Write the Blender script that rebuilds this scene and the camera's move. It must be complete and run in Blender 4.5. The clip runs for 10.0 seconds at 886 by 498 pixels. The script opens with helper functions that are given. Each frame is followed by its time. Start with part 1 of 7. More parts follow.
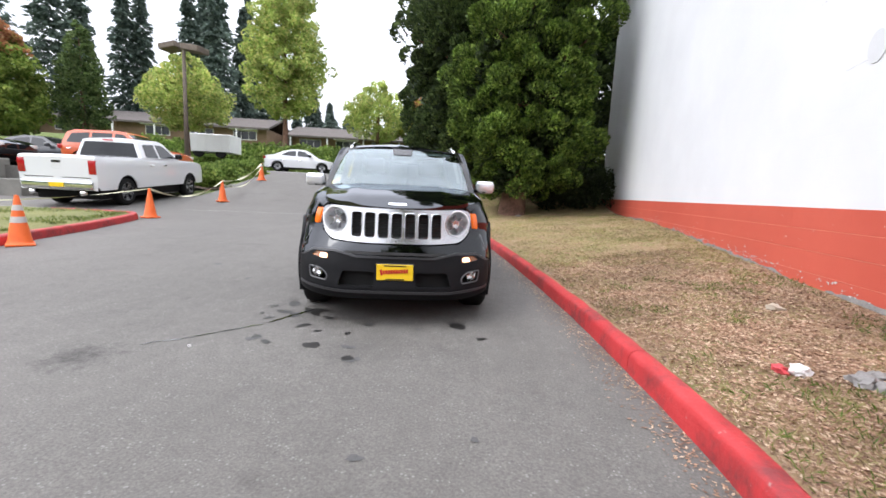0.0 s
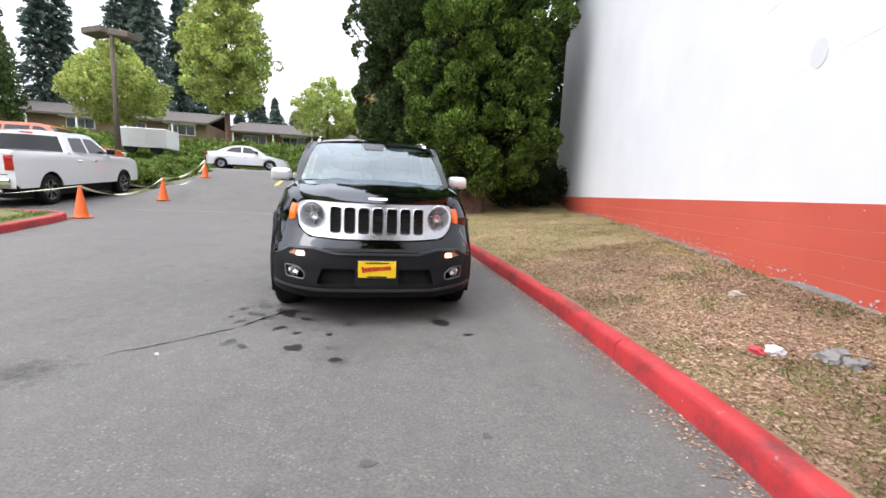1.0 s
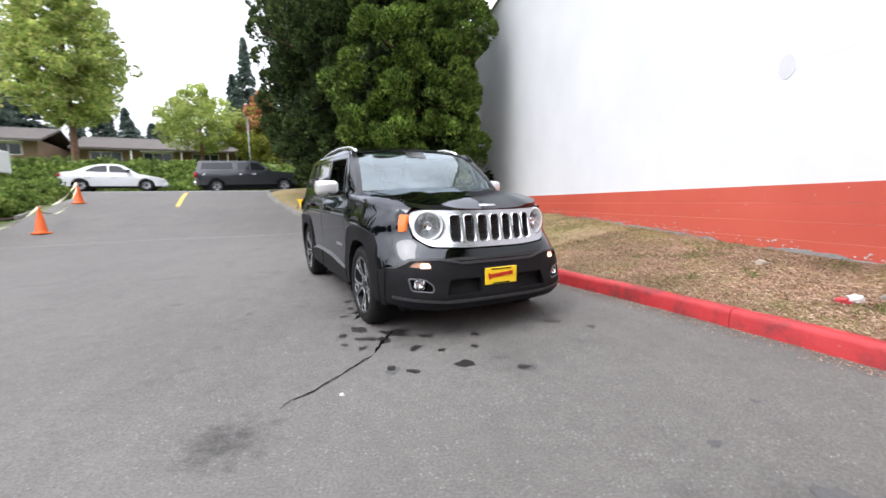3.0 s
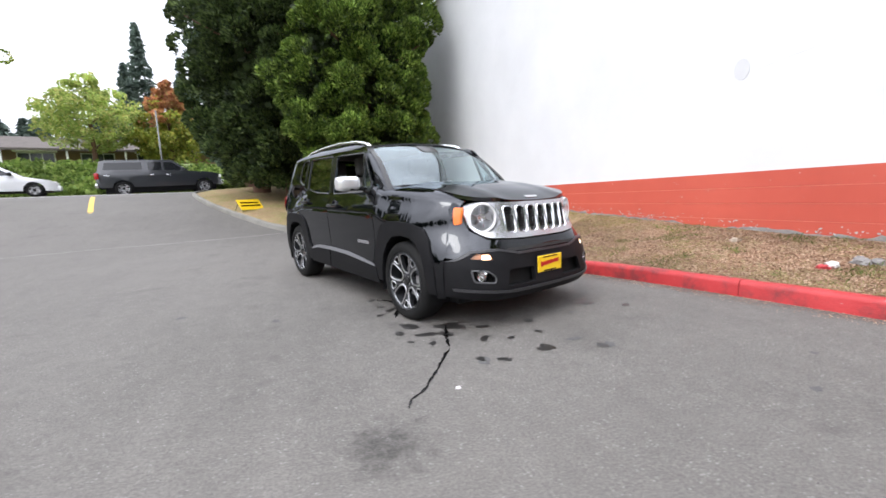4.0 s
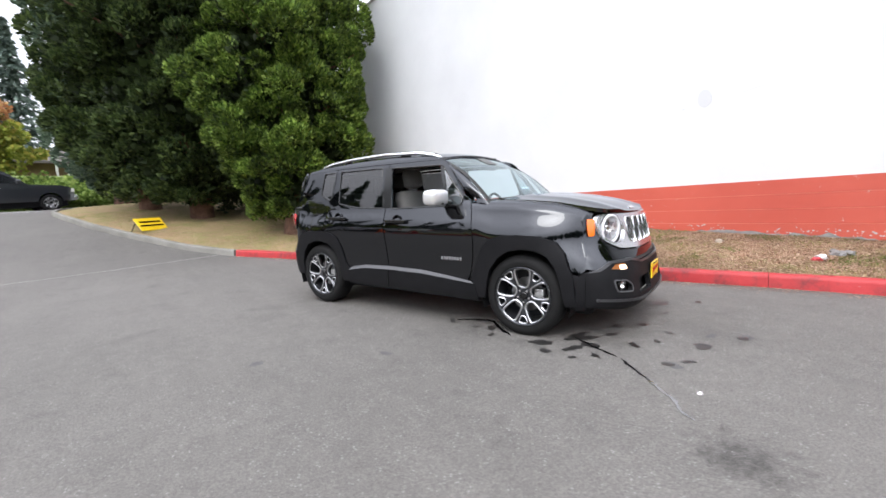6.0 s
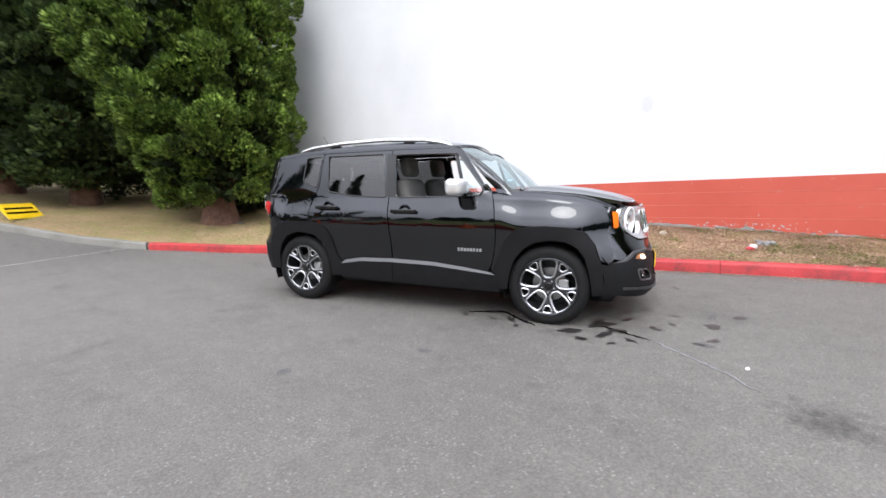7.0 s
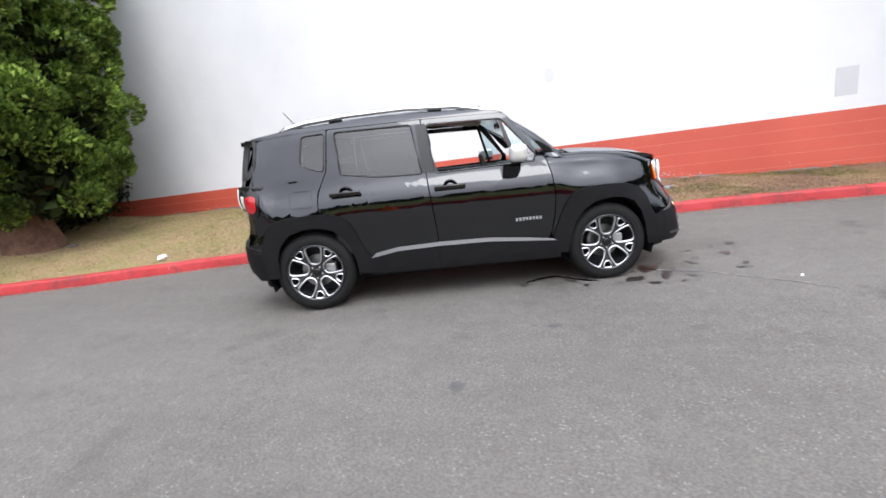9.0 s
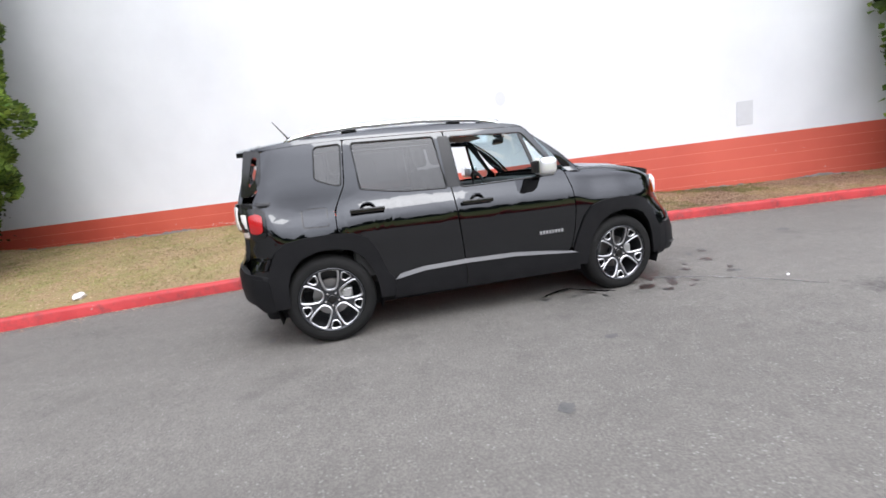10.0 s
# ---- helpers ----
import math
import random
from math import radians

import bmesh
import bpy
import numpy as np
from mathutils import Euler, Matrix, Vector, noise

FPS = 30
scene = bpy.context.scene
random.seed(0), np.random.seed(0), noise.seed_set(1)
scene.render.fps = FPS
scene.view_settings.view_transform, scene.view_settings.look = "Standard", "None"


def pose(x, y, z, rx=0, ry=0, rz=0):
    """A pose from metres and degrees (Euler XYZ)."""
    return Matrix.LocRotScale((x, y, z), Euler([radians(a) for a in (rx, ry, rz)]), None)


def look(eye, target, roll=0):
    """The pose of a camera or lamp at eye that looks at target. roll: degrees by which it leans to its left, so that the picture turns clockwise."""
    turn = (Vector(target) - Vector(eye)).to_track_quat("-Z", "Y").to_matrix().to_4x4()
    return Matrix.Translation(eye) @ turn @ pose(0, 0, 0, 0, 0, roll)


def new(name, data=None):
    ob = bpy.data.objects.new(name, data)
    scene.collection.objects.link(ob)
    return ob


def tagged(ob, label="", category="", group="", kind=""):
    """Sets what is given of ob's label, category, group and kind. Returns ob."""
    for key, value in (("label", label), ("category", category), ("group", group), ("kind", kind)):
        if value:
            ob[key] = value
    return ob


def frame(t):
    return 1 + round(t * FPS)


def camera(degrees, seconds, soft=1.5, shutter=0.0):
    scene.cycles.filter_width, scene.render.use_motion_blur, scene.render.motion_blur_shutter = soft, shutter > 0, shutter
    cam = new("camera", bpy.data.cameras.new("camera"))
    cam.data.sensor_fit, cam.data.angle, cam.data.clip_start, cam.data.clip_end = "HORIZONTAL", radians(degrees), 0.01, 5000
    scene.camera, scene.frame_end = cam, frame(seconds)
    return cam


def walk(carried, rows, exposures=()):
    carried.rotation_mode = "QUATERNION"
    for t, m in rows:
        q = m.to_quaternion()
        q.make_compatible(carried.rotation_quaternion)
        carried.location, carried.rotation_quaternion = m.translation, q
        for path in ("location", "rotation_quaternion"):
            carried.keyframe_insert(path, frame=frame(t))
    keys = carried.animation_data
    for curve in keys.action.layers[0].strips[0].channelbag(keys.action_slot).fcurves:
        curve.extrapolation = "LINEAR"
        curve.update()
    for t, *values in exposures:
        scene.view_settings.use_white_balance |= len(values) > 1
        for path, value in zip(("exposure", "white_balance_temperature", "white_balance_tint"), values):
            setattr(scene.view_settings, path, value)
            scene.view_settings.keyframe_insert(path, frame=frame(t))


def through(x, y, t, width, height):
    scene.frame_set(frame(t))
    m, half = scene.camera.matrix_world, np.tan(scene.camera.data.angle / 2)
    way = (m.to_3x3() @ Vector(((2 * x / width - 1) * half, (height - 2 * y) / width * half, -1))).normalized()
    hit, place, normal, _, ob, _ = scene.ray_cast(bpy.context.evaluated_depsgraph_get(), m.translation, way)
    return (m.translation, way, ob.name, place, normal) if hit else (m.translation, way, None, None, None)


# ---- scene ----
cam = camera(92.6, 10.0, 1.6, 0.3)
PATH = [
    (0, (0.203, 0.405, 1.149), (-0.191, 2.348, 0.881), 2.8),
    (0.5, (0.141, 0.389, 1.128), (-0.132, 2.353, 0.865), 3.8),
    (1, (-0.056, 0.419, 1.104), (-0.223, 2.394, 0.841), 2.7),
    (1.5, (-0.41, 0.461, 1.104), (-0.552, 2.432, 0.802), 1.7),
    (2, (-0.885, 0.417, 1.089), (-0.801, 2.396, 0.812), -1.7),
    (2.5, (-1.373, 0.455, 1.068), (-1.168, 2.431, 0.834), -2.0),
    (3, (-1.866, 0.502, 1.06), (-1.501, 2.456, 0.838), -1.2),
    (3.2, (-2.071, 0.514, 1.054), (-1.576, 2.438, 0.824), -1.7),
    (4.3, (-3.132, 0.842, 1.093), (-2.331, 2.655, 0.824), -3.4),
    (4.5, (-3.312, 0.896, 1.127), (-2.421, 2.663, 0.836), -3.8),
    (5, (-3.722, 1.171, 1.128), (-2.737, 2.881, 0.803), -4.0),
    (5.5, (-4.126, 1.489, 1.165), (-3.038, 3.148, 0.905), -3.8),
    (6.8, (-5.032, 2.499, 1.215), (-3.564, 3.832, 0.95), -3.1),
    (7, (-5.15, 2.672, 1.225), (-3.612, 3.918, 0.936), -2.4),
    (7.5, (-5.349, 3.155, 1.232), (-3.713, 4.253, 0.889), -1.3),
    (8, (-5.552, 3.598, 1.238), (-3.78, 4.461, 0.897), -3.9),
    (8.5, (-5.677, 4.099, 1.239), (-3.851, 4.794, 0.814), -6.6),
    (9, (-5.756, 4.598, 1.28), (-3.876, 5.128, 0.852), -7.5),
    (9.5, (-5.782, 5.109, 1.307), (-3.84, 5.385, 0.916), -8.8),
    (10, (-5.71, 5.602, 1.312), (-3.748, 5.697, 0.938), -7.3),
]
walk(cam, [(t, look(eye, target, roll)) for t, eye, target, roll in PATH])

# ---- light: a bright overcast afternoon ----
world = bpy.data.worlds.new("overcast_sky")
scene.world = world
world.use_nodes = True
wn = world.node_tree
wn.nodes.clear()
sky = wn.nodes.new("ShaderNodeTexSky")
sky.sky_type, sky.sun_disc = "NISHITA", False
sky.sun_elevation, sky.sun_rotation = radians(52), radians(235)
sky.dust_density, sky.air_density = 3.0, 1.2
pale = wn.nodes.new("ShaderNodeHueSaturation")
pale.inputs["Saturation"].default_value = 0.12
cloud = wn.nodes.new("ShaderNodeMix")
cloud.data_type = "RGBA"
cloud.inputs["Factor"].default_value = 0.55
cloud.inputs["B"].default_value = (22.2, 22.8, 25.6, 1)
back = wn.nodes.new("ShaderNodeBackground")
back.inputs["Strength"].default_value = 0.124
wout = wn.nodes.new("ShaderNodeOutputWorld")
wn.links.new(sky.outputs[0], pale.inputs["Color"])
wn.links.new(pale.outputs[0], cloud.inputs["A"])
# an overcast sky is brighter overhead than at the horizon
spot = wn.nodes.new("ShaderNodeTexCoord")
axis = wn.nodes.new("ShaderNodeSeparateXYZ")
rise = wn.nodes.new("ShaderNodeMapRange")
for k, v in (("From Min", 0.0), ("From Max", 1.0), ("To Min", 0.55), ("To Max", 1.75)):
    rise.inputs[k].default_value = v
veil = wn.nodes.new("ShaderNodeVectorMath")
veil.operation = "SCALE"
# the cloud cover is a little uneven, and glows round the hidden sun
banks = wn.nodes.new("ShaderNodeTexNoise")
banks.inputs["Scale"].default_value, banks.inputs["Detail"].default_value = 2.6, 4.0
swing = wn.nodes.new("ShaderNodeMapRange")
for k, v in (("From Min", 0.34), ("From Max", 0.66), ("To Min", 0.84), ("To Max", 1.16)):
    swing.inputs[k].default_value = v
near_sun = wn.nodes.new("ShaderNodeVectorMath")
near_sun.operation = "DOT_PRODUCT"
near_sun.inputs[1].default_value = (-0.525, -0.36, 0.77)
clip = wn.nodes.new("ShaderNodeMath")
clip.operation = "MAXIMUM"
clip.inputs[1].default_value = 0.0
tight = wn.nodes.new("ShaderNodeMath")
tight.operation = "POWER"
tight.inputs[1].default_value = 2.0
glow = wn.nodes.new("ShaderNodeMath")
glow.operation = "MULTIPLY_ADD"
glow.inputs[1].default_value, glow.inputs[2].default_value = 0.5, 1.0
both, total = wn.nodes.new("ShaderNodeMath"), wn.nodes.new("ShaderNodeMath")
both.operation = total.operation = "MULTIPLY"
wn.links.new(spot.outputs["Generated"], axis.inputs[0])
wn.links.new(spot.outputs["Generated"], banks.inputs["Vector"])
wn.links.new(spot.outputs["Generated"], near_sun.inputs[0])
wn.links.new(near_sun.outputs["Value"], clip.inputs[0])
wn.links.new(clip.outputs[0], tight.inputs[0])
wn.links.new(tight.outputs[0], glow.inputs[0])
wn.links.new(banks.outputs["Fac"], swing.inputs["Value"])
wn.links.new(axis.outputs["Z"], rise.inputs["Value"])
wn.links.new(rise.outputs["Result"], both.inputs[0])
wn.links.new(swing.outputs["Result"], both.inputs[1])
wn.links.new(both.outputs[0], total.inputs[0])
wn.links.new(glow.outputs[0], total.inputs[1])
wn.links.new(cloud.outputs["Result"], veil.inputs[0])
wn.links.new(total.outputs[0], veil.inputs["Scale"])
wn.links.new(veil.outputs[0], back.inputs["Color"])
wn.links.new(back.outputs[0], wout.inputs[0])
sun = new("sun", bpy.data.lights.new("sun", "SUN"))
sun.data.energy, sun.data.angle, sun.data.color = 0.9, radians(25), (1.0, 0.97, 0.92)
sun.matrix_world = look((0, 0, 30), (6.5, 4.0, 21))

# ---- materials ----
def material(name, color, rough=0.6, metal=0.0, coat=0.0, spec=0.5):
    m = bpy.data.materials.new(name)
    m.use_nodes = True
    b = m.node_tree.nodes["Principled BSDF"]
    b.inputs["Base Color"].default_value = (*color, 1)
    b.inputs["Roughness"].default_value = rough
    b.inputs["Metallic"].default_value = metal
    b.inputs["Coat Weight"].default_value = coat
    b.inputs["Coat Roughness"].default_value = 0.03
    b.inputs["Specular IOR Level"].default_value = spec
    return m


def coords(m, scale=1.0, obj=False):
    """World-size coordinates for the textures of m."""
    n = m.node_tree.nodes
    if obj:
        c = n.new("ShaderNodeTexCoord").outputs["Object"]
    else:
        c = n.new("ShaderNodeNewGeometry").outputs["Position"]
    mp = n.new("ShaderNodeMapping")
    mp.inputs["Scale"].default_value = (scale, scale, scale) if isinstance(scale, (int, float)) else scale
    m.node_tree.links.new(c, mp.inputs[0])
    return mp.outputs[0]


def noise_tex(m, scale, detail=4.0, rough=0.6, vec=None, kind="noise"):
    n = m.node_tree.nodes
    if kind == "noise":
        t = n.new("ShaderNodeTexNoise")
        t.inputs["Detail"].default_value = detail
        t.inputs["Roughness"].default_value = rough
        out = t.outputs["Fac"]
    else:
        t = n.new("ShaderNodeTexVoronoi")
        out = t.outputs["Distance"]
    t.inputs["Scale"].default_value = scale
    m.node_tree.links.new(vec if vec is not None else coords(m), t.inputs["Vector"])
    return out


def ramp(m, fac, stops):
    r = m.node_tree.nodes.new("ShaderNodeValToRGB")
    e = r.color_ramp.elements
    while len(e) < len(stops):
        e.new(0.5)
    for el, (p, c) in zip(e, stops):
        el.position = p
        el.color = (*c, 1) if not isinstance(c, (int, float)) else (c, c, c, 1)
    m.node_tree.links.new(fac, r.inputs[0])
    return r.outputs["Color"]


def mix(m, a, b, fac, mode="MIX"):
    x = m.node_tree.nodes.new("ShaderNodeMix")
    x.data_type, x.blend_type = "RGBA", mode
    for sock, v in (("A", a), ("B", b), ("Factor", fac)):
        s = x.inputs[sock]
        if isinstance(v, (int, float)):
            s.default_value = v if sock == "Factor" else (v, v, v, 1)
        elif isinstance(v, tuple):
            s.default_value = (*v, 1)
        else:
            m.node_tree.links.new(v, s)
    return x.outputs["Result"]


def finish(m, color=None, rough=None, bump=None, strength=0.3, distance=0.01):
    b = m.node_tree.nodes["Principled BSDF"]
    if color is not None:
        m.node_tree.links.new(color, b.inputs["Base Color"])
    if rough is not None:
        m.node_tree.links.new(rough, b.inputs["Roughness"])
    if bump is not None:
        n = m.node_tree.nodes.new("ShaderNodeBump")
        n.inputs["Strength"].default_value, n.inputs["Distance"].default_value = strength, distance
        m.node_tree.links.new(bump, n.inputs["Height"])
        m.node_tree.links.new(n.outputs[0], b.inputs["Normal"])
    return m


def mottled(name, lo, hi, scale=6.0, rough=0.7, bump=0.2, fine=60.0, dist=0.01, metal=0.0, coat=0.0):
    """A surface that varies at two scales between two colours."""
    m = material(name, lo, rough, metal, coat)
    v = coords(m)
    big, small = noise_tex(m, scale, 3, 0.6, v), noise_tex(m, fine, 5, 0.65, v)
    c = mix(m, ramp(m, big, [(0.3, lo), (0.7, hi)]), ramp(m, small, [(0.3, lo), (0.75, hi)]), 0.45)
    return finish(m, c, None, small, bump, dist)


def make_asphalt():
    m = material("asphalt", (0.13, 0.13, 0.13), 0.85)
    v = coords(m)
    patch = ramp(m, noise_tex(m, 0.35, 4, 0.6, v), [(0.3, (0.0955, 0.0895, 0.0815)), (0.7, (0.1265, 0.1185, 0.1085))])
    grain = noise_tex(m, 75, 5, 0.8, v)
    fine = ramp(m, grain, [(0.3, 0.6), (0.5, 1.0), (0.7, 1.5)])
    c = mix(m, patch, fine, 1.0, "MULTIPLY")
    stones = ramp(m, noise_tex(m, 42, 0, 0.5, v, "voronoi"), [(0.0, 1.0), (0.2, 1.0), (0.26, 0.0)])
    pick = ramp(m, noise_tex(m, 13, 2, 0.5, v), [(0.5, 0.0), (0.58, 0.8)])
    c = mix(m, c, (0.20, 0.197, 0.187), mix(m, stones, pick, 1.0, "MULTIPLY"))
    stain = ramp(m, noise_tex(m, 2.1, 5, 0.65, v), [(0.58, 1.0), (0.75, 0.72)])
    c = mix(m, c, stain, 1.0, "MULTIPLY")
    # worn streaks along the lane, and a coarse mottle
    lanes = coords(m, (4.2, 0.55, 1.0))
    c = mix(m, c, ramp(m, noise_tex(m, 1.0, 5, 0.7, lanes), [(0.34, 0.95), (0.66, 1.045)]), 1.0, "MULTIPLY")
    c = mix(m, c, ramp(m, noise_tex(m, 9, 4, 0.7, v), [(0.3, 0.90), (0.7, 1.08)]), 1.0, "MULTIPLY")
    # dried spills with fraying edges
    fray = noise_tex(m, 11, 7, 0.85, v)
    for x, y, r, dark in ((-2.52, 2.44, 0.36, 0.36), (-2.9, 1.9, 0.4, 0.82), (-1.75, 3.6, 0.55, 0.8), (-0.9, 3.1, 0.5, 0.85), (-2.1, 4.6, 0.5, 0.75), (-0.45, 1.6, 0.22, 0.75), (-3.3, 6.5, 0.35, 0.78)):
        far = m.node_tree.nodes.new("ShaderNodeVectorMath")
        far.operation = "DISTANCE"
        far.inputs[1].default_value = (x, y, 0.03)
        m.node_tree.links.new(v, far.inputs[0])
        near = m.node_tree.nodes.new("ShaderNodeMapRange")
        near.inputs["From Min"].default_value, near.inputs["From Max"].default_value = 0.0, r
        near.inputs["To Min"].default_value, near.inputs["To Max"].default_value = 0.27, -0.12
        m.node_tree.links.new(far.outputs["Value"], near.inputs["Value"])
        both = m.node_tree.nodes.new("ShaderNodeMath")
        m.node_tree.links.new(near.outputs["Result"], both.inputs[0])
        m.node_tree.links.new(fray, both.inputs[1])
        spill = ramp(m, both.outputs[0], [(0.50, 1.0), (0.78, dark)])
        c = mix(m, c, spill, 1.0, "MULTIPLY")
    return finish(m, c, None, grain, 0.5, 0.006)


def make_verge():
    m = material("dry_verge", (0.3, 0.22, 0.13), 0.95)
    v = coords(m)
    chips = noise_tex(m, 38, 5, 0.75, v)
    c = ramp(m, chips, [(0.28, (0.13, 0.07, 0.042)), (0.45, (0.26, 0.157, 0.095)), (0.6, (0.36, 0.235, 0.15)), (0.78, (0.47, 0.35, 0.24))])
    tint = ramp(m, noise_tex(m, 1.3, 4, 0.6, v), [(0.35, (0.28, 0.16, 0.09)), (0.62, (0.34, 0.23, 0.135))])
    c = mix(m, c, tint, 0.4)
    # dry grass takes over from the bark chips farther up the bank
    where = m.node_tree.nodes.new("ShaderNodeSeparateXYZ")
    m.node_tree.links.new(v, where.inputs[0])
    up = m.node_tree.nodes.new("ShaderNodeMapRange")
    up.inputs["From Min"].default_value, up.inputs["From Max"].default_value, up.inputs["To Max"].default_value = 4.5, 8.5, 0.62
    m.node_tree.links.new(where.outputs["Y"], up.inputs["Value"])
    c = mix(m, c, ramp(m, noise_tex(m, 22, 5, 0.75, v), [(0.3, (0.19, 0.135, 0.06)), (0.7, (0.40, 0.31, 0.165))]), up.outputs["Result"])
    green = ramp(m, noise_tex(m, 1.7, 6, 0.75, v), [(0.45, 0.0), (0.62, 0.75)])
    c = mix(m, c, (0.205, 0.205, 0.065), green)
    return finish(m, c, None, chips, 0.9, 0.03)


def make_wall_paint(name, lo, hi, chips=False):
    m = material(name, hi, 0.55)
    v = coords(m)
    big, small = noise_tex(m, 0.6, 4, 0.6, v), noise_tex(m, 55, 4, 0.6, v)
    c = ramp(m, big, [(0.3, lo), (0.7, hi)])
    if chips:
        z = m.node_tree.nodes.new("ShaderNodeSeparateXYZ")
        g = m.node_tree.nodes.new("ShaderNodeNewGeometry")
        m.node_tree.links.new(g.outputs["Position"], z.inputs[0])
        flake = ramp(m, noise_tex(m, 9, 6, 0.75, v), [(0.66, 0.0), (0.69, 1.0)])
        c = mix(m, c, (0.62, 0.58, 0.56), flake)
    return finish(m, c, None, small, 0.25, 0.006)


def make_leaf(name, dark, light, tip=None, through=0.35, clump=0.9, low=0.65, high=1.3):
    """Leaves that vary one from another and let some light through."""
    m = material(name, dark, 0.6, 0, 0, 0.3)
    n, l = m.node_tree.nodes, m.node_tree.links
    g = n.new("ShaderNodeNewGeometry")
    c = ramp(m, g.outputs["Random Per Island"], [(0.0, dark), (0.6, light), (1.0, tip or light)])
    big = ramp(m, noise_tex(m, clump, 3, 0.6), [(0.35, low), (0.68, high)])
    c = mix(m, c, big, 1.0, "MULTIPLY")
    finish(m, c)
    t = n.new("ShaderNodeBsdfTranslucent")
    x = n.new("ShaderNodeMixShader")
    x.inputs[0].default_value = through
    l.new(c, t.inputs["Color"])
    l.new(n["Principled BSDF"].outputs[0], x.inputs[1])
    l.new(t.outputs[0], x.inputs[2])
    l.new(x.outputs[0], n["Material Output"].inputs[0])
    return m


ASPHALT = make_asphalt()
VERGE = make_verge()
RED_WALL = make_wall_paint("red_block_paint", (0.46, 0.075, 0.048), (0.56, 0.105, 0.068), True)
def make_kerb():
    """Red paint, scuffed dark by tyres and worn through in places."""
    m = material("red_kerb_paint", (0.5, 0.03, 0.03), 0.55)
    v = coords(m)
    c = ramp(m, noise_tex(m, 2.5, 4, 0.6, v), [(0.3, (0.33, 0.016, 0.019)), (0.7, (0.46, 0.034, 0.036))])
    scuff = ramp(m, noise_tex(m, 3.4, 7, 0.72, v), [(0.48, 0.0), (0.62, 0.7)])
    c = mix(m, c, (0.11, 0.022, 0.024), scuff)
    bare = ramp(m, noise_tex(m, 14, 5, 0.7, v), [(0.68, 0.0), (0.72, 0.8)])
    c = mix(m, c, (0.30, 0.20, 0.18), bare)
    return finish(m, c, None, noise_tex(m, 45, 5, 0.65, v), 0.45, 0.01)


KERB_RED = make_kerb()
CONCRETE = mottled("weathered_concrete", (0.12, 0.115, 0.10), (0.25, 0.24, 0.215), 1.5, 0.85, 0.4, 40)
MORTAR = mottled("old_footing", (0.11, 0.10, 0.095), (0.24, 0.225, 0.21), 5, 0.9, 0.6, 40)
GRASS = mottled("rough_grass", (0.055, 0.09, 0.018), (0.16, 0.19, 0.055), 0.5, 0.95, 0.8, 20, 0.05)
BARK = mottled("bark", (0.065, 0.033, 0.022), (0.23, 0.125, 0.085), 5, 0.9, 0.9, 14, 0.05)
# clump-sized noise paints shaded gaps and lit tufts into both needle colours
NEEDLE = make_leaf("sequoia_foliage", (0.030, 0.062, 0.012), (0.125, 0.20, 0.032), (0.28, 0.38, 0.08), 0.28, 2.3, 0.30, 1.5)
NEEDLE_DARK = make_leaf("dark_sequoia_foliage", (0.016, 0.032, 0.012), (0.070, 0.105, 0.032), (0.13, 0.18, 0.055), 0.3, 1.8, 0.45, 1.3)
NEEDLE_BLUE = make_leaf("bluish_sequoia_foliage", (0.05, 0.085, 0.06), (0.15, 0.21, 0.14), (0.22, 0.29, 0.20), 0.35)
# paler and bluer than fir needles: distance haze is mixed into the colour
CONIFER = make_leaf("hazed_fir_foliage", (0.06, 0.09, 0.08), (0.15, 0.20, 0.165))
MAPLE = make_leaf("yellowing_leaves", (0.24, 0.33, 0.08), (0.45, 0.55, 0.16), (0.62, 0.55, 0.22), 0.45)
MAPLE_GREEN = make_leaf("green_leaves", (0.09, 0.15, 0.03), (0.24, 0.33, 0.07), (0.34, 0.37, 0.10))
AUTUMN_LEAF = make_leaf("turning_leaves", (0.13, 0.17, 0.03), (0.36, 0.40, 0.08), (0.42, 0.34, 0.08))
RUST_LEAF = make_leaf("rust_leaves", (0.30, 0.12, 0.06), (0.52, 0.24, 0.12), (0.52, 0.36, 0.14))
HORNBEAM = make_leaf("dark_hornbeam_leaves", (0.04, 0.07, 0.025), (0.11, 0.165, 0.055), (0.17, 0.22, 0.08))
HEDGE = make_leaf("hedge_leaves", (0.065, 0.115, 0.022), (0.19, 0.28, 0.06), (0.29, 0.36, 0.10))
# dark shrubs; also the stand-in for shade deep inside the sequoia crowns
SHRUB_AND_CROWN_SHADE = make_leaf("dark_shrub_and_crown_shade_leaves", (0.012, 0.02, 0.008), (0.04, 0.06, 0.02))

# ---- helpers for meshes ----
def mesh_of(name, verts, faces, mats=(), smooth=False):
    me = bpy.data.meshes.new(name)
    me.from_pydata([tuple(v) for v in verts], [], faces)
    for m in mats:
        me.materials.append(m)
    if smooth:
        me.polygons.foreach_set("use_smooth", [True] * len(me.polygons))
    me.update()
    return me


def part(name, bm, mat, parent=None, label="", smooth=False, sharp=35):
    """Links a bmesh as one mesh object under parent."""
    me = bpy.data.meshes.new(name)
    if smooth:
        for f in bm.faces:
            f.smooth = True
        for e in bm.edges:
            if len(e.link_faces) == 2 and e.calc_face_angle(0) > radians(sharp):
                e.smooth = False
    bm.to_mesh(me)
    bm.free()
    for m in mat if isinstance(mat, (list, tuple)) else [mat]:
        me.materials.append(m)
    ob = new(name, me)
    ob.parent = parent
    return tagged(ob, label)


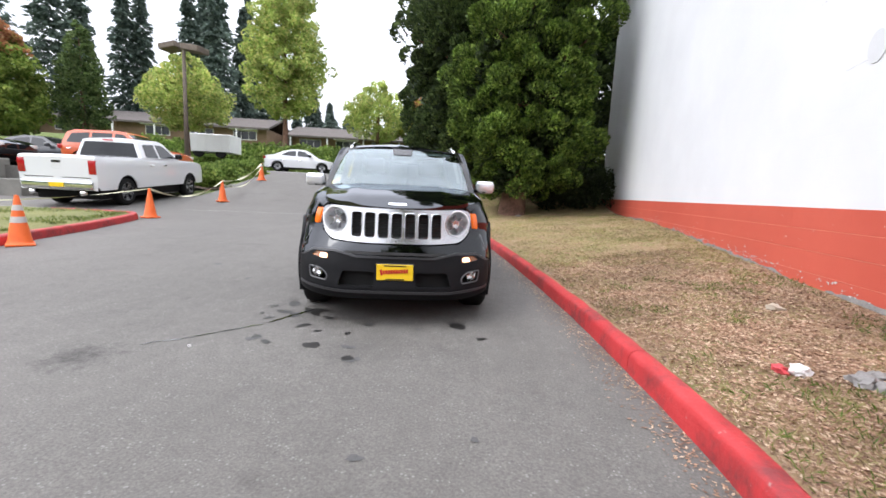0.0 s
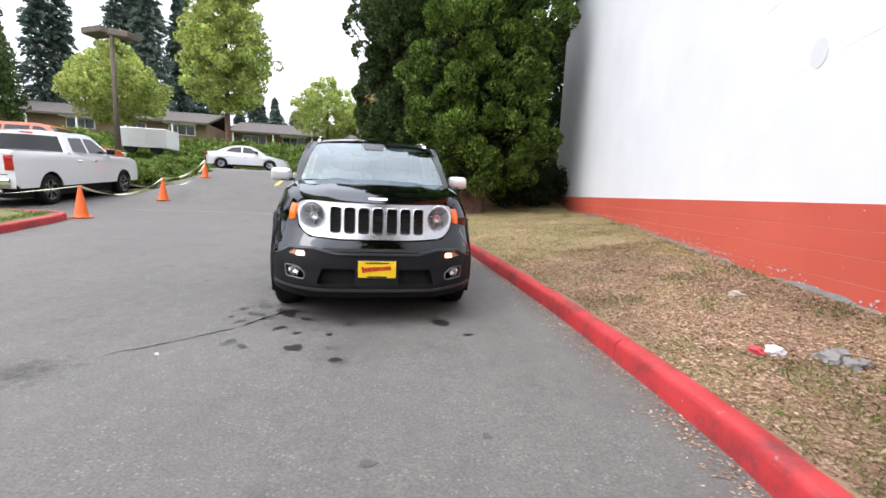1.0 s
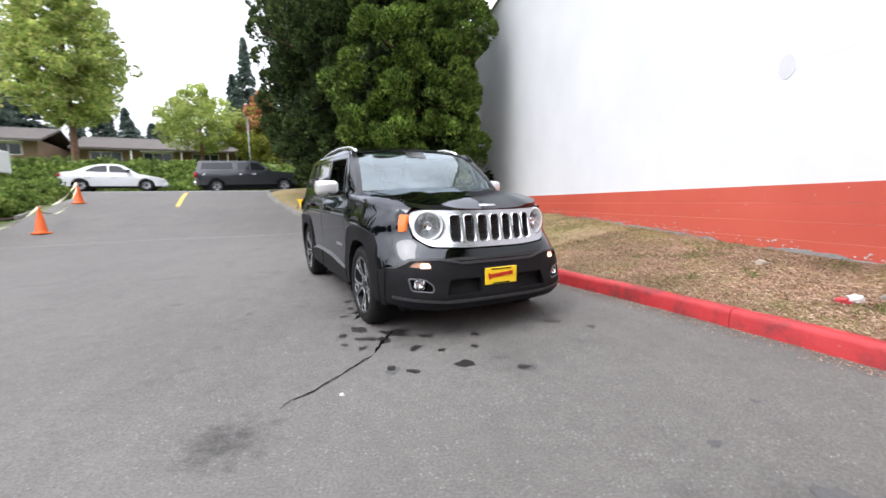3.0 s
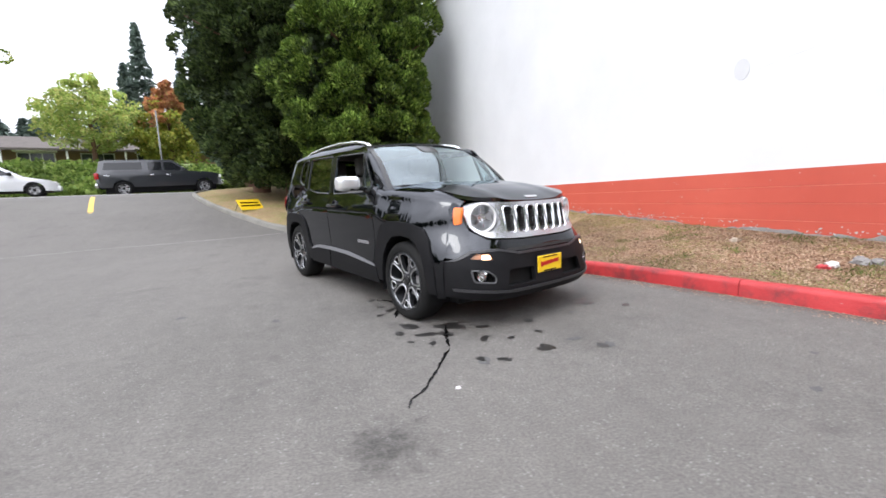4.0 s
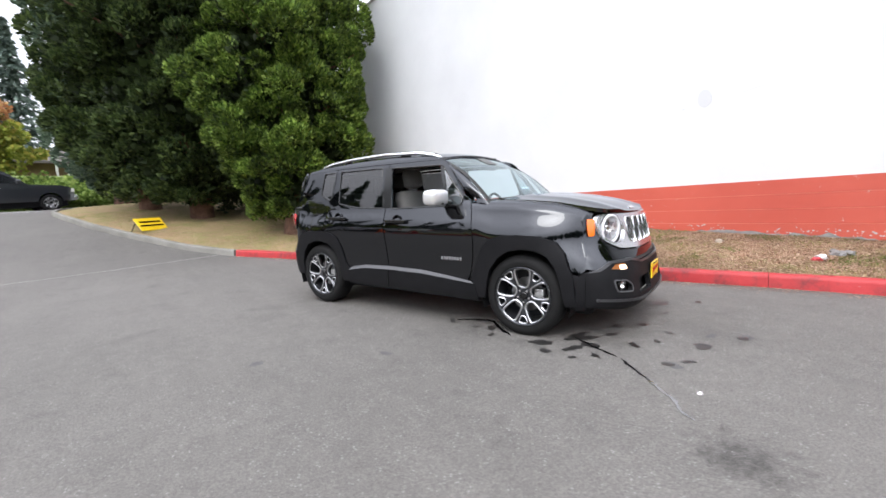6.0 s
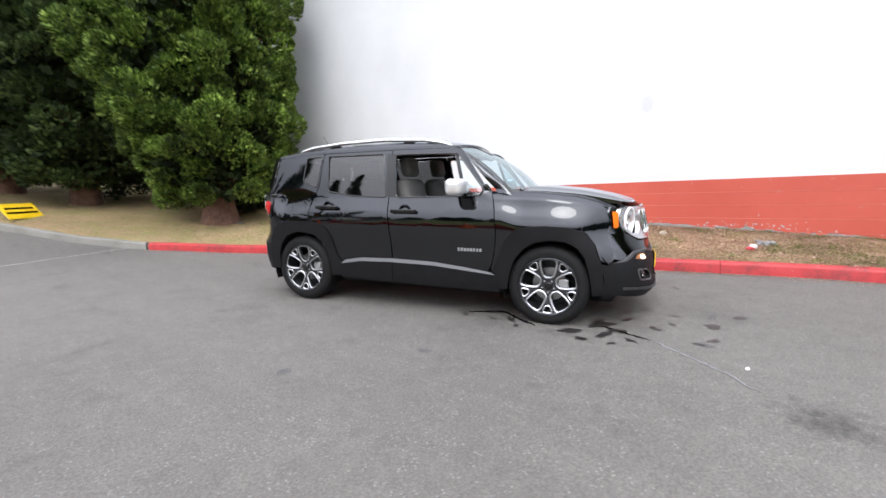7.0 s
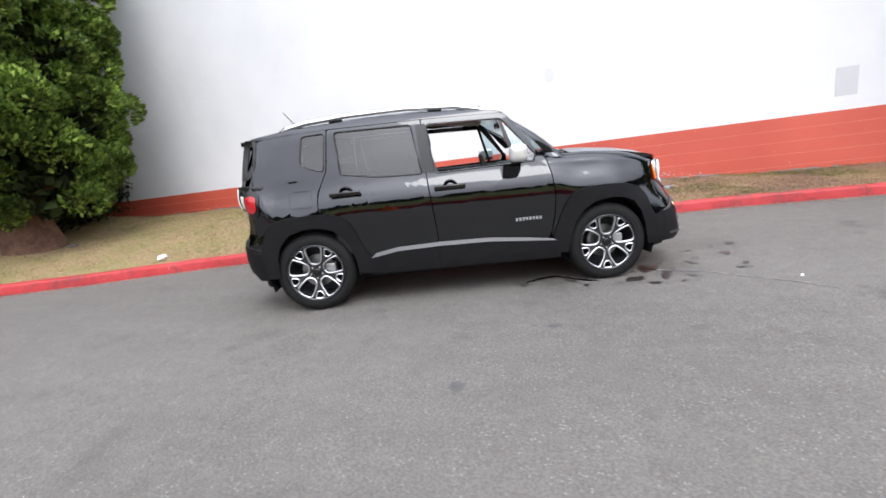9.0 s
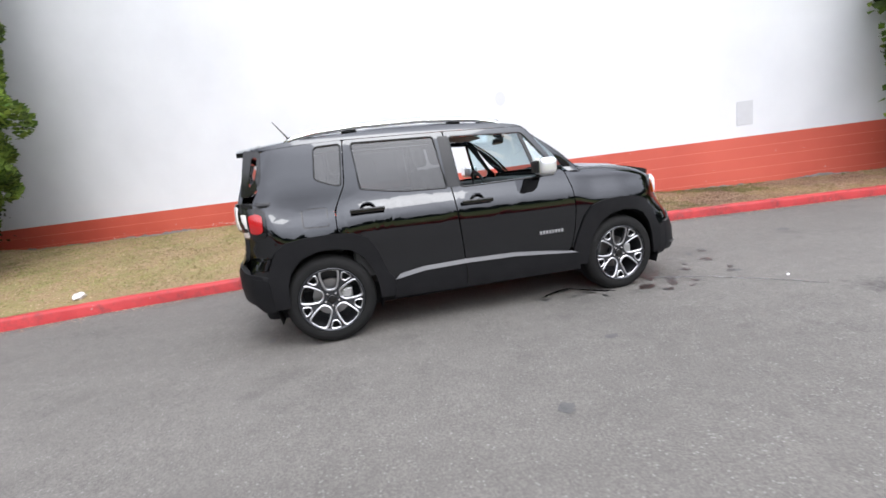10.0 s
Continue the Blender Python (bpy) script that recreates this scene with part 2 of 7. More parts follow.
def empty(name, m, label, category, group="", kind=""):
    ob = new(name)
    ob.empty_display_size = 0.2
    ob.matrix_world = m
    return tagged(ob, label, category, group, kind)


def box_bm(x0, y0, z0, x1, y1, z1, bevel=0.0, seg=2, bm=None):
    own = bm is None
    bm = bm or bmesh.new()
    r = bmesh.ops.create_cube(bm, size=1, matrix=Matrix.Translation(((x0 + x1) / 2, (y0 + y1) / 2, (z0 + z1) / 2)) @ Matrix.Diagonal((x1 - x0, y1 - y0, z1 - z0, 1)))
    if bevel:
        es = list({e for v in r["verts"] for e in v.link_edges})
        bmesh.ops.bevel(bm, geom=es, offset=bevel, segments=seg, affect="EDGES", profile=0.5)
    return bm


def smoothstep(a, b, x):
    t = np.clip((x - a) / (b - a), 0, 1)
    return t * t * (3 - 2 * t)


# ---- the lie of the land: s runs up the lane, u across it to the right ----
ALONG, ACROSS = np.array([-0.285, 0.9585]), np.array([0.9585, 0.285])
HILL_S = [-60, 0, 2, 4.5, 6, 7, 9, 11, 12.6, 14.2, 16, 18, 20, 22, 24.5, 26, 30, 45, 400]
HILL_Z = [-0.5, -0.01, 0.01, 0.022, 0.062, 0.085, 0.11, 0.15, 0.24, 0.42, 0.72, 1.06, 1.36, 1.6, 1.79, 1.87, 1.95, 2.0, 2.0]

LOT_S, LOT_Z = [-60, 0, 7, 11, 13.5, 17.2, 20, 25, 60], [-0.5, -0.01, 0.085, 0.15, 0.31, 0.53, 0.75, 1.3, 1.6]


def lane(s, u):
    """World x, y of a place s up the lane and u across it."""
    return s * ALONG[0] + u * ACROSS[0], s * ALONG[1] + u * ACROSS[1]


def lane_z(x, y):
    s = np.asarray(x) * ALONG[0] + np.asarray(y) * ALONG[1]
    u = np.asarray(x) * ACROSS[0] + np.asarray(y) * ACROSS[1]
    lot = smoothstep(-6.4, -7.6, u) * smoothstep(26, 23.5, s)
    camber = 0.03 * smoothstep(-1.0, 1.7, u) * smoothstep(6.5, 3.0, s)
    return camber + np.interp(s, HILL_S, HILL_Z) * (1 - lot) + np.interp(s, LOT_S, LOT_Z) * lot


KERB_S = [-30, -8, -1.78, 0.28, 1.76, 2.3, 2.9, 3.5, 4.2, 5.1, 6.5, 8.4, 9.4, 10.1, 10.75, 11.5, 12.1, 12.6, 12.9, 14, 16, 18, 20, 21.6, 22.6, 23.3, 23.7, 23.9, 24.0]
KERB_U = [-6.0, -0.9, 0.86, 1.31, 1.645, 1.715, 1.775, 1.83, 1.89, 1.93, 1.95, 1.95, 1.91, 1.82, 1.73, 1.58, 1.42, 1.25, 1.16, 0.90, 0.48, 0.13, 0.05, 0.12, 0.45, 1.2, 2.3, 4.0, 9.0]
WALL_X, WALL_Y0, WALL_Y1, WALL_H, RED_H = 2.795, -9.0, 17.6, 7.55, 1.17
BASE_Y = [-10, -2.65, 0, 1.5, 3.3, 5.2, 6.4, 7.4, 8.6, 10.4, 13, 18, 22]
BASE_Z = [0.2, 0.25, 0.25, 0.30, 0.39, 0.46, 0.53, 0.57, 0.63, 0.70, 0.70, 0.72, 0.9]


def kerb_line(s):
    return np.interp(s, KERB_S, KERB_U)


def verge_z(x, y):
    """The bank between kerb and wall."""
    s = x * ALONG[0] + y * ALONG[1]
    u = x * ACROSS[0] + y * ACROSS[1]
    edge = lane_z(x, y) + 0.128
    base = np.interp(y, BASE_Y, BASE_Z)
    base = base + np.maximum(0, lane_z(x, y) - 0.30) * 0.9
    near = np.clip((u - kerb_line(s) - 0.15) / np.maximum(0.3, (WALL_X - x) / 0.9585 + (u - kerb_line(s) - 0.15)), 0, 1)
    near = np.where(x >= WALL_X, 1.0, near)
    return edge + (base - edge) * (near ** 0.8)


def sheet(name, fn, s0, s1, ds, u0, u1, du, mat, label, category, inside=None):
    ss, us = np.arange(s0, s1 + ds / 2, ds), np.arange(u0, u1 + du / 2, du)
    S, U = np.meshgrid(ss, us, indexing="ij")
    X, Y = lane(S, U)
    Z = fn(X, Y)
    n, k = S.shape
    faces = [(i * k + j, (i + 1) * k + j, (i + 1) * k + j + 1, i * k + j + 1) for i in range(n - 1) for j in range(k - 1)
             if inside is None or inside(S[i, j] + ds / 2, U[i, j] + du / 2)]
    faces = [f[::-1] for f in faces]
    me = mesh_of(name, np.stack([X, Y, Z], -1).reshape(-1, 3), faces, [mat], True)
    return tagged(new(name, me), label, category, kind="structure")


def far_z(x, y):
    """Ground under everything, out to the horizon."""
    s = x * ALONG[0] + y * ALONG[1]
    u = x * ACROSS[0] + y * ACROSS[1]
    z = lane_z(x, y) - 0.06
    bank = smoothstep(32, 40, s) * 2.6
    lot = smoothstep(-17, -20, u) * 1.3 * smoothstep(40, 25, s)
    return z + bank + lot


edges = np.concatenate([[-900, -500, -250, -120, -80], np.arange(-60, 61, 2.0), [80, 120, 250, 500, 900]])
GX, GY = np.meshgrid(edges, edges, indexing="ij")
GZ = far_z(GX, GY)
k = len(edges)
tagged(new("ground", mesh_of("ground", np.stack([GX, GY, GZ], -1).reshape(-1, 3),
       [(i * k + j, (i + 1) * k + j, (i + 1) * k + j + 1, i * k + j + 1) for i in range(k - 1) for j in range(k - 1)], [GRASS], True)),
       "rough green and dry grass ground", "ground", kind="structure")
sheet("road", lambda x, y: lane_z(x, y), -40, 31, 0.5, -16.5, 14, 0.5, ASPHALT, "worn grey asphalt lane with cracks and oil stains", "road",
      lambda s, u: u < kerb_line(s) + 0.35 or s > 24)


# ---- bank of dry grass and bark chips ----
def verge_mesh():
    verts, faces = [], []
    ss = np.arange(-14, 24, 0.2)
    N = 28
    for s in ss:
        u0 = kerb_line(s) + 0.10
        x0, y0 = lane(s, u0)
        for j in range(N):
            f = (j / (N - 1)) ** 1.2
            x = x0 + (WALL_X + 0.6 + max(0, (y0 - 16) * 3) - x0) * f
            y = y0 + (x - x0) * 0.2974
            z = float(verge_z(x, y)) + 0.025 * noise.noise(Vector((x * 1.3, y * 1.3, 0))) + 0.012 * noise.noise(Vector((x * 6, y * 6, 3)))
            verts.append((x, y, z - (0.05 if j == 0 else 0)))
    for i in range(len(ss) - 1):
        for j in range(N - 1):
            a = i * N + j
            faces.append((a, a + 1, a + N + 1, a + N))
    return mesh_of("verge", verts, faces, [VERGE], True)


tagged(new("verge", verge_mesh()), "dry sloping bank of bark chips and thin grass", "ground", kind="structure")


# ---- kerbs ----
def kerb_piece(points, height=0.145, width=0.135):
    """One length of kerb with a rounded nose along points (x, y), the road to its left."""
    bm = bmesh.new()
    prof = [(0.0, -0.12), (0.010, height - 0.045), (0.018, height - 0.022), (0.032, height - 0.006), (0.052, height), (width - 0.02, height), (width, height - 0.015), (width, -0.12)]
    rings = []
    for i, (x, y) in enumerate(points):
        a, b = np.array(points[max(0, i - 1)]), np.array(points[min(len(points) - 1, i + 1)])
        d = (b - a) / np.linalg.norm(b - a)
        nrm = np.array([d[1], -d[0]])
        wear = [0.006 * noise.noise(Vector((x * 5, y * 5, j))) for j in range(len(prof))]
        rings.append([bm.verts.new((x + nrm[0] * (w + q), y + nrm[1] * (w + q), float(lane_z(x, y)) + h + (q if h > 0 else 0))) for (w, h), q in zip(prof, wear)])
    for r0, r1 in zip(rings, rings[1:]):
        for j in range(len(prof) - 1):
            bm.faces.new((r0[j], r0[j + 1], r1[j + 1], r1[j]))
    bm.faces.new(rings[0][::-1])
    bm.faces.new(rings[-1])
    bmesh.ops.recalc_face_normals(bm, faces=bm.faces)
    return bm


def kerb_run(name, label, s_list, u_of, mat, flip=False):
    top = tagged(new(name), label, "kerb", kind="structure")
    for s0, s1 in zip(s_list, s_list[1:]):
        n = max(4, int((s1 - s0) / 0.12))
        pts = [lane(s, u_of(s)) for s in np.linspace(s0 + 0.003, s1 - 0.003, n)]
        if flip:
            pts = pts[::-1]
        part("kerb_stone", kerb_piece(pts), mat, top, smooth=True)
    return top


kerb_run("kerb", "red painted concrete kerb along the bank", [-14, -11, -8, -5.2, -2.6, 0.2, 2.85, 5.6, 8.3, 11, 12.55], kerb_line, KERB_RED)
kerb_run("kerb", "grey unpainted concrete kerb round the street corner", [12.6, 14.2, 16.0, 18, 20, 21.6, 22.6, 23.3, 23.7, 23.9], kerb_line, CONCRETE)

# ---- car materials ----
def glass(name, tint, ior=1.5, sheen=(1, 1, 1)):
    m = bpy.data.materials.new(name)
    m.use_nodes = True
    n, l = m.node_tree.nodes, m.node_tree.links
    n.clear()
    tr, gl, lw, mx, out = (n.new(t) for t in ("ShaderNodeBsdfTransparent", "ShaderNodeBsdfGlossy", "ShaderNodeLayerWeight", "ShaderNodeMixShader", "ShaderNodeOutputMaterial"))
    # gloss grows from its head-on value towards a grazing view
    low = ((ior - 1) / (ior + 1)) ** 2
    lw.inputs["Blend"].default_value = 0.5
    pw, ma = n.new("ShaderNodeMath"), n.new("ShaderNodeMath")
    pw.operation, ma.operation = "POWER", "MULTIPLY_ADD"
    pw.inputs[1].default_value = 4.0
    ma.inputs[1].default_value, ma.inputs[2].default_value = 1 - low, low
    l.new(lw.outputs["Facing"], pw.inputs[0])
    l.new(pw.outputs[0], ma.inputs[0])
    tr.inputs[0].default_value = (*tint, 1)
    gl.inputs["Color"].default_value = (*sheen, 1)
    gl.inputs["Roughness"].default_value = 0.02
    l.new(ma.outputs[0], mx.inputs[0])
    l.new(tr.outputs[0], mx.inputs[1])
    l.new(gl.outputs[0], mx.inputs[2])
    l.new(mx.outputs[0], out.inputs[0])
    return m


def paint(name, color, rough=0.25, coat=1.0, metal=0.0):
    m = material(name, color, rough, metal, coat)
    v = coords(m, 1, True)
    dust = noise_tex(m, 2.2, 5, 0.65, v)
    b = m.node_tree.nodes["Principled BSDF"]
    c = ramp(m, dust, [(0.35, 0.01), (0.75, 0.035)])
    m.node_tree.links.new(c, b.inputs["Coat Roughness"])
    return m


def lacquer(name, color, head_on, tint=(1, 1, 1), flake=0.0, rough=(0.02, 0.07)):
    """A dark base, with a broad sheen of metal flakes, under a clear lacquer whose gloss grows towards a grazing view."""
    m = bpy.data.materials.new(name)
    m.use_nodes = True
    n, l = m.node_tree.nodes, m.node_tree.links
    n.clear()
    df, fl, under, gl, lw, pw, ma, mx, out = (n.new(t) for t in ("ShaderNodeBsdfDiffuse", "ShaderNodeBsdfGlossy", "ShaderNodeMixShader", "ShaderNodeBsdfGlossy", "ShaderNodeLayerWeight", "ShaderNodeMath", "ShaderNodeMath", "ShaderNodeMixShader", "ShaderNodeOutputMaterial"))
    lw.inputs["Blend"].default_value = 0.5
    pw.operation, ma.operation = "POWER", "MULTIPLY_ADD"
    pw.inputs[1].default_value = 5.0
    ma.inputs[1].default_value, ma.inputs[2].default_value = 1 - head_on, head_on
    df.inputs["Color"].default_value = (*color, 1)
    gl.inputs["Color"].default_value = (*tint, 1)
    fl.inputs["Color"].default_value = (*tint, 1)
    fl.inputs["Roughness"].default_value = 0.42
    under.inputs[0].default_value = flake
    dust = noise_tex(m, 2.2, 5, 0.65, coords(m, 1, True))
    l.new(ramp(m, dust, [(0.35, rough[0]), (0.75, rough[1])]), gl.inputs["Roughness"])
    l.new(lw.outputs["Facing"], pw.inputs[0])
    l.new(pw.outputs[0], ma.inputs[0])
    for a, b in ((df.outputs[0], under.inputs[1]), (fl.outputs[0], under.inputs[2]), (ma.outputs[0], mx.inputs[0]), (under.outputs[0], mx.inputs[1]), (gl.outputs[0], mx.inputs[2]), (mx.outputs[0], out.inputs[0])):
        l.new(a, b)
    return m


BLACK = lacquer("black_paint", (0.0006, 0.0006, 0.0009), 0.066, (0.92, 0.95, 1.0))
PLASTIC = mottled("dark_plastic", (0.006, 0.006, 0.007), (0.011, 0.011, 0.012), 8, 0.58, 0.15, 300, 0.001)
PLASTIC.node_tree.nodes["Principled BSDF"].inputs["Specular IOR Level"].default_value = 0.14
GLOSS_BLACK = material("gloss_black_trim", (0.006, 0.006, 0.006), 0.15)
BADGE = material("badge_grey", (0.30, 0.30, 0.31), 0.4, 0.5)
SILVER = material("satin_silver", (0.56, 0.56, 0.58), 0.26, 0.9)
CHROME = material("chrome", (0.86, 0.86, 0.87), 0.09, 1.0)
MIRROR_CAP = material("bright_mirror_cap", (0.78, 0.78, 0.79), 0.2, 0.6)
RUBBER = mottled("tyre_rubber", (0.005, 0.005, 0.005), (0.012, 0.012, 0.012), 9, 0.75, 0.2, 120, 0.002)
RUBBER.node_tree.nodes["Principled BSDF"].inputs["Specular IOR Level"].default_value = 0.22
RIM_DARK = material("dark_grey_rim", (0.045, 0.047, 0.052), 0.35, 0.6)
RIM_BRIGHT = material("machined_rim", (0.56, 0.56, 0.575), 0.32, 1.0)
GLASS = glass("clear_glass", (0.66, 0.80, 0.83), 2.45)
SCREEN_GLASS = glass("windscreen_glass", (0.62, 0.76, 0.79), 2.22, (0.86, 0.97, 1.0))
TINTED = glass("tinted_glass", (0.085, 0.088, 0.092), 1.75)
LAMP_RING = material("pale_lamp_ring", (0.80, 0.80, 0.81), 0.3)
REFLECTOR = material("lamp_reflector", (0.80, 0.81, 0.83), 0.30, 0.85)
LENS = glass("lamp_lens", (0.9, 0.9, 0.9), 1.45)
AMBER = material("amber_lens", (0.85, 0.16, 0.01), 0.15, 0, 0.6)
SMOKED_AMBER = material("smoked_amber_lens", (0.34, 0.13, 0.045), 0.15, 0, 0.6)
FRONT_TRIM = material("dark_satin_trim", (0.030, 0.030, 0.032), 0.34)
RED_LENS = material("red_lens", (0.36, 0.008, 0.010), 0.12, 0, 0.6)
WHITE_LENS = material("white_lens", (0.8, 0.78, 0.76), 0.15, 0, 0.6)
CLOTH = mottled("grey_seat", (0.085, 0.083, 0.08), (0.14, 0.135, 0.13), 6, 0.85, 0.3, 160, 0.003)
DARK_TRIM = mottled("dark_interior", (0.012, 0.012, 0.012), (0.028, 0.028, 0.028), 6, 0.7, 0.2, 120, 0.002)
HEADLINER = mottled("pale_headliner", (0.34, 0.33, 0.31), (0.42, 0.41, 0.39), 6, 0.9, 0.1, 200, 0.001)
PLATE_YELLOW = mottled("yellow_plate", (0.80, 0.52, 0.01), (0.88, 0.60, 0.02), 8, 0.4, 0.05, 80, 0.001)
PLATE_RED = material("plate_red", (0.45, 0.01, 0.01), 0.5)
LAMP_ON = material("lit_bulb", (1.0, 0.8, 0.6), 0.4)
LAMP_ON.node_tree.nodes["Principled BSDF"].inputs["Emission Color"].default_value = (1.0, 0.62, 0.36, 1)
LAMP_ON.node_tree.nodes["Principled BSDF"].inputs["Emission Strength"].default_value = 3.0


# ---- panels: outlines in a plane, cut into cells and laid on a curved surface ----
def soft_table(xs, ys, width, n=500):
    """A smoothed table of the line through (xs, ys)."""
    g = np.linspace(xs[0], xs[-1], n)
    v = np.interp(g, xs, ys)
    k = max(1, int(width / (g[1] - g[0])))
    pad = np.concatenate([2 * v[0] - v[1:k + 1][::-1], v, 2 * v[-1] - v[-k - 1:-1][::-1]])
    for _ in range(2):
        pad = np.convolve(np.pad(pad, k // 2, mode="edge"), np.ones(2 * (k // 2) + 1) / (2 * (k // 2) + 1), "valid")
    mid = pad[k:k + n]
    return lambda x: float(np.interp(x, g, mid))


def fillet(pts, r, n=4):
    """The polygon with rounded corners; r may be a list."""
    out, k = [], len(pts)
    for i in range(k):
        p = np.array(pts[i], float)
        ri = r[i] if isinstance(r, (list, tuple)) else r
        a, b = np.array(pts[i - 1], float) - p, np.array(pts[(i + 1) % k], float) - p
        la, lb = np.linalg.norm(a), np.linalg.norm(b)
        if ri <= 0:
            out.append(tuple(p))
            continue
        q = min(ri, la * 0.45, lb * 0.45)
        p0, p1 = p + a / la * q, p + b / lb * q
        for t in np.linspace(0, 1, n + 1):
            out.append(tuple((1 - t) ** 2 * p0 + 2 * t * (1 - t) * p + t * t * p1))
    return out


def circle(cx, cy, r, n=32, ry=None):
    return [(cx + r * math.cos(2 * math.pi * i / n), cy + (ry or r) * math.sin(2 * math.pi * i / n)) for i in range(n)]


def panel_bm(outline, proj, inward, thick, da=0.08, db=0.08, holes=(), cuts_a=(), cuts_b=()):
    bm = bmesh.new()
    loops = []
    for pts in (outline, *holes):
        vs = [bm.verts.new((a, b, 0)) for a, b in pts]
        loops += [bm.edges.new((vs[i - 1], vs[i])) for i in range(len(vs))]
    if holes:
        bmesh.ops.triangle_fill(bm, edges=loops, use_beauty=True, normal=(0, 0, 1))
    else:
        bm.faces.new(list(bm.verts))
    lo = np.min(outline, axis=0)
    hi = np.max(outline, axis=0)
    ca = list(cuts_a) or [lo[0] + (hi[0] - lo[0]) * i / max(1, round((hi[0] - lo[0]) / da)) for i in range(1, max(1, round((hi[0] - lo[0]) / da)))]
    cb = list(cuts_b) or [lo[1] + (hi[1] - lo[1]) * i / max(1, round((hi[1] - lo[1]) / db)) for i in range(1, max(1, round((hi[1] - lo[1]) / db)))]
    for co, no in [((a, 0, 0), (1, 0, 0)) for a in ca] + [((0, b, 0), (0, 1, 0)) for b in cb]:
        bmesh.ops.bisect_plane(bm, geom=bm.verts[:] + bm.edges[:] + bm.faces[:], dist=1e-5, plane_co=co, plane_no=no)
    for v in bm.verts:
        v.co = proj(v.co.x, v.co.y)
    if thick:
        rim = [e for e in bm.edges if e.is_boundary]
        made = bmesh.ops.extrude_edge_only(bm, edges=rim)["geom"]
        step = Vector(inward) * thick
        for v in made:
            if isinstance(v, bmesh.types.BMVert):
                v.co += step
    bmesh.ops.recalc_face_normals(bm, faces=bm.faces)
    return bm


def lathe_bm(profile, steps=48, axis="Y", bm=None):
    """Turns (radius, along) points round the y axis."""
    bm = bm or bmesh.new()
    rings = []
    for i in range(steps):
        t = 2 * math.pi * i / steps
        rings.append([bm.verts.new((r * math.cos(t), y, r * math.sin(t))) for r, y in profile])
    for i in range(steps):
        r0, r1 = rings[i], rings[(i + 1) % steps]
        for j in range(len(profile) - 1):
            bm.faces.new((r0[j], r0[j + 1], r1[j + 1], r1[j]))
    bmesh.ops.recalc_face_normals(bm, faces=bm.faces)
    return bm


def tube_bm(points, r, sides=8, bm=None, flat=1.0, caps=True):
    bm = bm or bmesh.new()
    rings = []
    for i, p in enumerate(points):
        p = Vector(p)
        d = (Vector(points[min(i + 1, len(points) - 1)]) - Vector(points[max(i - 1, 0)])).normalized()
        up = Vector((0, 0, 1)) if abs(d.z) < 0.9 else Vector((1, 0, 0))
        a = d.cross(up).normalized()
        b = a.cross(d)
        ri = r[i] if isinstance(r, (list, tuple)) else r
        rings.append([bm.verts.new(p + (a * math.cos(t) * flat + b * math.sin(t)) * ri) for t in [2 * math.pi * q / sides for q in range(sides)]])
    for r0, r1 in zip(rings, rings[1:]):
        for j in range(sides):
            bm.faces.new((r0[j], r0[(j + 1) % sides], r1[(j + 1) % sides], r1[j]))
    if caps:
        bm.faces.new(rings[0][::-1])
        bm.faces.new(rings[-1])
    return bm


def move_bm(bm, m):
    bmesh.ops.transform(bm, matrix=m, verts=bm.verts)
    return bm


def ring_strip(pts, width, proj, inward, thick):
    """A band of the given width round a closed outline."""
    c = np.mean(pts, axis=0)
    n = len(pts)
    inner = []
    for i in range(n):
        a, b = np.array(pts[i - 1]), np.array(pts[(i + 1) % n])
        d = (b - a) / (np.linalg.norm(b - a) + 1e-9)
        nrm = np.array([-d[1], d[0]])
        if np.dot(nrm, c - np.array(pts[i])) < 0:
            nrm = -nrm
        inner.append(tuple(np.array(pts[i]) + nrm * width))
    bm = bmesh.new()
    A = [bm.verts.new(proj(*p)) for p in pts]
    M = [bm.verts.new(Vector(proj(*((np.array(p) + np.array(q)) / 2))) - Vector(inward) * thick * 0.6) for p, q in zip(pts, inner)]
    B = [bm.verts.new(proj(*p)) for p in inner]
    for i in range(n):
        bm.faces.new((A[i - 1], A[i], M[i], M[i - 1]))
        bm.faces.new((M[i - 1], M[i], B[i], B[i - 1]))
    bmesh.ops.recalc_face_normals(bm, faces=bm.faces)
    return bm



# ---- the block building ----
COURSE, LONG = 0.203, 0.406
RED_JOINT = mottled("painted_joint", (0.62, 0.20, 0.14), (0.74, 0.32, 0.25), 3, 0.6, 0.3, 60)


def make_white():
    m = make_wall_paint("white_block_paint", (0.64, 0.65, 0.675), (0.715, 0.725, 0.75))
    n, l = m.node_tree.nodes, m.node_tree.links
    v = coords(m)
    s = n.new("ShaderNodeSeparateXYZ")
    c = n.new("ShaderNodeCombineXYZ")
    l.new(v, s.inputs[0])
    l.new(s.outputs["Y"], c.inputs["X"])
    l.new(s.outputs["Z"], c.inputs["Y"])
    b = n.new("ShaderNodeTexBrick")
    b.inputs["Scale"].default_value = 1.0
    b.inputs["Brick Width"].default_value, b.inputs["Row Height"].default_value = LONG, COURSE
    b.inputs["Mortar Size"].default_value, b.inputs["Mortar Smooth"].default_value = 0.006, 0.6
    b.inputs["Color1"].default_value = b.inputs["Color2"].default_value = (1, 1, 1, 1)
    b.inputs["Mortar"].default_value = (0.35, 0.35, 0.35, 1)
    l.new(c.outputs[0], b.inputs["Vector"])
    fine = noise_tex(m, 45, 4, 0.6, v)
    h = mix(m, b.outputs["Color"], fine, 0.25)
    return finish(m, None, None, h, 0.12, 0.006)


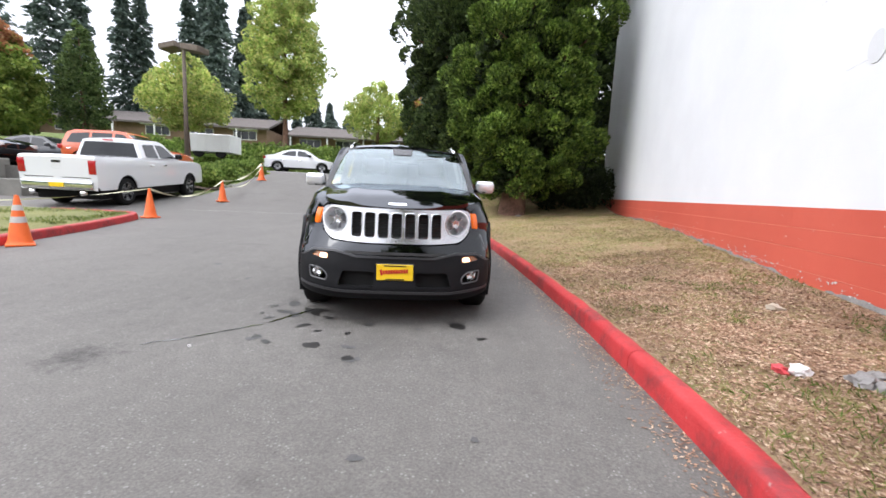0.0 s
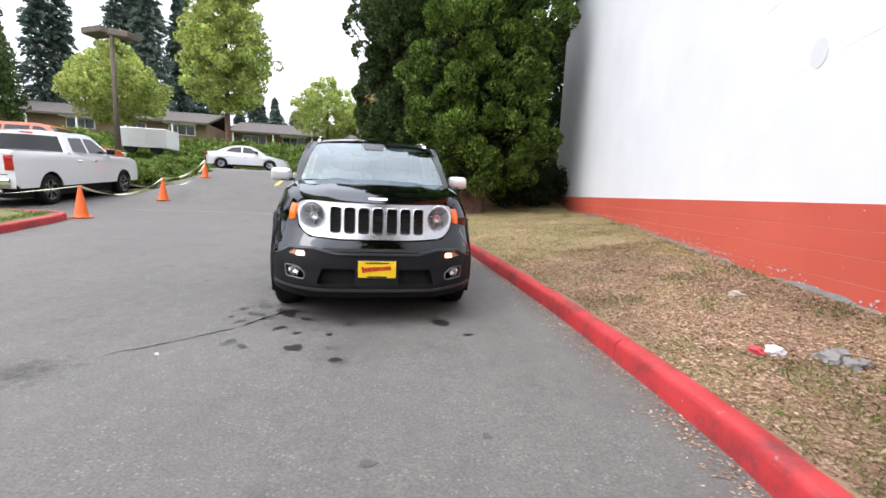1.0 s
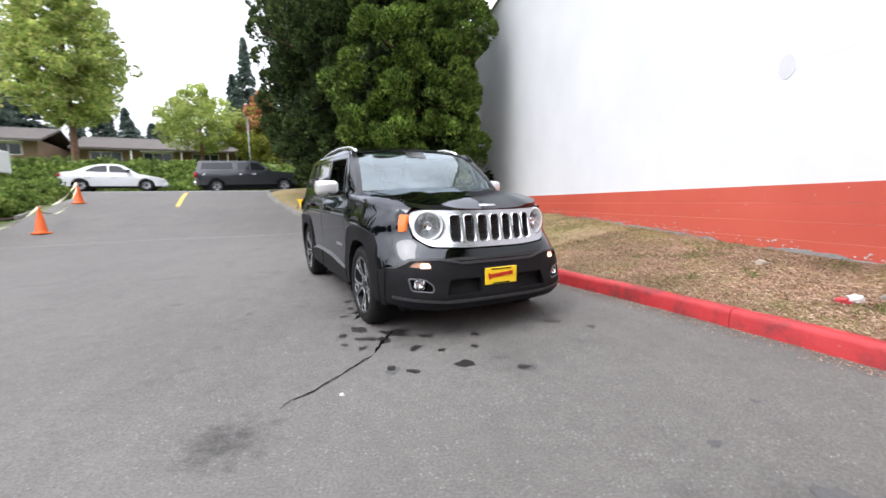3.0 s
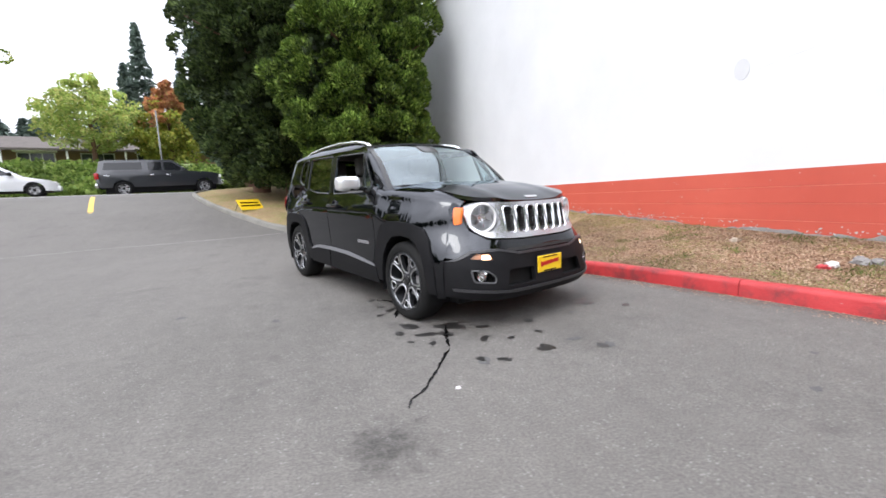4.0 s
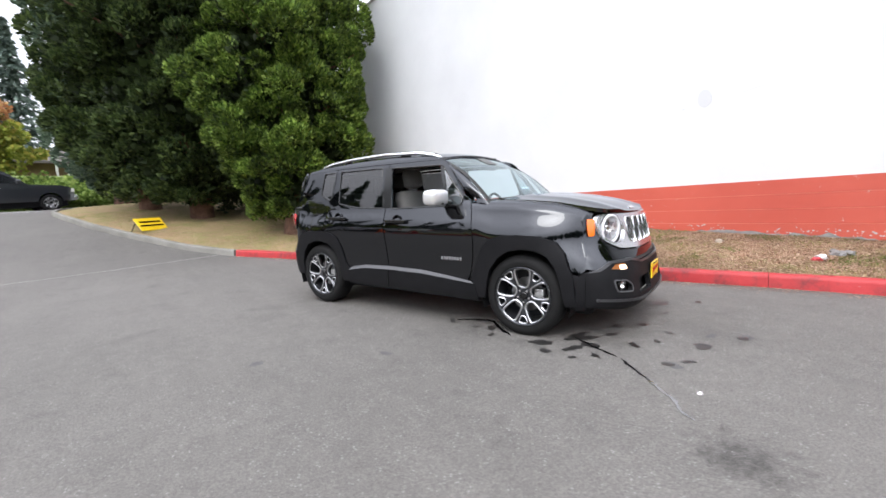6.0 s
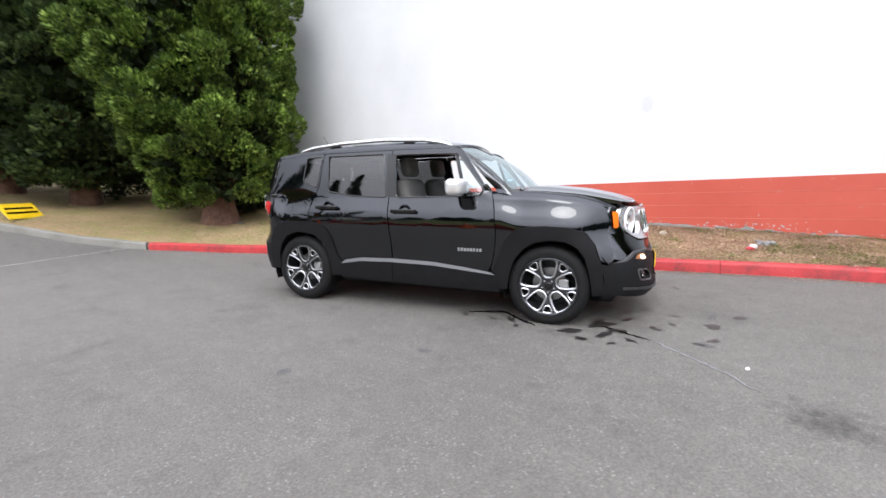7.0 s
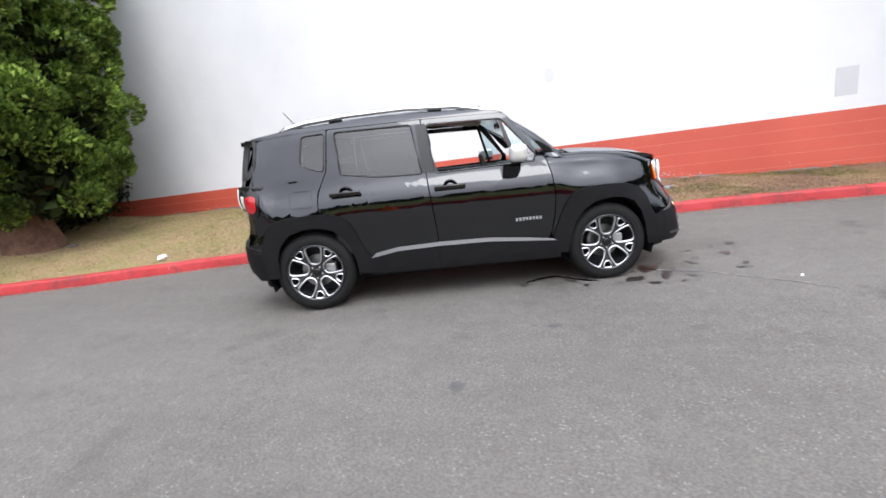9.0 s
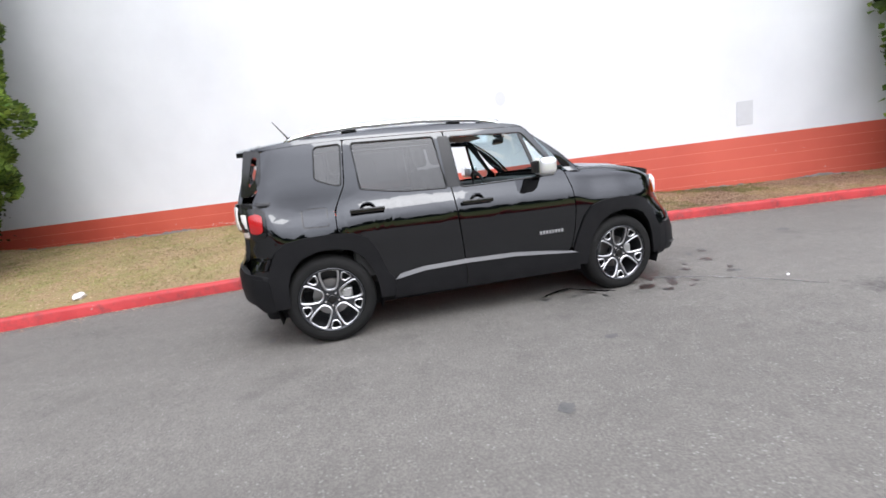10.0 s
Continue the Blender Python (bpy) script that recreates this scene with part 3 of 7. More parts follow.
WHITE_BLOCK = make_white()


def wall_building():
    top = tagged(new("wall_east"), "tall white painted block wall with red painted base", "wall", kind="structure")
    part("wall_upper", box_bm(WALL_X, WALL_Y0, RED_H, WALL_X + 14, WALL_Y1, WALL_H), WHITE_BLOCK, top)
    part("wall_base", box_bm(WALL_X - 0.0005, WALL_Y0 + 0.004, -0.4, WALL_X + 13.9, WALL_Y1 - 0.004, RED_H - 0.001), RED_JOINT, top)
    part("coping", box_bm(WALL_X - 0.05, WALL_Y0 - 0.05, WALL_H, WALL_X + 14, WALL_Y1 + 0.05, WALL_H + 0.06, 0.01, 1), material("pale_coping", (0.6, 0.6, 0.6), 0.5), top, "pale metal coping")
    # ragged concrete footing where the paint has gone
    bm = bmesh.new()
    last = None
    for y in np.arange(-8.9, 17.5, 0.06):
        z = float(np.interp(y, BASE_Y, BASE_Z))
        h = z + 0.022 + 0.06 * noise.noise(Vector((y * 1.1, 3, 0))) + 0.04 * noise.noise(Vector((y * 6, 1, 0))) + 0.03 * noise.noise(Vector((y * 17, 5, 0)))
        row = [bm.verts.new(p) for p in ((WALL_X - 0.012, y, z - 0.15), (WALL_X - 0.012 + 0.006 * noise.noise(Vector((y * 5, 9, 0))), y, h - 0.01), (WALL_X + 0.002, y, h))]
        if last:
            for j in range(2):
                bm.faces.new((last[j], row[j], row[j + 1], last[j + 1]))
        last = row
    part("footing", bm, MORTAR, top, "ragged grey concrete footing", True)
    # white flakes where the red paint has come off above the footing
    flake_rng = random.Random(31)
    bm = bmesh.new()
    for _ in range(230):
        y = flake_rng.choice((2.6, 3.4, 4.6, 5.6, 6.3, 7.6, 8.4, 10.2)) + flake_rng.gauss(0, 0.28)
        z = float(np.interp(y, BASE_Y, BASE_Z)) + abs(flake_rng.gauss(0, 0.045)) + 0.035
        r = flake_rng.uniform(0.003, 0.012)
        ring = [bm.verts.new((WALL_X - 0.0135, y + r * 1.5 * k * math.cos(a), z + r * k * math.sin(a))) for a, k in [(q * math.pi / 3.5, flake_rng.uniform(0.5, 1.2)) for q in range(7)]]
        bm.faces.new(ring)
    tagged(part("paint_flakes", bm, mottled("bare_white_plaster", (0.42, 0.41, 0.40), (0.62, 0.61, 0.60), 9, 0.9, 0.3, 60), top, "white flakes of bare plaster"), kind="stuff")
    # patched spots on the white
    for name, y, z, w, h, col in (("wall_patch", 4.565, 2.46, 0.20, 0.26, (0.62, 0.63, 0.65)), ("wall_patch", 0.01, 1.61, 0.30, 0.44, (0.55, 0.56, 0.58))):
        bm = bmesh.new()
        out = circle(0, 0, w / 2, 20, h / 2) if h < 0.3 else fillet([(-w / 2, -h / 2), (w / 2, -h / 2), (w / 2, h / 2), (-w / 2, h / 2)], 0.01)
        part(name, move_bm(panel_bm(out, lambda a, b: (0, a, b), (1, 0, 0), 0.008, 0.1, 0.1), Matrix.Translation((WALL_X - 0.006, y, z))),
             mottled("patch_grey", tuple(c * 0.93 for c in col), col, 6, 0.6, 0.2, 50), top, "pale grey repair patch")
    rng = random.Random(2)
    for y0, y1, z0, z1 in ((4.9, 3.35, 2.35, 2.52), (5.4, 4.9, 3.1, 3.18), (3.7, 3.2, 3.0, 3.05)):
        pts = [(WALL_X - 0.001, y0 + (y1 - y0) * k / 9, z0 + (z1 - z0) * k / 9 + 0.006 * rng.uniform(-1, 1)) for k in range(10)]
        part("wall_crack", tube_bm(pts, 0.0007, 4), MORTAR, top, "hairline crack")
    return top


WALL = wall_building()

# ---- trees and shrubs ----
def foliage(name, centres, radii, outs, per, leaf, mat, rng, droop=0.0, slim=0.45, fill=0.7, puff=0.0):
    """Many small leaves in clumps, as one mesh: each leaf a four-cornered blade."""
    n = len(centres)
    c = np.repeat(np.asarray(centres, float), per, 0)
    r = np.repeat(np.asarray(radii, float), per)[:, None]
    o = np.repeat(np.asarray(outs, float), per, 0)
    d = rng.normal(size=(n * per, 3))
    d += puff * o
    d /= np.linalg.norm(d, axis=1, keepdims=True)
    pos = c + d * r * (fill + (1 - fill) * rng.random((n * per, 1))) * np.array([1, 1, 0.8])
    ax = d * 0.8 + o * 0.6 + np.array([0, 0, 0.25]) + rng.normal(size=d.shape) * 0.45
    ax[:, 2] -= droop
    ax /= np.linalg.norm(ax, axis=1, keepdims=True)
    side = np.cross(ax, rng.normal(size=d.shape))
    side /= np.linalg.norm(side, axis=1, keepdims=True) + 1e-9
    L = leaf * (0.6 + 0.8 * rng.random((n * per, 1)))
    nrm = np.cross(ax, side)
    v = np.stack([pos - ax * L * 0.5, pos + side * L * slim + nrm * L * 0.12, pos + ax * L * 0.5, pos - side * L * slim + nrm * L * 0.12], 1).reshape(-1, 3)
    return leaf_mesh(name, v, mat)


def leaf_mesh(name, v, mat):
    m = len(v) // 4
    me = bpy.data.meshes.new(name)
    me.vertices.add(4 * m)
    me.vertices.foreach_set("co", v.ravel())
    me.loops.add(4 * m)
    me.loops.foreach_set("vertex_index", np.arange(4 * m, dtype=np.int32))
    me.polygons.add(m)
    me.polygons.foreach_set("loop_start", np.arange(0, 4 * m, 4, dtype=np.int32))
    me.materials.append(mat)
    me.update(calc_edges=True)
    return me


def limb_bm(points, radii, sides=9, bm=None, rough=0.0):
    """A tapered limb through points."""
    bm = bm or bmesh.new()
    rings = []
    for i, (p, r) in enumerate(zip(points, radii)):
        p = Vector(p)
        d = (Vector(points[min(i + 1, len(points) - 1)]) - Vector(points[max(i - 1, 0)])).normalized()
        a = d.orthogonal().normalized()
        b = d.cross(a)
        rings.append([bm.verts.new(p + (a * math.cos(t) + b * math.sin(t)) * r * (1 + rough * noise.noise(Vector((t * 2, p.z * 2, p.x)))))
                      for t in [2 * math.pi * q / sides for q in range(sides)]])
    for r0, r1 in zip(rings, rings[1:]):
        for j in range(sides):
            bm.faces.new((r0[j], r0[(j + 1) % sides], r1[(j + 1) % sides], r1[j]))
    return bm


def tree(name, x, y, z, height, shape, clumps, per, leaf, clump_r, mat, label, seed, trunk_r=0.2, bare=0.12, droop=0.0, slim=0.45, limbs=5, bark=None, group="", lean=(0, 0), lump=0.16, depth=0.75, trunk_top=0.97, puff=0.0, top_mat=None, top_from=0.6, core=None):
    """shape: crown radius at even steps from the crown's foot to its top; lean: how far the crown's middle stands off the trunk's foot."""
    rng = np.random.default_rng(seed)
    top = empty(name, Matrix.Translation((x, y, z)), label, "tree", group)
    off = lambda f: np.array(lean) * min(1.0, f / 0.35)
    fs = [q * trunk_top / 0.97 for q in (0, 0.03, 0.1, 0.25, 0.45, 0.7, 0.97)]
    pts = [(*(off(f) * 0.9), height * f - (0.15 if f == 0 else 0)) for f in fs]
    part("trunk", limb_bm(pts, [trunk_r * q for q in (1.3, 1.1, 1.0, 0.82, 0.6, 0.33, 0.05)], 14, rough=0.15), bark or BARK, top, smooth=True)
    fr = np.linspace(0, 1, len(shape))
    g = np.linspace(0, 1, 200)
    area = np.interp(g, fr, shape) + 0.05
    cdf = np.cumsum(area) / area.sum()
    centres, radii, outs = [], [], []
    big = max(shape)
    for q in range(clumps):
        h = float(np.interp(rng.random(), cdf, g))
        ang = rng.random() * 2 * math.pi
        R = float(np.interp(h, fr, shape))
        wob = 1 + lump * noise.noise(Vector((math.cos(ang) * 2.2, math.sin(ang) * 2.2, h * height * 0.45 + seed))) * 1.6 + lump * noise.noise(Vector((math.cos(ang) * 5, math.sin(ang) * 5, h * height * 1.3 + seed)))
        rr = R * wob * (1 - depth * rng.random() ** 2.6)
        hz = height * (bare + (1 - bare) * h)
        o = off(hz / height)
        centres.append((rr * math.cos(ang) + o[0], rr * math.sin(ang) + o[1], hz))
        radii.append(clump_r * (0.6 + 0.8 * rng.random()) * (0.5 + 0.5 * min(1, R / big * 1.4)))
        outs.append((math.cos(ang), math.sin(ang), 0.5))
    turned = [top_mat is not None and c[2] / height + rng.normal() * 0.09 > top_from for c in centres]
    for nm, mt, use in (("crown", mat, False), ("turned_leaves", top_mat, True)):
        pick = [j for j in range(len(centres)) if turned[j] == use]
        if pick:
            take = lambda q: [q[j] for j in pick]
            crown = new(nm, foliage(nm, take(centres), take(radii), take(outs), per, leaf, mt, rng, droop, slim, 0.8 if puff else 0.7, puff))
            crown.parent = top
    # near-black leaves at the heart put the shade between clumps into colour
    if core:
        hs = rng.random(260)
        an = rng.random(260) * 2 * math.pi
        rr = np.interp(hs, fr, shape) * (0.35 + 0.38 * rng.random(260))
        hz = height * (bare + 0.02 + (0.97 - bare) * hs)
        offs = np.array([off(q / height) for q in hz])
        inner = new("shaded_inner_crown", foliage("shaded_inner_crown", np.stack([rr * np.cos(an) + offs[:, 0], rr * np.sin(an) + offs[:, 1], hz], 1), np.full(260, 0.55), np.stack([np.cos(an), np.sin(an), 0 * an], 1), 90, 0.24, core, rng, 0, 0.4))
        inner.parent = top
    for q in range(limbs):
        j = int(rng.integers(len(centres)))
        cx, cy, cz = centres[j]
        ox, oy = off(cz / height) * 0.9
        z0 = max(height * 0.06, cz - 0.5 * math.hypot(cx - ox, cy - oy))
        part("limb", limb_bm([(ox, oy, z0), (ox + (cx - ox) * 0.5, oy + (cy - oy) * 0.5, (z0 + cz) / 2 + 0.1), (cx, cy, cz)], [trunk_r * 0.28, trunk_r * 0.16, trunk_r * 0.05], 6), bark or BARK, top, smooth=True)
    return top


def shrub(name, x, y, z, rx, ry, h, clumps, per, leaf, mat, label, seed, group="", turn=0.0):
    rng = np.random.default_rng(seed)
    centres, outs = [], []
    for q in range(clumps):
        a, e = rng.random() * 2 * math.pi, math.acos(rng.random() ** 0.8)
        k = 0.75 + 0.3 * rng.random() + 0.15 * noise.noise(Vector((a * 2, e * 3, seed)))
        centres.append((rx * math.cos(a) * math.sin(e) * k, ry * math.sin(a) * math.sin(e) * k, h * (0.12 + 0.82 * math.cos(e) * k)))
        outs.append((math.cos(a) * math.sin(e), math.sin(a) * math.sin(e), math.cos(e) + 0.3))
    ob = tagged(new(name, foliage(name, centres, np.full(clumps, 0.22 * max(h, 0.5)) * (0.6 + 0.8 * rng.random(clumps)), outs, per, leaf, mat, rng)), label, "shrub", group)
    ob.matrix_world = Matrix.Translation((x, y, z)) @ Matrix.Rotation(turn, 4, "Z")
    return ob


SEQ = [0.56, 0.86, 0.98, 1.02, 0.98, 0.93, 0.84, 0.7, 0.52, 0.32, 0.06]
BIG = "sequoias on the bank"
tree("sequoia_tree", -0.39, 13.6, 0.62, 13.5, [1.95 * q for q in SEQ], 620, 380, 0.110, 0.36, NEEDLE, "tall dense green sequoia with billowing foliage beside the wall", 11, 0.34, 0.045, limbs=11, group=BIG, lean=(0.28, 0.85), lump=0.30, slim=0.26, depth=0.55, puff=0.9, core=SHRUB_AND_CROWN_SHADE)
tree("sequoia_tree", -2.15, 17.5, 0.80, 17, [2.35 * q for q in SEQ], 600, 260, 0.15, 0.46, NEEDLE_DARK, "tall dark green sequoia with bare lower branches on the bank", 12, 0.32, 0.06, limbs=16, group=BIG, lump=0.30, slim=0.24, depth=0.6, puff=0.9, core=SHRUB_AND_CROWN_SHADE)
tree("sequoia_tree", -3.35, 19.9, 1.15, 18, [2.1 * q for q in SEQ], 560, 240, 0.16, 0.46, NEEDLE_DARK, "tall dark sequoia behind the yellow board", 13, 0.32, 0.06, limbs=16, group=BIG, lump=0.30, slim=0.24, depth=0.6, puff=0.9, core=SHRUB_AND_CROWN_SHADE)
tree("sequoia_tree", -3.9, 25.2, 1.75, 19, [1.95 * q for q in SEQ], 480, 130, 0.20, 0.55, NEEDLE_BLUE, "tall blue-green sequoia at the street corner", 14, 0.36, 0.06, limbs=7, group=BIG, lump=0.24, puff=0.8, slim=0.3)
tree("sequoia_tree", 1.75, -3.45, 0.2, 9, [1.3 * q for q in SEQ], 300, 70, 0.11, 0.42, NEEDLE, "green sequoia at the lower end of the wall", 15, 0.25, 0.05, limbs=5, group=BIG)
tree("cedar_tree", 3.75, 21.6, 1.2, 10, [1.9 * q for q in SEQ], 300, 130, 0.16, 0.45, NEEDLE_DARK, "dark green cedar behind the end of the wall", 17, 0.25, 0.05, limbs=4)
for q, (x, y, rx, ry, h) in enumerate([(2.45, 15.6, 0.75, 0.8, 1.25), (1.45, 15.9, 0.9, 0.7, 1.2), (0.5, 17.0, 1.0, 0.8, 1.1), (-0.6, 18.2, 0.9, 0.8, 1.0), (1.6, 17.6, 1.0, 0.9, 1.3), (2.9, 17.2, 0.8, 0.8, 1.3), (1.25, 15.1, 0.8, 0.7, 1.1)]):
    shrub("shrub", x, y, float(verge_z(np.array(x), np.array(y))) - 0.02, rx, ry, h, 90, 40, 0.075, SHRUB_AND_CROWN_SHADE, "dark evergreen shrub under the tall trees", 30 + q, "shrubs by the wall")

# street trees across the way
OVAL = [0.35, 0.8, 0.98, 1.0, 0.97, 0.9, 0.8, 0.66, 0.5, 0.32, 0.1]
tree("maple_tree", -21.9, 35.7, 4.2, 16.5, [3.0 * q for q in OVAL], 760, 60, 0.17, 0.50, MAPLE, "tall oval yellow-green maple by the low building", 21, 0.22, 0.17, limbs=8, lump=0.26, slim=0.6)
ROUND = [0.3, 0.8, 1.0, 0.95, 0.8, 0.6, 0.35, 0.1]
tree("maple_tree", -20.9, 23.4, 2.3, 6.4, [2.3 * q for q in ROUND], 330, 60, 0.12, 0.38, MAPLE, "round yellow-green maple behind the parked cars", 22, 0.16, 0.30, limbs=8, slim=0.6)
tree("hornbeam_tree", -27.2, 22.2, 2.3, 7.9, [1.15 * q for q in OVAL], 260, 60, 0.13, 0.32, HORNBEAM, "narrow dark green columnar tree", 23, 0.15, 0.1, limbs=5)
tree("maple_tree", -29.4, 19.6, 2.3, 7.2, [1.75 * q for q in OVAL], 340, 60, 0.14, 0.36, MAPLE_GREEN, "green maple with reddening top leaves", 24, 0.17, 0.12, limbs=6, slim=0.6, lump=0.26, top_mat=RUST_LEAF, top_from=0.86)
tree("maple_tree", -16.4, 44.3, 4.2, 8.0, [3.5 * q for q in ROUND], 330, 50, 0.16, 0.46, MAPLE, "spreading yellowing maple on the green bank", 25, 0.2, 0.25, limbs=10, slim=0.6, lump=0.25)
tree("maple_tree", -11.0, 45.0, 4.2, 7.9, [2.55 * q for q in (0.6, 0.95, 1.0, 0.9, 0.75, 0.6, 0.45, 0.28, 0.1)], 190, 55, 0.24, 0.5, AUTUMN_LEAF, "pointed maple with green lower leaves and a rust red top", 26, 0.2, 0.14, limbs=8, slim=0.6, lump=0.24, top_mat=RUST_LEAF, top_from=0.62)
tree("maple_tree", -3.0, 46.0, 4.0, 9, [2.8 * q for q in ROUND], 180, 50, 0.26, 0.6, MAPLE, "yellow-green maple beyond the street", 28, 0.18, 0.14, limbs=8, slim=0.6, lump=0.2)


def fir_row(name, label, places, seed, leaf=0.5, boughs=26):
    """Far conifers as one mass: tiers of drooping boughs round each stem."""
    rng = np.random.default_rng(seed)
    pos, way = [], []
    for x, y, z, h, R in places:
        tiers = int(h * 2.4)
        f = np.repeat((np.arange(tiers) + rng.random(tiers)) / tiers, boughs)
        r = R * (1 - f) ** 0.85 * np.repeat(0.6 + 0.6 * rng.random(tiers), boughs) + 0.15
        a = rng.random(len(f)) * 2 * math.pi
        k = rng.random((len(f), 5)) ** 0.6
        rad = (r[:, None] * k).ravel()
        aa = np.repeat(a, 5) + rng.normal(size=len(rad)) * 0.12
        zz = np.repeat(z + h * (0.08 + 0.92 * f), 5) - 0.32 * rad + rng.normal(size=len(rad)) * 0.10
        pos.append(np.stack([x + np.cos(aa) * rad, y + np.sin(aa) * rad, zz], 1))
        way.append(np.stack([np.cos(aa), np.sin(aa), np.full(len(aa), -0.45)], 1))
    p, d = np.concatenate(pos), np.concatenate(way)
    d += rng.normal(size=d.shape) * 0.4
    d /= np.linalg.norm(d, axis=1, keepdims=True)
    e = np.cross(d, rng.normal(size=d.shape))
    e /= np.linalg.norm(e, axis=1, keepdims=True)
    L = leaf * (0.6 + 0.8 * rng.random((len(p), 1)))
    v = np.stack([p - d * L, p + e * L * 0.4, p + d * L, p - e * L * 0.4], 1).reshape(-1, 3)
    return tagged(new(name, leaf_mesh(name, v, CONIFER)), label, "trees", kind="stuff")


rng = random.Random(8)
seen_firs = []
for k in range(25):
    a = radians(106 + k * 2.1 + rng.uniform(-1, 1))
    d = rng.uniform(60, 78)
    if k > 7 and k % 3 == 1:
        continue
    seen_firs.append((math.cos(a) * d, math.sin(a) * d, 4.2, rng.uniform(20, 32) if k > 7 else rng.uniform(6, 9), rng.uniform(2.3, 3.5)))
seen_firs += [(-19.0, 66.0, 4.2, 15, 2.6), (-13.5, 70.0, 4.2, 17, 2.8), (-17.6, 67.6, 4.2, 20.5, 3.3), (-11.2, 69.0, 4.2, 20, 2.9), (-4.0, 66, 4.2, 19, 3.0), (2.0, 64, 4.2, 17, 3.0)]
for turn, d, h, r in ((-41.0, 62, 25, 3.2), (-38.2, 60, 27, 3.4), (-35.6, 64, 23, 3.0), (-27.6, 66, 15, 2.6), (-25.6, 68, 13, 2.4), (-23.4, 66, 11, 2.4), (-17.6, 66, 13, 2.2), (-15.4, 68, 14.5, 2.4)):
    seen_firs.append((-1.4 + d * math.sin(radians(turn)), 0.5 + d * math.cos(radians(turn)), 0.6, h, r))
fir_row("fir_wood", "dark tall firs behind the low building", seen_firs, 41, 0.34, 20)
# unseen firs added behind the viewpoint to darken the car's reflections
ring = []
for k in range(64):
    a = radians(158 + k * 2.55 + rng.uniform(-1, 1))
    d = rng.uniform(52, 70)
    ring.append((math.cos(a) * d, math.sin(a) * d, 0.2, rng.uniform(7, 13), rng.uniform(2.4, 3.6)))
fir_row("fir_wood", "unseen dark firs added for the car to reflect", ring, 42, 0.8, 12)

# ---- low building, hedge bank and street furniture beyond the cross street ----
ROOF_BROWN = mottled("brown_shingle", (0.075, 0.064, 0.058), (0.125, 0.108, 0.098), 1.5, 0.9, 0.5, 12, 0.03)
SIDING = mottled("tan_siding", (0.15, 0.095, 0.06), (0.26, 0.17, 0.105), 1.0, 0.8, 0.2, 20)
WINDOW_DARK = material("dark_window", (0.03, 0.035, 0.04), 0.1)
WHITE_TRIM = material("white_trim", (0.75, 0.75, 0.74), 0.5)
POLE_BROWN = mottled("weathered_pole", (0.09, 0.07, 0.055), (0.16, 0.13, 0.10), 4, 0.8, 0.3, 40)
STEEL = material("galvanised_steel", (0.22, 0.22, 0.22), 0.55, 0.4)


def low_building(s, u0, u1, z, label, eave=1.9, ridge=3.5, awnings=(), awning_mat=None):
    """A long low house across the lane's direction, its front at s."""
    x, y = lane(s, (u0 + u1) / 2)
    m = Matrix.Translation((x, y, z)) @ Matrix.Rotation(math.atan2(ACROSS[1], ACROSS[0]), 4, "Z")
    top = empty("low_building", m, label, "building")
    L = (u1 - u0) / 2
    part("wall", box_bm(-L, 0, -0.6, L, 9, eave), SIDING, top)
    bm = bmesh.new()
    v = [bm.verts.new(p) for p in ((-L - 0.5, -1.0, eave - 0.05), (L + 0.5, -1.0, eave - 0.05), (L + 0.5, 4.5, ridge), (-L - 0.5, 4.5, ridge), (-L - 0.5, 10, eave - 0.05), (L + 0.5, 10, eave - 0.05))]
    w = [bm.verts.new(q.co - Vector((0, 0, 0.2))) for q in v]
    for a, b, c, d in ((0, 1, 2, 3), (3, 2, 5, 4)):
        bm.faces.new((v[a], v[b], v[c], v[d]))
        bm.faces.new((w[d], w[c], w[b], w[a]))
    for a, b in ((0, 1), (1, 2), (2, 5), (5, 4), (4, 3), (3, 0)):
        bm.faces.new((v[a], w[a], w[b], v[b]))
    part("roof", bm, ROOF_BROWN, top, "brown shingled low roof")
    n = int(2 * L / 4.2)
    for k in range(n):
        cx = -L + (k + 0.5) * 2 * L / n
        if (k * 7) % 5 == 3:
            part("door", box_bm(cx - 0.5, -0.05, -0.1, cx + 0.5, 0.0, 1.75, 0.01, 1), SIDING, top, "brown door")
            continue
        win = part("window", box_bm(cx - 1.25, -0.06, 0.55, cx + 1.25, 0.0, 1.55), WHITE_TRIM, top, "white framed window")
        for j in range(3):
            part("pane", box_bm(cx - 1.18 + 0.8 * j, -0.075, 0.62, cx - 1.18 + 0.8 * j + 0.74, -0.062, 1.48), WINDOW_DARK, win)
        part("white_awning" if k % 2 else "sill", box_bm(cx - 1.4, -0.9 if k % 2 else -0.12, 1.58 if k % 2 else 0.48, cx + 1.4, -0.062, 1.72 if k % 2 else 0.54), WHITE_TRIM, top)
    for k in range(int(2 * L / 4.2) + 1):
        cx = -L + k * 4.2
        part("porch_post", box_bm(cx - 0.07, -0.9, -0.6, cx + 0.07, -0.76, eave - 0.1), WHITE_TRIM, top)
    return top


low_building(50.0, -52, -15.5, 5.2, "long low tan building with brown shingle roof")
low_building(53.0, -13.5, 16, 5.0, "low tan building with brown roof and white windows")


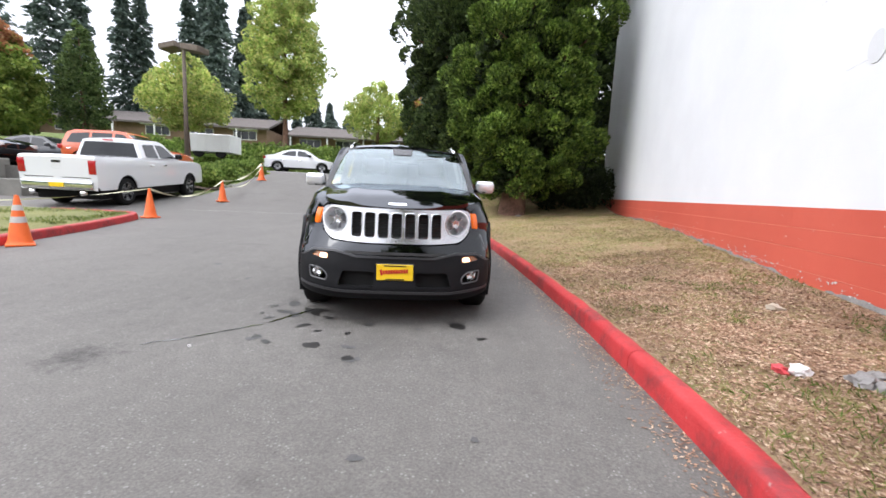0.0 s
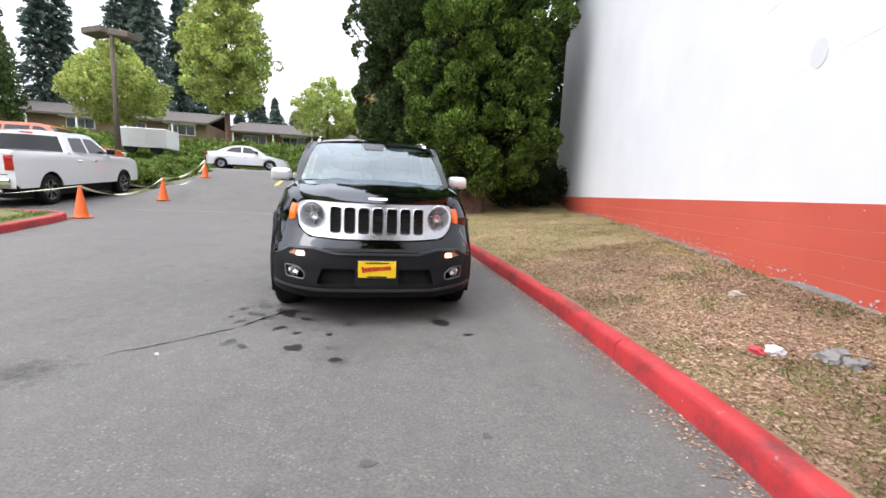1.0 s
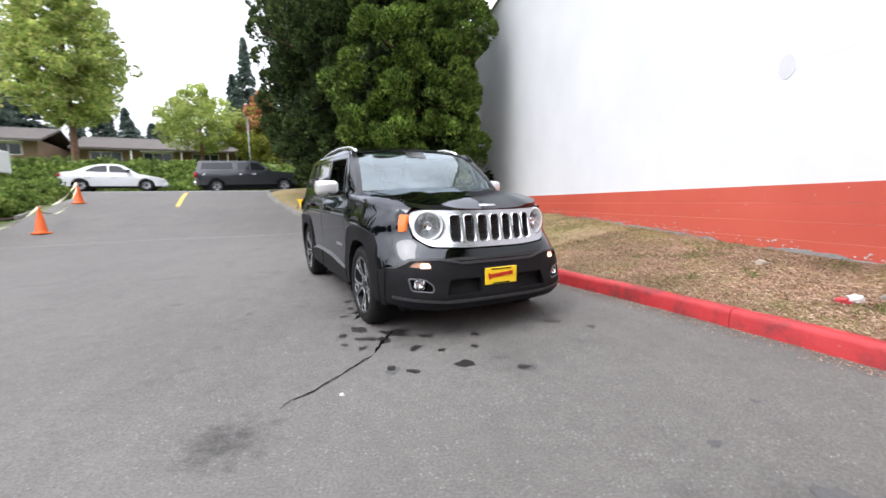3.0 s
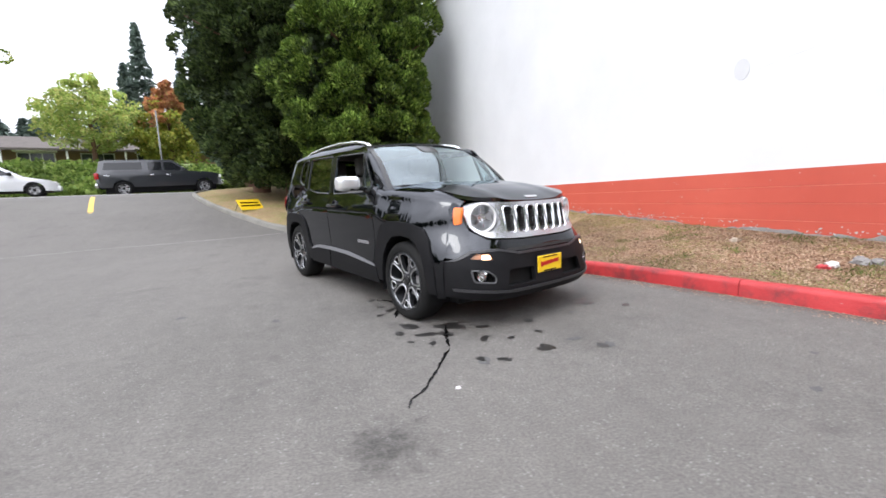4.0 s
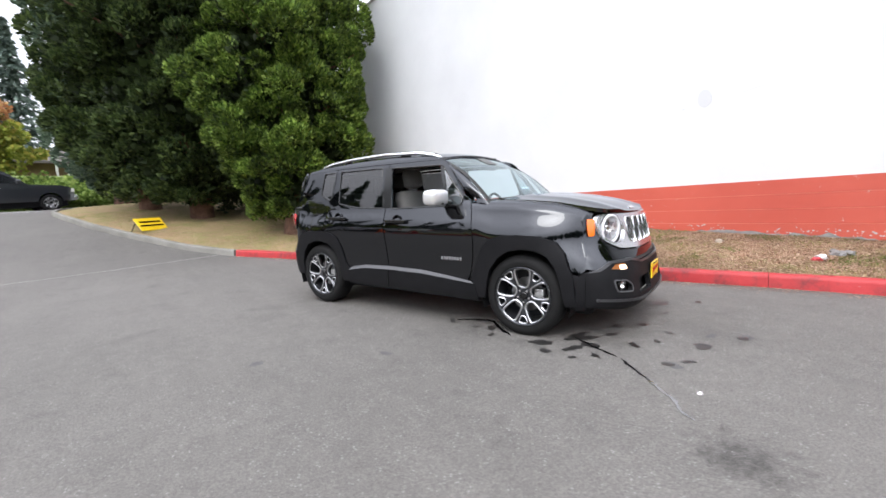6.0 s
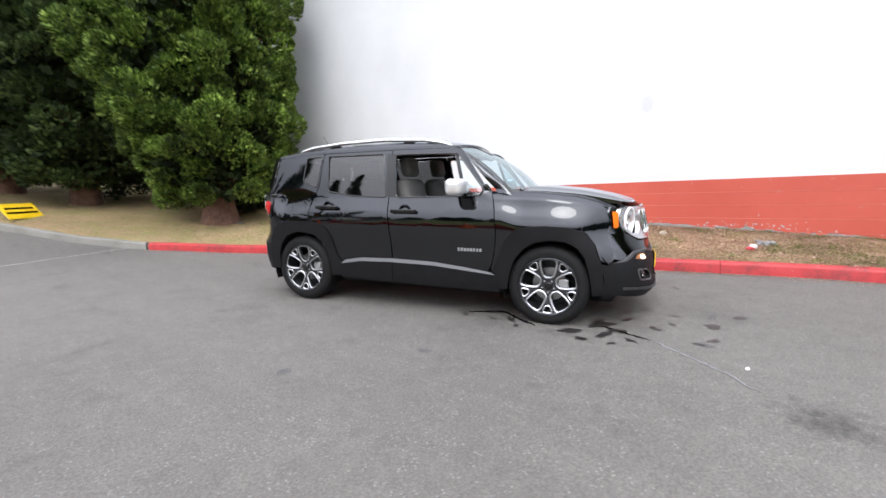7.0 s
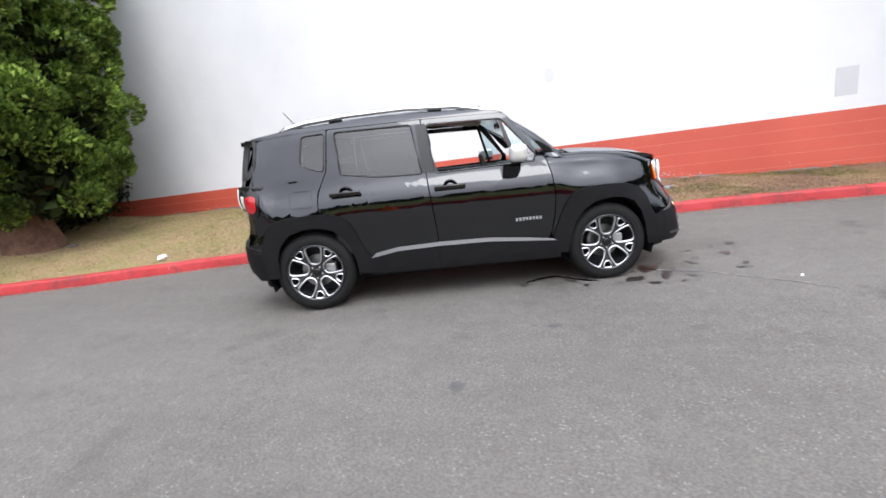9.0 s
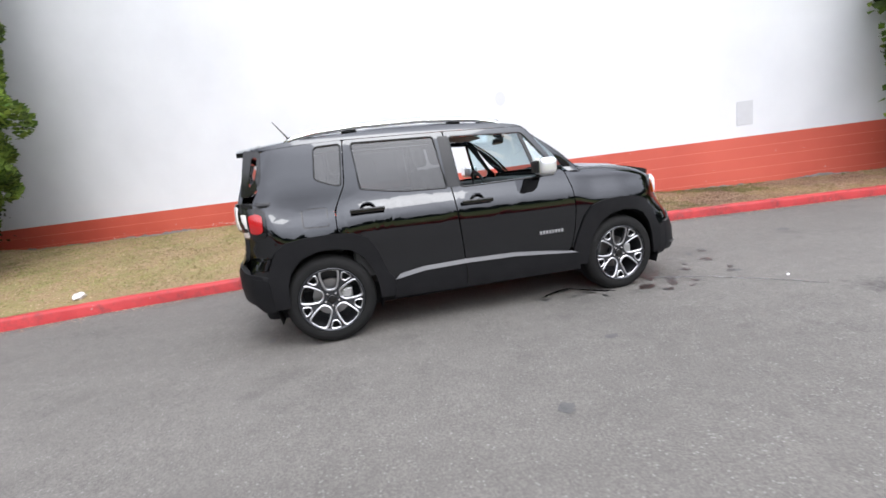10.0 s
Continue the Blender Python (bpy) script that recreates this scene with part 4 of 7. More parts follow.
def hedge_bank():
    rng = np.random.default_rng(61)
    centres, outs, radii = [], [], []
    for _ in range(1500):
        s, u = rng.uniform(31.6, 37.5), rng.uniform(-24, 12)
        x, y = lane(s, u)
        centres.append((x, y, float(far_z(np.array(x), np.array(y))) + 0.05 + 0.25 * rng.random()))
        radii.append(0.38 + 0.25 * rng.random())
        outs.append((0.2, -0.5, 0.9))
    ob = new("hedge", foliage("hedge", centres, radii, outs, 34, 0.19, HEDGE, rng, slim=0.6))
    return tagged(ob, "low green hedge covering the bank", "hedge", kind="stuff")


hedge_bank()
rng = random.Random(3)
for q in range(7):
    s, u = 31.5 + rng.uniform(-0.2, 0.8), -9 + q * 2.3
    x, y = lane(s, u)
    if q in (3, 5, 6):
        shrub("shrub", x, y, float(lane_z(np.array(x), np.array(y))), 1.0, 0.8, 1.4, 70, 45, 0.16, HEDGE, "rounded clipped green shrub on the bank", 70 + q, "shrubs on the bank")


def lamp_post():
    top = empty("lamp_post", Matrix.Translation((-19.3, 21.6, 2.2)), "brown lamp post with two square heads", "lamp post")
    part("pole", tube_bm([(0, 0, -0.2), (0, 0, 6.15)], [0.13, 0.09], 12), POLE_BROWN, top, smooth=True)
    for sg in (-1, 1):
        part("lamp_head", move_bm(box_bm(-0.55, -0.45, -0.16, 0.55, 0.45, 0.16, 0.05, 2), Matrix.Translation((sg * 0.72, 0, 6.05 if sg > 0 else 6.2)) @ Matrix.Rotation(radians(8 * sg), 4, "Y")), POLE_BROWN, top, "dark square lamp head")
        part("arm", tube_bm([(0, 0, 6.05), (sg * 0.4, 0, 6.1)], 0.05, 8), POLE_BROWN, top)
    return top


lamp_post()


def street_pole(x, y, z, h, label):
    top = empty("street_pole", Matrix.Translation((x, y, z)), label, "pole")
    part("pole", tube_bm([(0, 0, -0.2), (0, 0, h)], [0.05, 0.035], 10), STEEL, top, smooth=True)
    return top


street_pole(-8.7, 29.4, 2.0, 4.6, "slim grey steel pole at the street corner")


def box_trailer():
    x, y, z = -22.5, 27.7, 2.75
    top = empty("box_trailer", Matrix.Translation((x, y, z)) @ Matrix.Rotation(radians(16), 4, "Z"), "white box trailer parked behind the planter", "trailer")
    part("box", box_bm(-1.45, -1.0, 0.38, 1.45, 1.0, 1.62, 0.04, 1), mottled("white_panel", (0.7, 0.7, 0.7), (0.8, 0.8, 0.8), 1, 0.5, 0.05), top)
    for a in (-0.75, 0.75):
        bm = bmesh.new()
        bmesh.ops.create_cone(bm, cap_ends=True, segments=20, radius1=0.36, radius2=0.36, depth=0.25, matrix=Matrix.Translation((a, -0.85, 0.36)) @ Matrix.Rotation(radians(90), 4, "X"))
        part("wheel", bm, RUBBER, top)
    for a in np.arange(-1.25, 1.3, 0.5):
        part("panel_rib", box_bm(a - 0.02, -1.015, 0.45, a + 0.02, -1.0, 1.58), WHITE_TRIM, top)


box_trailer()

# ---- left side: grass island, red kerb, planter, retaining wall ----
ISLAND_S = [1.5, 4.0, 6.76, 8.7, 10.4, 11.25]
ISLAND_U = [-4.9, -5.1, -5.42, -5.62, -5.9, -6.12]


def island_mesh():
    verts, faces = [], []
    ss = np.arange(-8, 11.2, 0.25)
    us = np.linspace(0, 1, 30)
    for s in ss:
        u0 = float(np.interp(s, ISLAND_S, ISLAND_U)) - 0.12
        for f in us:
            u = u0 + (-15.5 - u0) * f ** 1.5
            x, y = lane(s, u)
            verts.append((x, y, float(lane_z(x, y)) + 0.125 + 0.05 * min(1, f * 6) + 0.03 * noise.noise(Vector((x, y, 0)))))
    n = len(us)
    for i in range(len(ss) - 1):
        for j in range(n - 1):
            a = i * n + j
            faces.append((a + 1, a, a + n, a + n + 1))
    return mesh_of("grass_island", verts, faces, [LAWN], True)


LAWN = mottled("thin_lawn", (0.085, 0.105, 0.028), (0.22, 0.20, 0.075), 1.2, 0.95, 0.8, 30, 0.03)
tagged(new("grass_island", island_mesh()), "thin patchy lawn inside a red kerb", "lawn", kind="structure")
left_kerb = kerb_run("kerb", "red painted kerb round the lawn", [-8, -5, -2, 1.0, 4.0, 6.4, 8.8, 11.0], lambda s: float(np.interp(s, [-20] + ISLAND_S, [-4.9] + ISLAND_U)), KERB_RED, True)
end = [(11.0, -6.08), (11.2, -6.2), (11.33, -6.45), (11.36, -6.9), (11.36, -7.4), (11.36, -8.2)]
part("kerb_stone", kerb_piece([lane(s, u) for s, u in end][::-1]), KERB_RED, left_kerb, smooth=True)
for a in (-8.2, -10.6, -13.0):
    part("kerb_stone", kerb_piece([lane(11.36, a - 2.4 + 0.01), lane(11.36, a - 1.2), lane(11.36, a - 0.01)]), CONCRETE, left_kerb, smooth=True)

# planter beyond the pickup
planter_kerb = kerb_run("kerb", "dark weathered kerb of the planter", [18.3, 20.0, 21.8, 23.6], lambda s: -7.15 - 0.02 * (s - 18), CONCRETE, True)
rng = np.random.default_rng(77)
bed_v, bed_f = [], []
for s in np.arange(18.2, 25.1, 0.5):
    for u in np.arange(-9.7, -7.2, 0.4):
        x, y = lane(s, u)
        bed_v.append((x, y, float(lane_z(x, y)) + 0.14 + 0.25 * float(smoothstep(-7.3, -9.5, u)) + 0.05 * noise.noise(Vector((x, y, 5)))))
cols = len(np.arange(-9.7, -7.2, 0.4))
for i in range(len(np.arange(18.2, 25.1, 0.5)) - 1):
    for j in range(cols - 1):
        a = i * cols + j
        bed_f.append((a, a + 1, a + cols + 1, a + cols)[::-1])
tagged(new("planter_soil", mesh_of("planter_soil", bed_v, bed_f, [mottled("dark_soil", (0.05, 0.035, 0.025), (0.11, 0.08, 0.055), 3, 0.95, 0.8, 25, 0.03)], True)), "dark soil bed behind a kerb", "ground", kind="structure")
for q in range(26):
    s, u = rng.uniform(18.9, 24.6), rng.uniform(-9.4, -7.75)
    x, y = lane(s, u)
    size = rng.uniform(0.45, 0.85)
    shrub("shrub", x, y, float(lane_z(x, y)) + 0.15, size, size, size * rng.uniform(0.9, 1.3), 40, 40, 0.10, [HEDGE, MAPLE_GREEN, HEDGE][q % 3], ["bushy green shrub in the planter", "tufted yellow-green shrub in the planter", "bushy green shrub in the planter"][q % 3], 100 + q, "planter shrubs")


def block_wall():
    """Two courses of big concrete blocks that hold up the upper lot."""
    x, y = lane(14.6, -11.6)
    m = Matrix.Translation((x, y, 0.30)) @ Matrix.Rotation(math.atan2(ACROSS[1], ACROSS[0]), 4, "Z")
    top = tagged(new("retaining_wall"), "weathered grey concrete block retaining wall", "wall", kind="structure")
    top.matrix_world = m
    for row in range(2):
        for k in range(7):
            a = -0.75 * row - 1.5 * k
            part("block", box_bm(a - 1.49, 0, 0.62 * row - (0.2 if row == 0 else 0), a - 0.01, 0.6, 0.62 * row + 0.61, 0.03, 2), CONCRETE, top)


block_wall()

tagged(part("upper_lot", box_bm(-14, 0, -1.5, 0, 16, 0), ASPHALT), "raised grey asphalt lot", "ground", kind="structure").matrix_world = Matrix.Translation((*lane(15.0, -9.9), 1.32)) @ Matrix.Rotation(math.atan2(ACROSS[1], ACROSS[0]), 4, "Z")

# ---- wheels ----
def wheel(parent, x, y, z, sg, radius=0.345, width=0.225, rim=0.245, style="split"):
    """A wheel that faces sg along y."""
    top = new("wheel")
    top.parent = parent
    top.matrix_basis = Matrix.Translation((x, y, z)) @ (Matrix() if sg < 0 else Matrix.Rotation(math.pi, 4, "Z"))
    w = width / 2
    prof = [(rim, -w + 0.02), (rim + 0.01, -w), (rim + 0.04, -w - 0.006), (radius - 0.045, -w - 0.002), (radius - 0.018, -w + 0.012), (radius - 0.004, -w + 0.035),
            (radius, -w + 0.06), (radius, w - 0.06), (radius - 0.004, w - 0.035), (radius - 0.03, w), (rim, w)]
    bm = lathe_bm(prof, 56)
    for k in (-0.05, -0.017, 0.017, 0.05):
        lathe_bm([(radius + 0.0005, k - 0.004), (radius - 0.008, k), (radius + 0.0005, k + 0.004)], 56, bm=bm)
    part("tyre", bm, RUBBER, top, smooth=True)
    part("rim", lathe_bm([(rim + 0.002, -w + 0.004), (rim - 0.012, -w + 0.012), (rim - 0.02, -w + 0.05), (rim - 0.03, w - 0.02), (0.05, w - 0.03)], 48), RIM_DARK, top, smooth=True)
    part("rim_lip", lathe_bm([(rim + 0.003, -w + 0.002), (rim - 0.002, -w - 0.002), (rim - 0.011, -w + 0.006)], 48), RIM_DARK, top, smooth=True)
    face = lambda a, b: (a, -w + 0.012 + 0.035 * (1 - min(1, math.hypot(a, b) / rim)) ** 1.2, b)
    windows, pockets = [], []
    R = rim - 0.010
    for i in range(5):
        t = math.radians(90 + 72 * i)
        local = fillet([(0.078, -0.034), (0.078, 0.034), (R * 0.66, 0.057), (R * 0.945, 0.064), (R * 0.985, 0.0), (R * 0.945, -0.064), (R * 0.66, -0.057)],
                       [0.03, 0.03, 0.03, 0.025, 0, 0.025, 0.03], 4)
        windows.append([(a * math.cos(t) - b * math.sin(t), a * math.sin(t) + b * math.cos(t)) for a, b in local])
        t = math.radians(90 + 36 + 72 * i)
        local = fillet([(R * 0.75, -0.014), (R * 0.75, 0.014), (R * 0.945, 0.034), (R * 0.965, 0), (R * 0.945, -0.034)], [0.012, 0.012, 0.012, 0, 0.012], 3)
        pockets.append([(a * math.cos(t) - b * math.sin(t), a * math.sin(t) + b * math.cos(t)) for a, b in local])
    holes = windows + pockets
    spokes = panel_bm(circle(0, 0, rim - 0.004, 60), face, (0, 1, 0), 0.03, 0.06, 0.06, holes)
    part("spokes", spokes, RIM_DARK, top, smooth=True, sharp=50)
    lift = lambda a, b: (lambda q: (q[0], q[1] - 0.002, q[2]))(face(a, b))
    for h in windows:
        part("spoke_edge", ring_strip(h, -0.0155, lift, (0, 1, 0), 0.006), RIM_BRIGHT, top, smooth=True)
    for h in pockets:
        part("spoke_edge", ring_strip(h, -0.0115, lift, (0, 1, 0), 0.006), RIM_BRIGHT, top, smooth=True)
    hub = part("hub_cap", lathe_bm([(0.034, -w + 0.045), (0.033, -w + 0.028), (0.028, -w + 0.024), (0.0, -w + 0.023)], 24), GLOSS_BLACK, top, smooth=True)
    for i in range(5):
        t = math.radians(90 + 36 + 72 * i)
        bm = bmesh.new()
        bmesh.ops.create_cone(bm, cap_ends=True, segments=6, radius1=0.010, radius2=0.009, depth=0.02, matrix=Matrix.Translation((0.052 * math.cos(t), -w + 0.035, 0.052 * math.sin(t))) @ Matrix.Rotation(radians(90), 4, "X"))
        part("wheel_nut", bm, CHROME, top)
    disc = part("brake_disc", lathe_bm([(0.145, 0.02), (0.145, 0.0), (0.06, 0.0)], 32), material("brake_steel", (0.35, 0.35, 0.36), 0.35, 1.0), top, smooth=True)
    part("brake_caliper", box_bm(0.07, -0.04, -0.07, 0.16, 0.04, 0.06, 0.012), material("caliper_grey", (0.5, 0.5, 0.5), 0.4, 0.6), top)
    return top


# ---- the black compact SUV: x forward, y to its left, z up ----
CAR = Matrix.Translation((-2.2255 + 0.792, 5.4305 + 0.232, 0.05)) @ Matrix.Rotation(math.atan2(-0.9599, 0.2812), 4, "Z") @ Matrix.Rotation(radians(1.65), 4, "Y")
flank = soft_table([0.1, 0.25, 0.32, 0.46, 0.62, 0.80, 0.91, 0.985, 1.05, 1.10, 1.15, 1.30, 1.50, 1.57, 1.64, 1.8],
                   [0.80, 0.845, 0.862, 0.872, 0.876, 0.886, 0.889, 0.867, 0.835, 0.817, 0.807, 0.774, 0.720, 0.692, 0.63, 0.45], 0.035)
nose = soft_table([0.1, 0.25, 0.31, 0.36, 0.45, 0.60, 0.66, 0.73, 0.86, 0.98, 1.1, 1.3], [2.02, 2.07, 2.125, 2.13, 2.11, 2.085, 2.075, 2.055, 2.026, 2.000, 1.975, 1.87], 0.03)
tail = soft_table([0.1, 0.28, 0.45, 0.62, 0.72, 0.95, 1.15, 1.35, 1.5, 1.7], [-1.90, -1.95, -1.99, -1.99, -1.93, -1.91, -1.88, -1.82, -1.76, -1.70], 0.05)
hood_edge = soft_table([0.5, 0.85, 1.18, 1.5, 1.74, 1.88, 1.96, 2.02, 2.08, 2.2], [1.155, 1.150, 1.140, 1.108, 1.060, 1.026, 1.004, 0.984, 0.955, 0.90], 0.06)
roof_mid = soft_table([-2.1, -1.9, -1.66, -1.25, -0.75, -0.27, 0.17, 0.36, 0.6], [1.50, 1.545, 1.585, 1.632, 1.664, 1.668, 1.645, 1.612, 1.55], 0.12)


def corner(z):
    """How square the nose's corner is: the bumper is squarer than the lamps' level."""
    t = min(1.0, max(0.0, (0.84 - z) / 0.34))
    return 2.1 + 1.2 * t * t * (3 - 2 * t)


def flank_at(x, z):
    """The body's half width before its ends turn in: the haunches over the wheels lie a little lower."""
    haunch = max(smoothstep(-0.95, -1.35, x) * smoothstep(-1.66, -1.52, x), smoothstep(0.80, 1.05, x) * smoothstep(1.75, 1.45, x)) * smoothstep(1.22, 1.02, z) * smoothstep(0.62, 0.80, z)
    return flank(z + 0.055 * float(haunch))


def tail_corner(z):
    return 3.0 + 3.5 * float(smoothstep(0.88, 1.12, z))


def side_y(x, z):
    w = flank_at(x, z)
    if x > 0.70 and z > hood_edge(x) - 0.085:
        h = min(1.0, (z - hood_edge(x) + 0.085) / 0.085)
        w0 = flank_at(x, hood_edge(x) - 0.085)
        blend = min(1.0, (x - 0.70) / 0.15)
        w = w + blend * ((0.70 + (w0 - 0.70) * max(0.0, 1 - h ** 1.7) ** (1 / 1.7)) - w)
    t = (x - (nose(z) - 0.76)) / 0.76
    if t > 0:
        w *= max(0.0, 1 - min(t, 0.999) ** corner(z)) ** (1 / corner(z))
    t = (tail(z) + 0.40 - x) / 0.40
    if t > 0:
        w *= max(0.0, 1 - min(t, 0.999) ** tail_corner(z)) ** (1 / tail_corner(z))
    return w


def front_x(y, z):
    w = flank(min(z, 0.93))
    t = min(0.9995, abs(y) / w)
    return nose(z) - 0.76 * (1 - (1 - t ** corner(z)) ** (1 / corner(z)))


def hood_z(x, y):
    return hood_edge(x) + 0.036 * (1 - 0.7 * float(smoothstep(1.7, 2.03, x))) * (1 - (y / 0.71) ** 2) + 0.012 * math.exp(-((abs(y) - 0.40) / 0.07) ** 2)


def build_suv():
    jeep = empty("compact_suv", CAR, "glossy black compact SUV with chrome grille parked at the kerb", "car")
    def side(name, outline, mat, off=0.0, thick=0.02, label="", holes=(), da=0.07, db=0.05, parent=None, sharp=35):
        obs = []
        for sg in (-1, 1):
            pr = lambda a, b, sg=sg: (a, sg * (side_y(a, b) + off), b)
            obs.append(part(name, panel_bm(outline, pr, (0, -sg, 0), thick, da, db, holes), mat, (parent or {}).get(sg, jeep), label, True, sharp))
        return {-1: obs[0], 1: obs[1]}

    def front(name, outline, mat, off=0.0, thick=0.02, label="", holes=(), parent=None, sharp=35, da=0.06, db=0.05):
        lo, hi = min(p[0] for p in outline), max(p[0] for p in outline)
        cuts = [c for c in (-0.86, -0.845, -0.83, -0.81, -0.78, -0.74, -0.69, -0.63, -0.56, -0.48, -0.38, -0.28, -0.18, -0.08, 0, 0.08, 0.18, 0.28, 0.38, 0.48, 0.56, 0.63, 0.69, 0.74, 0.78, 0.81, 0.83, 0.845, 0.86) if lo < c < hi]
        return part(name, panel_bm(outline, lambda a, b: (front_x(a, b) + off, a, b), (-1, 0, 0), thick, da, db, holes, cuts), mat, parent or jeep, label, True, sharp)

    # inner shell, floor and arches, dark
    part("underbody", box_bm(-1.80, -0.70, 0.20, 1.80, 0.70, 0.42, 0.05), PLASTIC, jeep)
    part("engine_bay", box_bm(0.86, -0.60, 0.42, 1.76, 0.60, 0.96, 0.04), PLASTIC, jeep)
    for sg in (-1, 1):
        for px in (-1.285, 1.285):
            bm = bmesh.new()
            pts = [(0.40 * math.cos(t), 0.345 + 0.40 * math.sin(t)) for t in np.linspace(-0.35, math.pi + 0.35, 22)]
            A = [bm.verts.new((px + a, sg * 0.862, b)) for a, b in pts]
            B = [bm.verts.new((px + a, sg * 0.55, b)) for a, b in pts]
            for i in range(len(pts) - 1):
                bm.faces.new((A[i], A[i + 1], B[i + 1], B[i]))
            bm.faces.new(B)
            part("arch_liner", bm, PLASTIC, jeep, smooth=True, sharp=60)

    # doors with their windows
    front_win = fillet([(-0.205, 1.492), (0.425, 1.482), (0.685, 1.165), (0.665, 1.115), (-0.165, 1.095)], [0.03, 0.03, 0.02, 0.01, 0.03])
    rear_win = fillet([(-0.985, 1.502), (-0.345, 1.502), (-0.285, 1.100), (-0.66, 1.110), (-0.96, 1.160)], [0.02, 0.02, 0.02, 0.1, 0.02])
    fd = fillet([(-0.192, 0.40), (0.70, 0.40), (0.775, 0.47), (0.81, 0.62), (0.824, 0.79), (0.802, 1.0), (0.768, 1.135), (0.705, 1.195), (0.475, 1.520), (0.42, 1.535), (-0.245, 1.540),
                 (-0.243, 1.11), (-0.232, 0.95), (-0.196, 0.6)], [0.03, 0.05, 0.05, 0.05, 0.05, 0.05, 0.03, 0.02, 0.04, 0.02, 0.01, 0.03, 0.1, 0.1])
    rd = fillet([(-0.202, 0.40), (-0.206, 0.6), (-0.242, 0.95), (-0.253, 1.11), (-0.255, 1.540), (-1.045, 1.532), (-1.075, 1.20), (-1.10, 1.15), (-1.166, 1.02), (-1.172, 0.86), (-0.99, 0.79), (-0.90, 0.68), (-0.84, 0.49), (-0.78, 0.40)],
                [0.03, 0.1, 0.1, 0.03, 0.01, 0.02, 0.1, 0.1, 0.1, 0.03, 0.05, 0.1, 0.1, 0.05])
    door_f = side("front_door", fd, BLACK, holes=[front_win], label="glossy black front door with its window down")
    door_r = side("rear_door", rd, BLACK, holes=[rear_win], label="glossy black rear door")
    side("window_trim", [p for p in fillet([(-0.30, 1.505), (-0.215, 1.505), (-0.175, 1.098), (-0.275, 1.10)], 0.01)], GLOSS_BLACK, 0.004, 0.01, "dark pillar trim", parent=door_r)
    side("window_pane", [(a * 0.99 - 0.006, 1.30 + (b - 1.30) * 0.99) for a, b in rear_win], TINTED, -0.008, 0, "dark tinted pane", parent=door_r)
    side("division_bar", fillet([(0.395, 1.492), (0.425, 1.492), (0.545, 1.10), (0.512, 1.10)], 0.004), GLOSS_BLACK, -0.002, 0.015, parent=door_f)
    side("quarter_pane", [(0.43, 1.478), (0.68, 1.165), (0.66, 1.118), (0.543, 1.118)], GLASS, -0.010, 0, "clear corner pane", parent=door_f)
    # window rubber at the belt
    for nm, win, dr in (("window_seal", front_win, door_f), ("window_seal", rear_win, door_r)):
        for sg in (-1, 1):
            part(nm, ring_strip(win, -0.012, lambda a, b, sg=sg: (a, sg * (side_y(a, b) + 0.002), b), (0, -sg, 0), 0.005), GLOSS_BLACK, dr[sg], smooth=True)
    # door handles in round cups
    for dr, cx, cz in ((door_f, -0.055, 0.968), (door_r, -0.93, 0.996)):
        for sg in (-1, 1):
            y0 = side_y(cx, cz)
            bm = lathe_bm([(0.062, 0.004), (0.060, -0.002), (0.052, -0.003), (0.030, 0.012), (0.0, 0.016)], 28)
            move_bm(bm, Matrix.Translation((cx, sg * y0, cz)) @ (Matrix() if sg < 0 else Matrix.Rotation(math.pi, 4, "Z")))
            part("handle_cup", bm, BLACK, dr[sg], smooth=True)
            bm = box_bm(cx - 0.135, sg * (y0 + 0.032) - 0.009, cz - 0.018, cx + 0.125, sg * (y0 + 0.032) + 0.009, cz + 0.018, 0.008, 3)
            box_bm(cx - 0.12, sg * (y0 + 0.012) - 0.014, cz - 0.013, cx - 0.085, sg * (y0 + 0.012) + 0.014, cz + 0.013, 0.004, 1, bm)
            box_bm(cx + 0.08, sg * (y0 + 0.012) - 0.014, cz - 0.013, cx + 0.115, sg * (y0 + 0.012) + 0.014, cz + 0.013, 0.004, 1, bm)
            part("door_handle", bm, GLOSS_BLACK, dr[sg], "glossy black bar handle", True)
    # badge: small bars
    for sg in (-1, 1):
        for k in range(8):
            x0 = 0.475 + 0.029 * k
            y0 = sg * (side_y(x0, 0.63) + 0.003)
            part("badge_bar", box_bm(x0, y0 - 0.003, 0.617, x0 + 0.021, y0 + 0.003, 0.645, 0.002, 1), BADGE, door_f[sg])

    # quarter panel, fender, cant rail
    qp = [(-1.180, 0.86), (-1.175, 1.02), (-1.11, 1.15), (-1.085, 1.20), (-1.052, 1.535), (-1.30, 1.525), (-1.60, 1.500), (-1.655, 1.48), (-1.70, 1.20), (-1.74, 1.13),
          (-1.74, 0.94), (-1.80, 0.92), (-1.84, 0.60), (-1.70, 0.58), (-1.66, 0.74), (-1.57, 0.81)]
    qwin = fillet([(-1.262, 1.492), (-1.075, 1.502), (-1.108, 1.205), (-1.14, 1.205), (-1.285, 1.262)], [0.03, 0.02, 0.02, 0.03, 0.03])
    quarter = side("quarter_panel", fillet(qp, 0.02), BLACK, holes=[qwin], label="glossy black rear quarter panel")
    side("window_pane", qwin, TINTED, -0.006, 0, "dark tinted pane", parent=quarter)
    for sg in (-1, 1):
        part("window_seal", ring_strip(qwin, -0.012, lambda a, b, sg=sg: (a, sg * (side_y(a, b) + 0.002), b), (0, -sg, 0), 0.005), GLOSS_BLACK, quarter[sg], smooth=True)
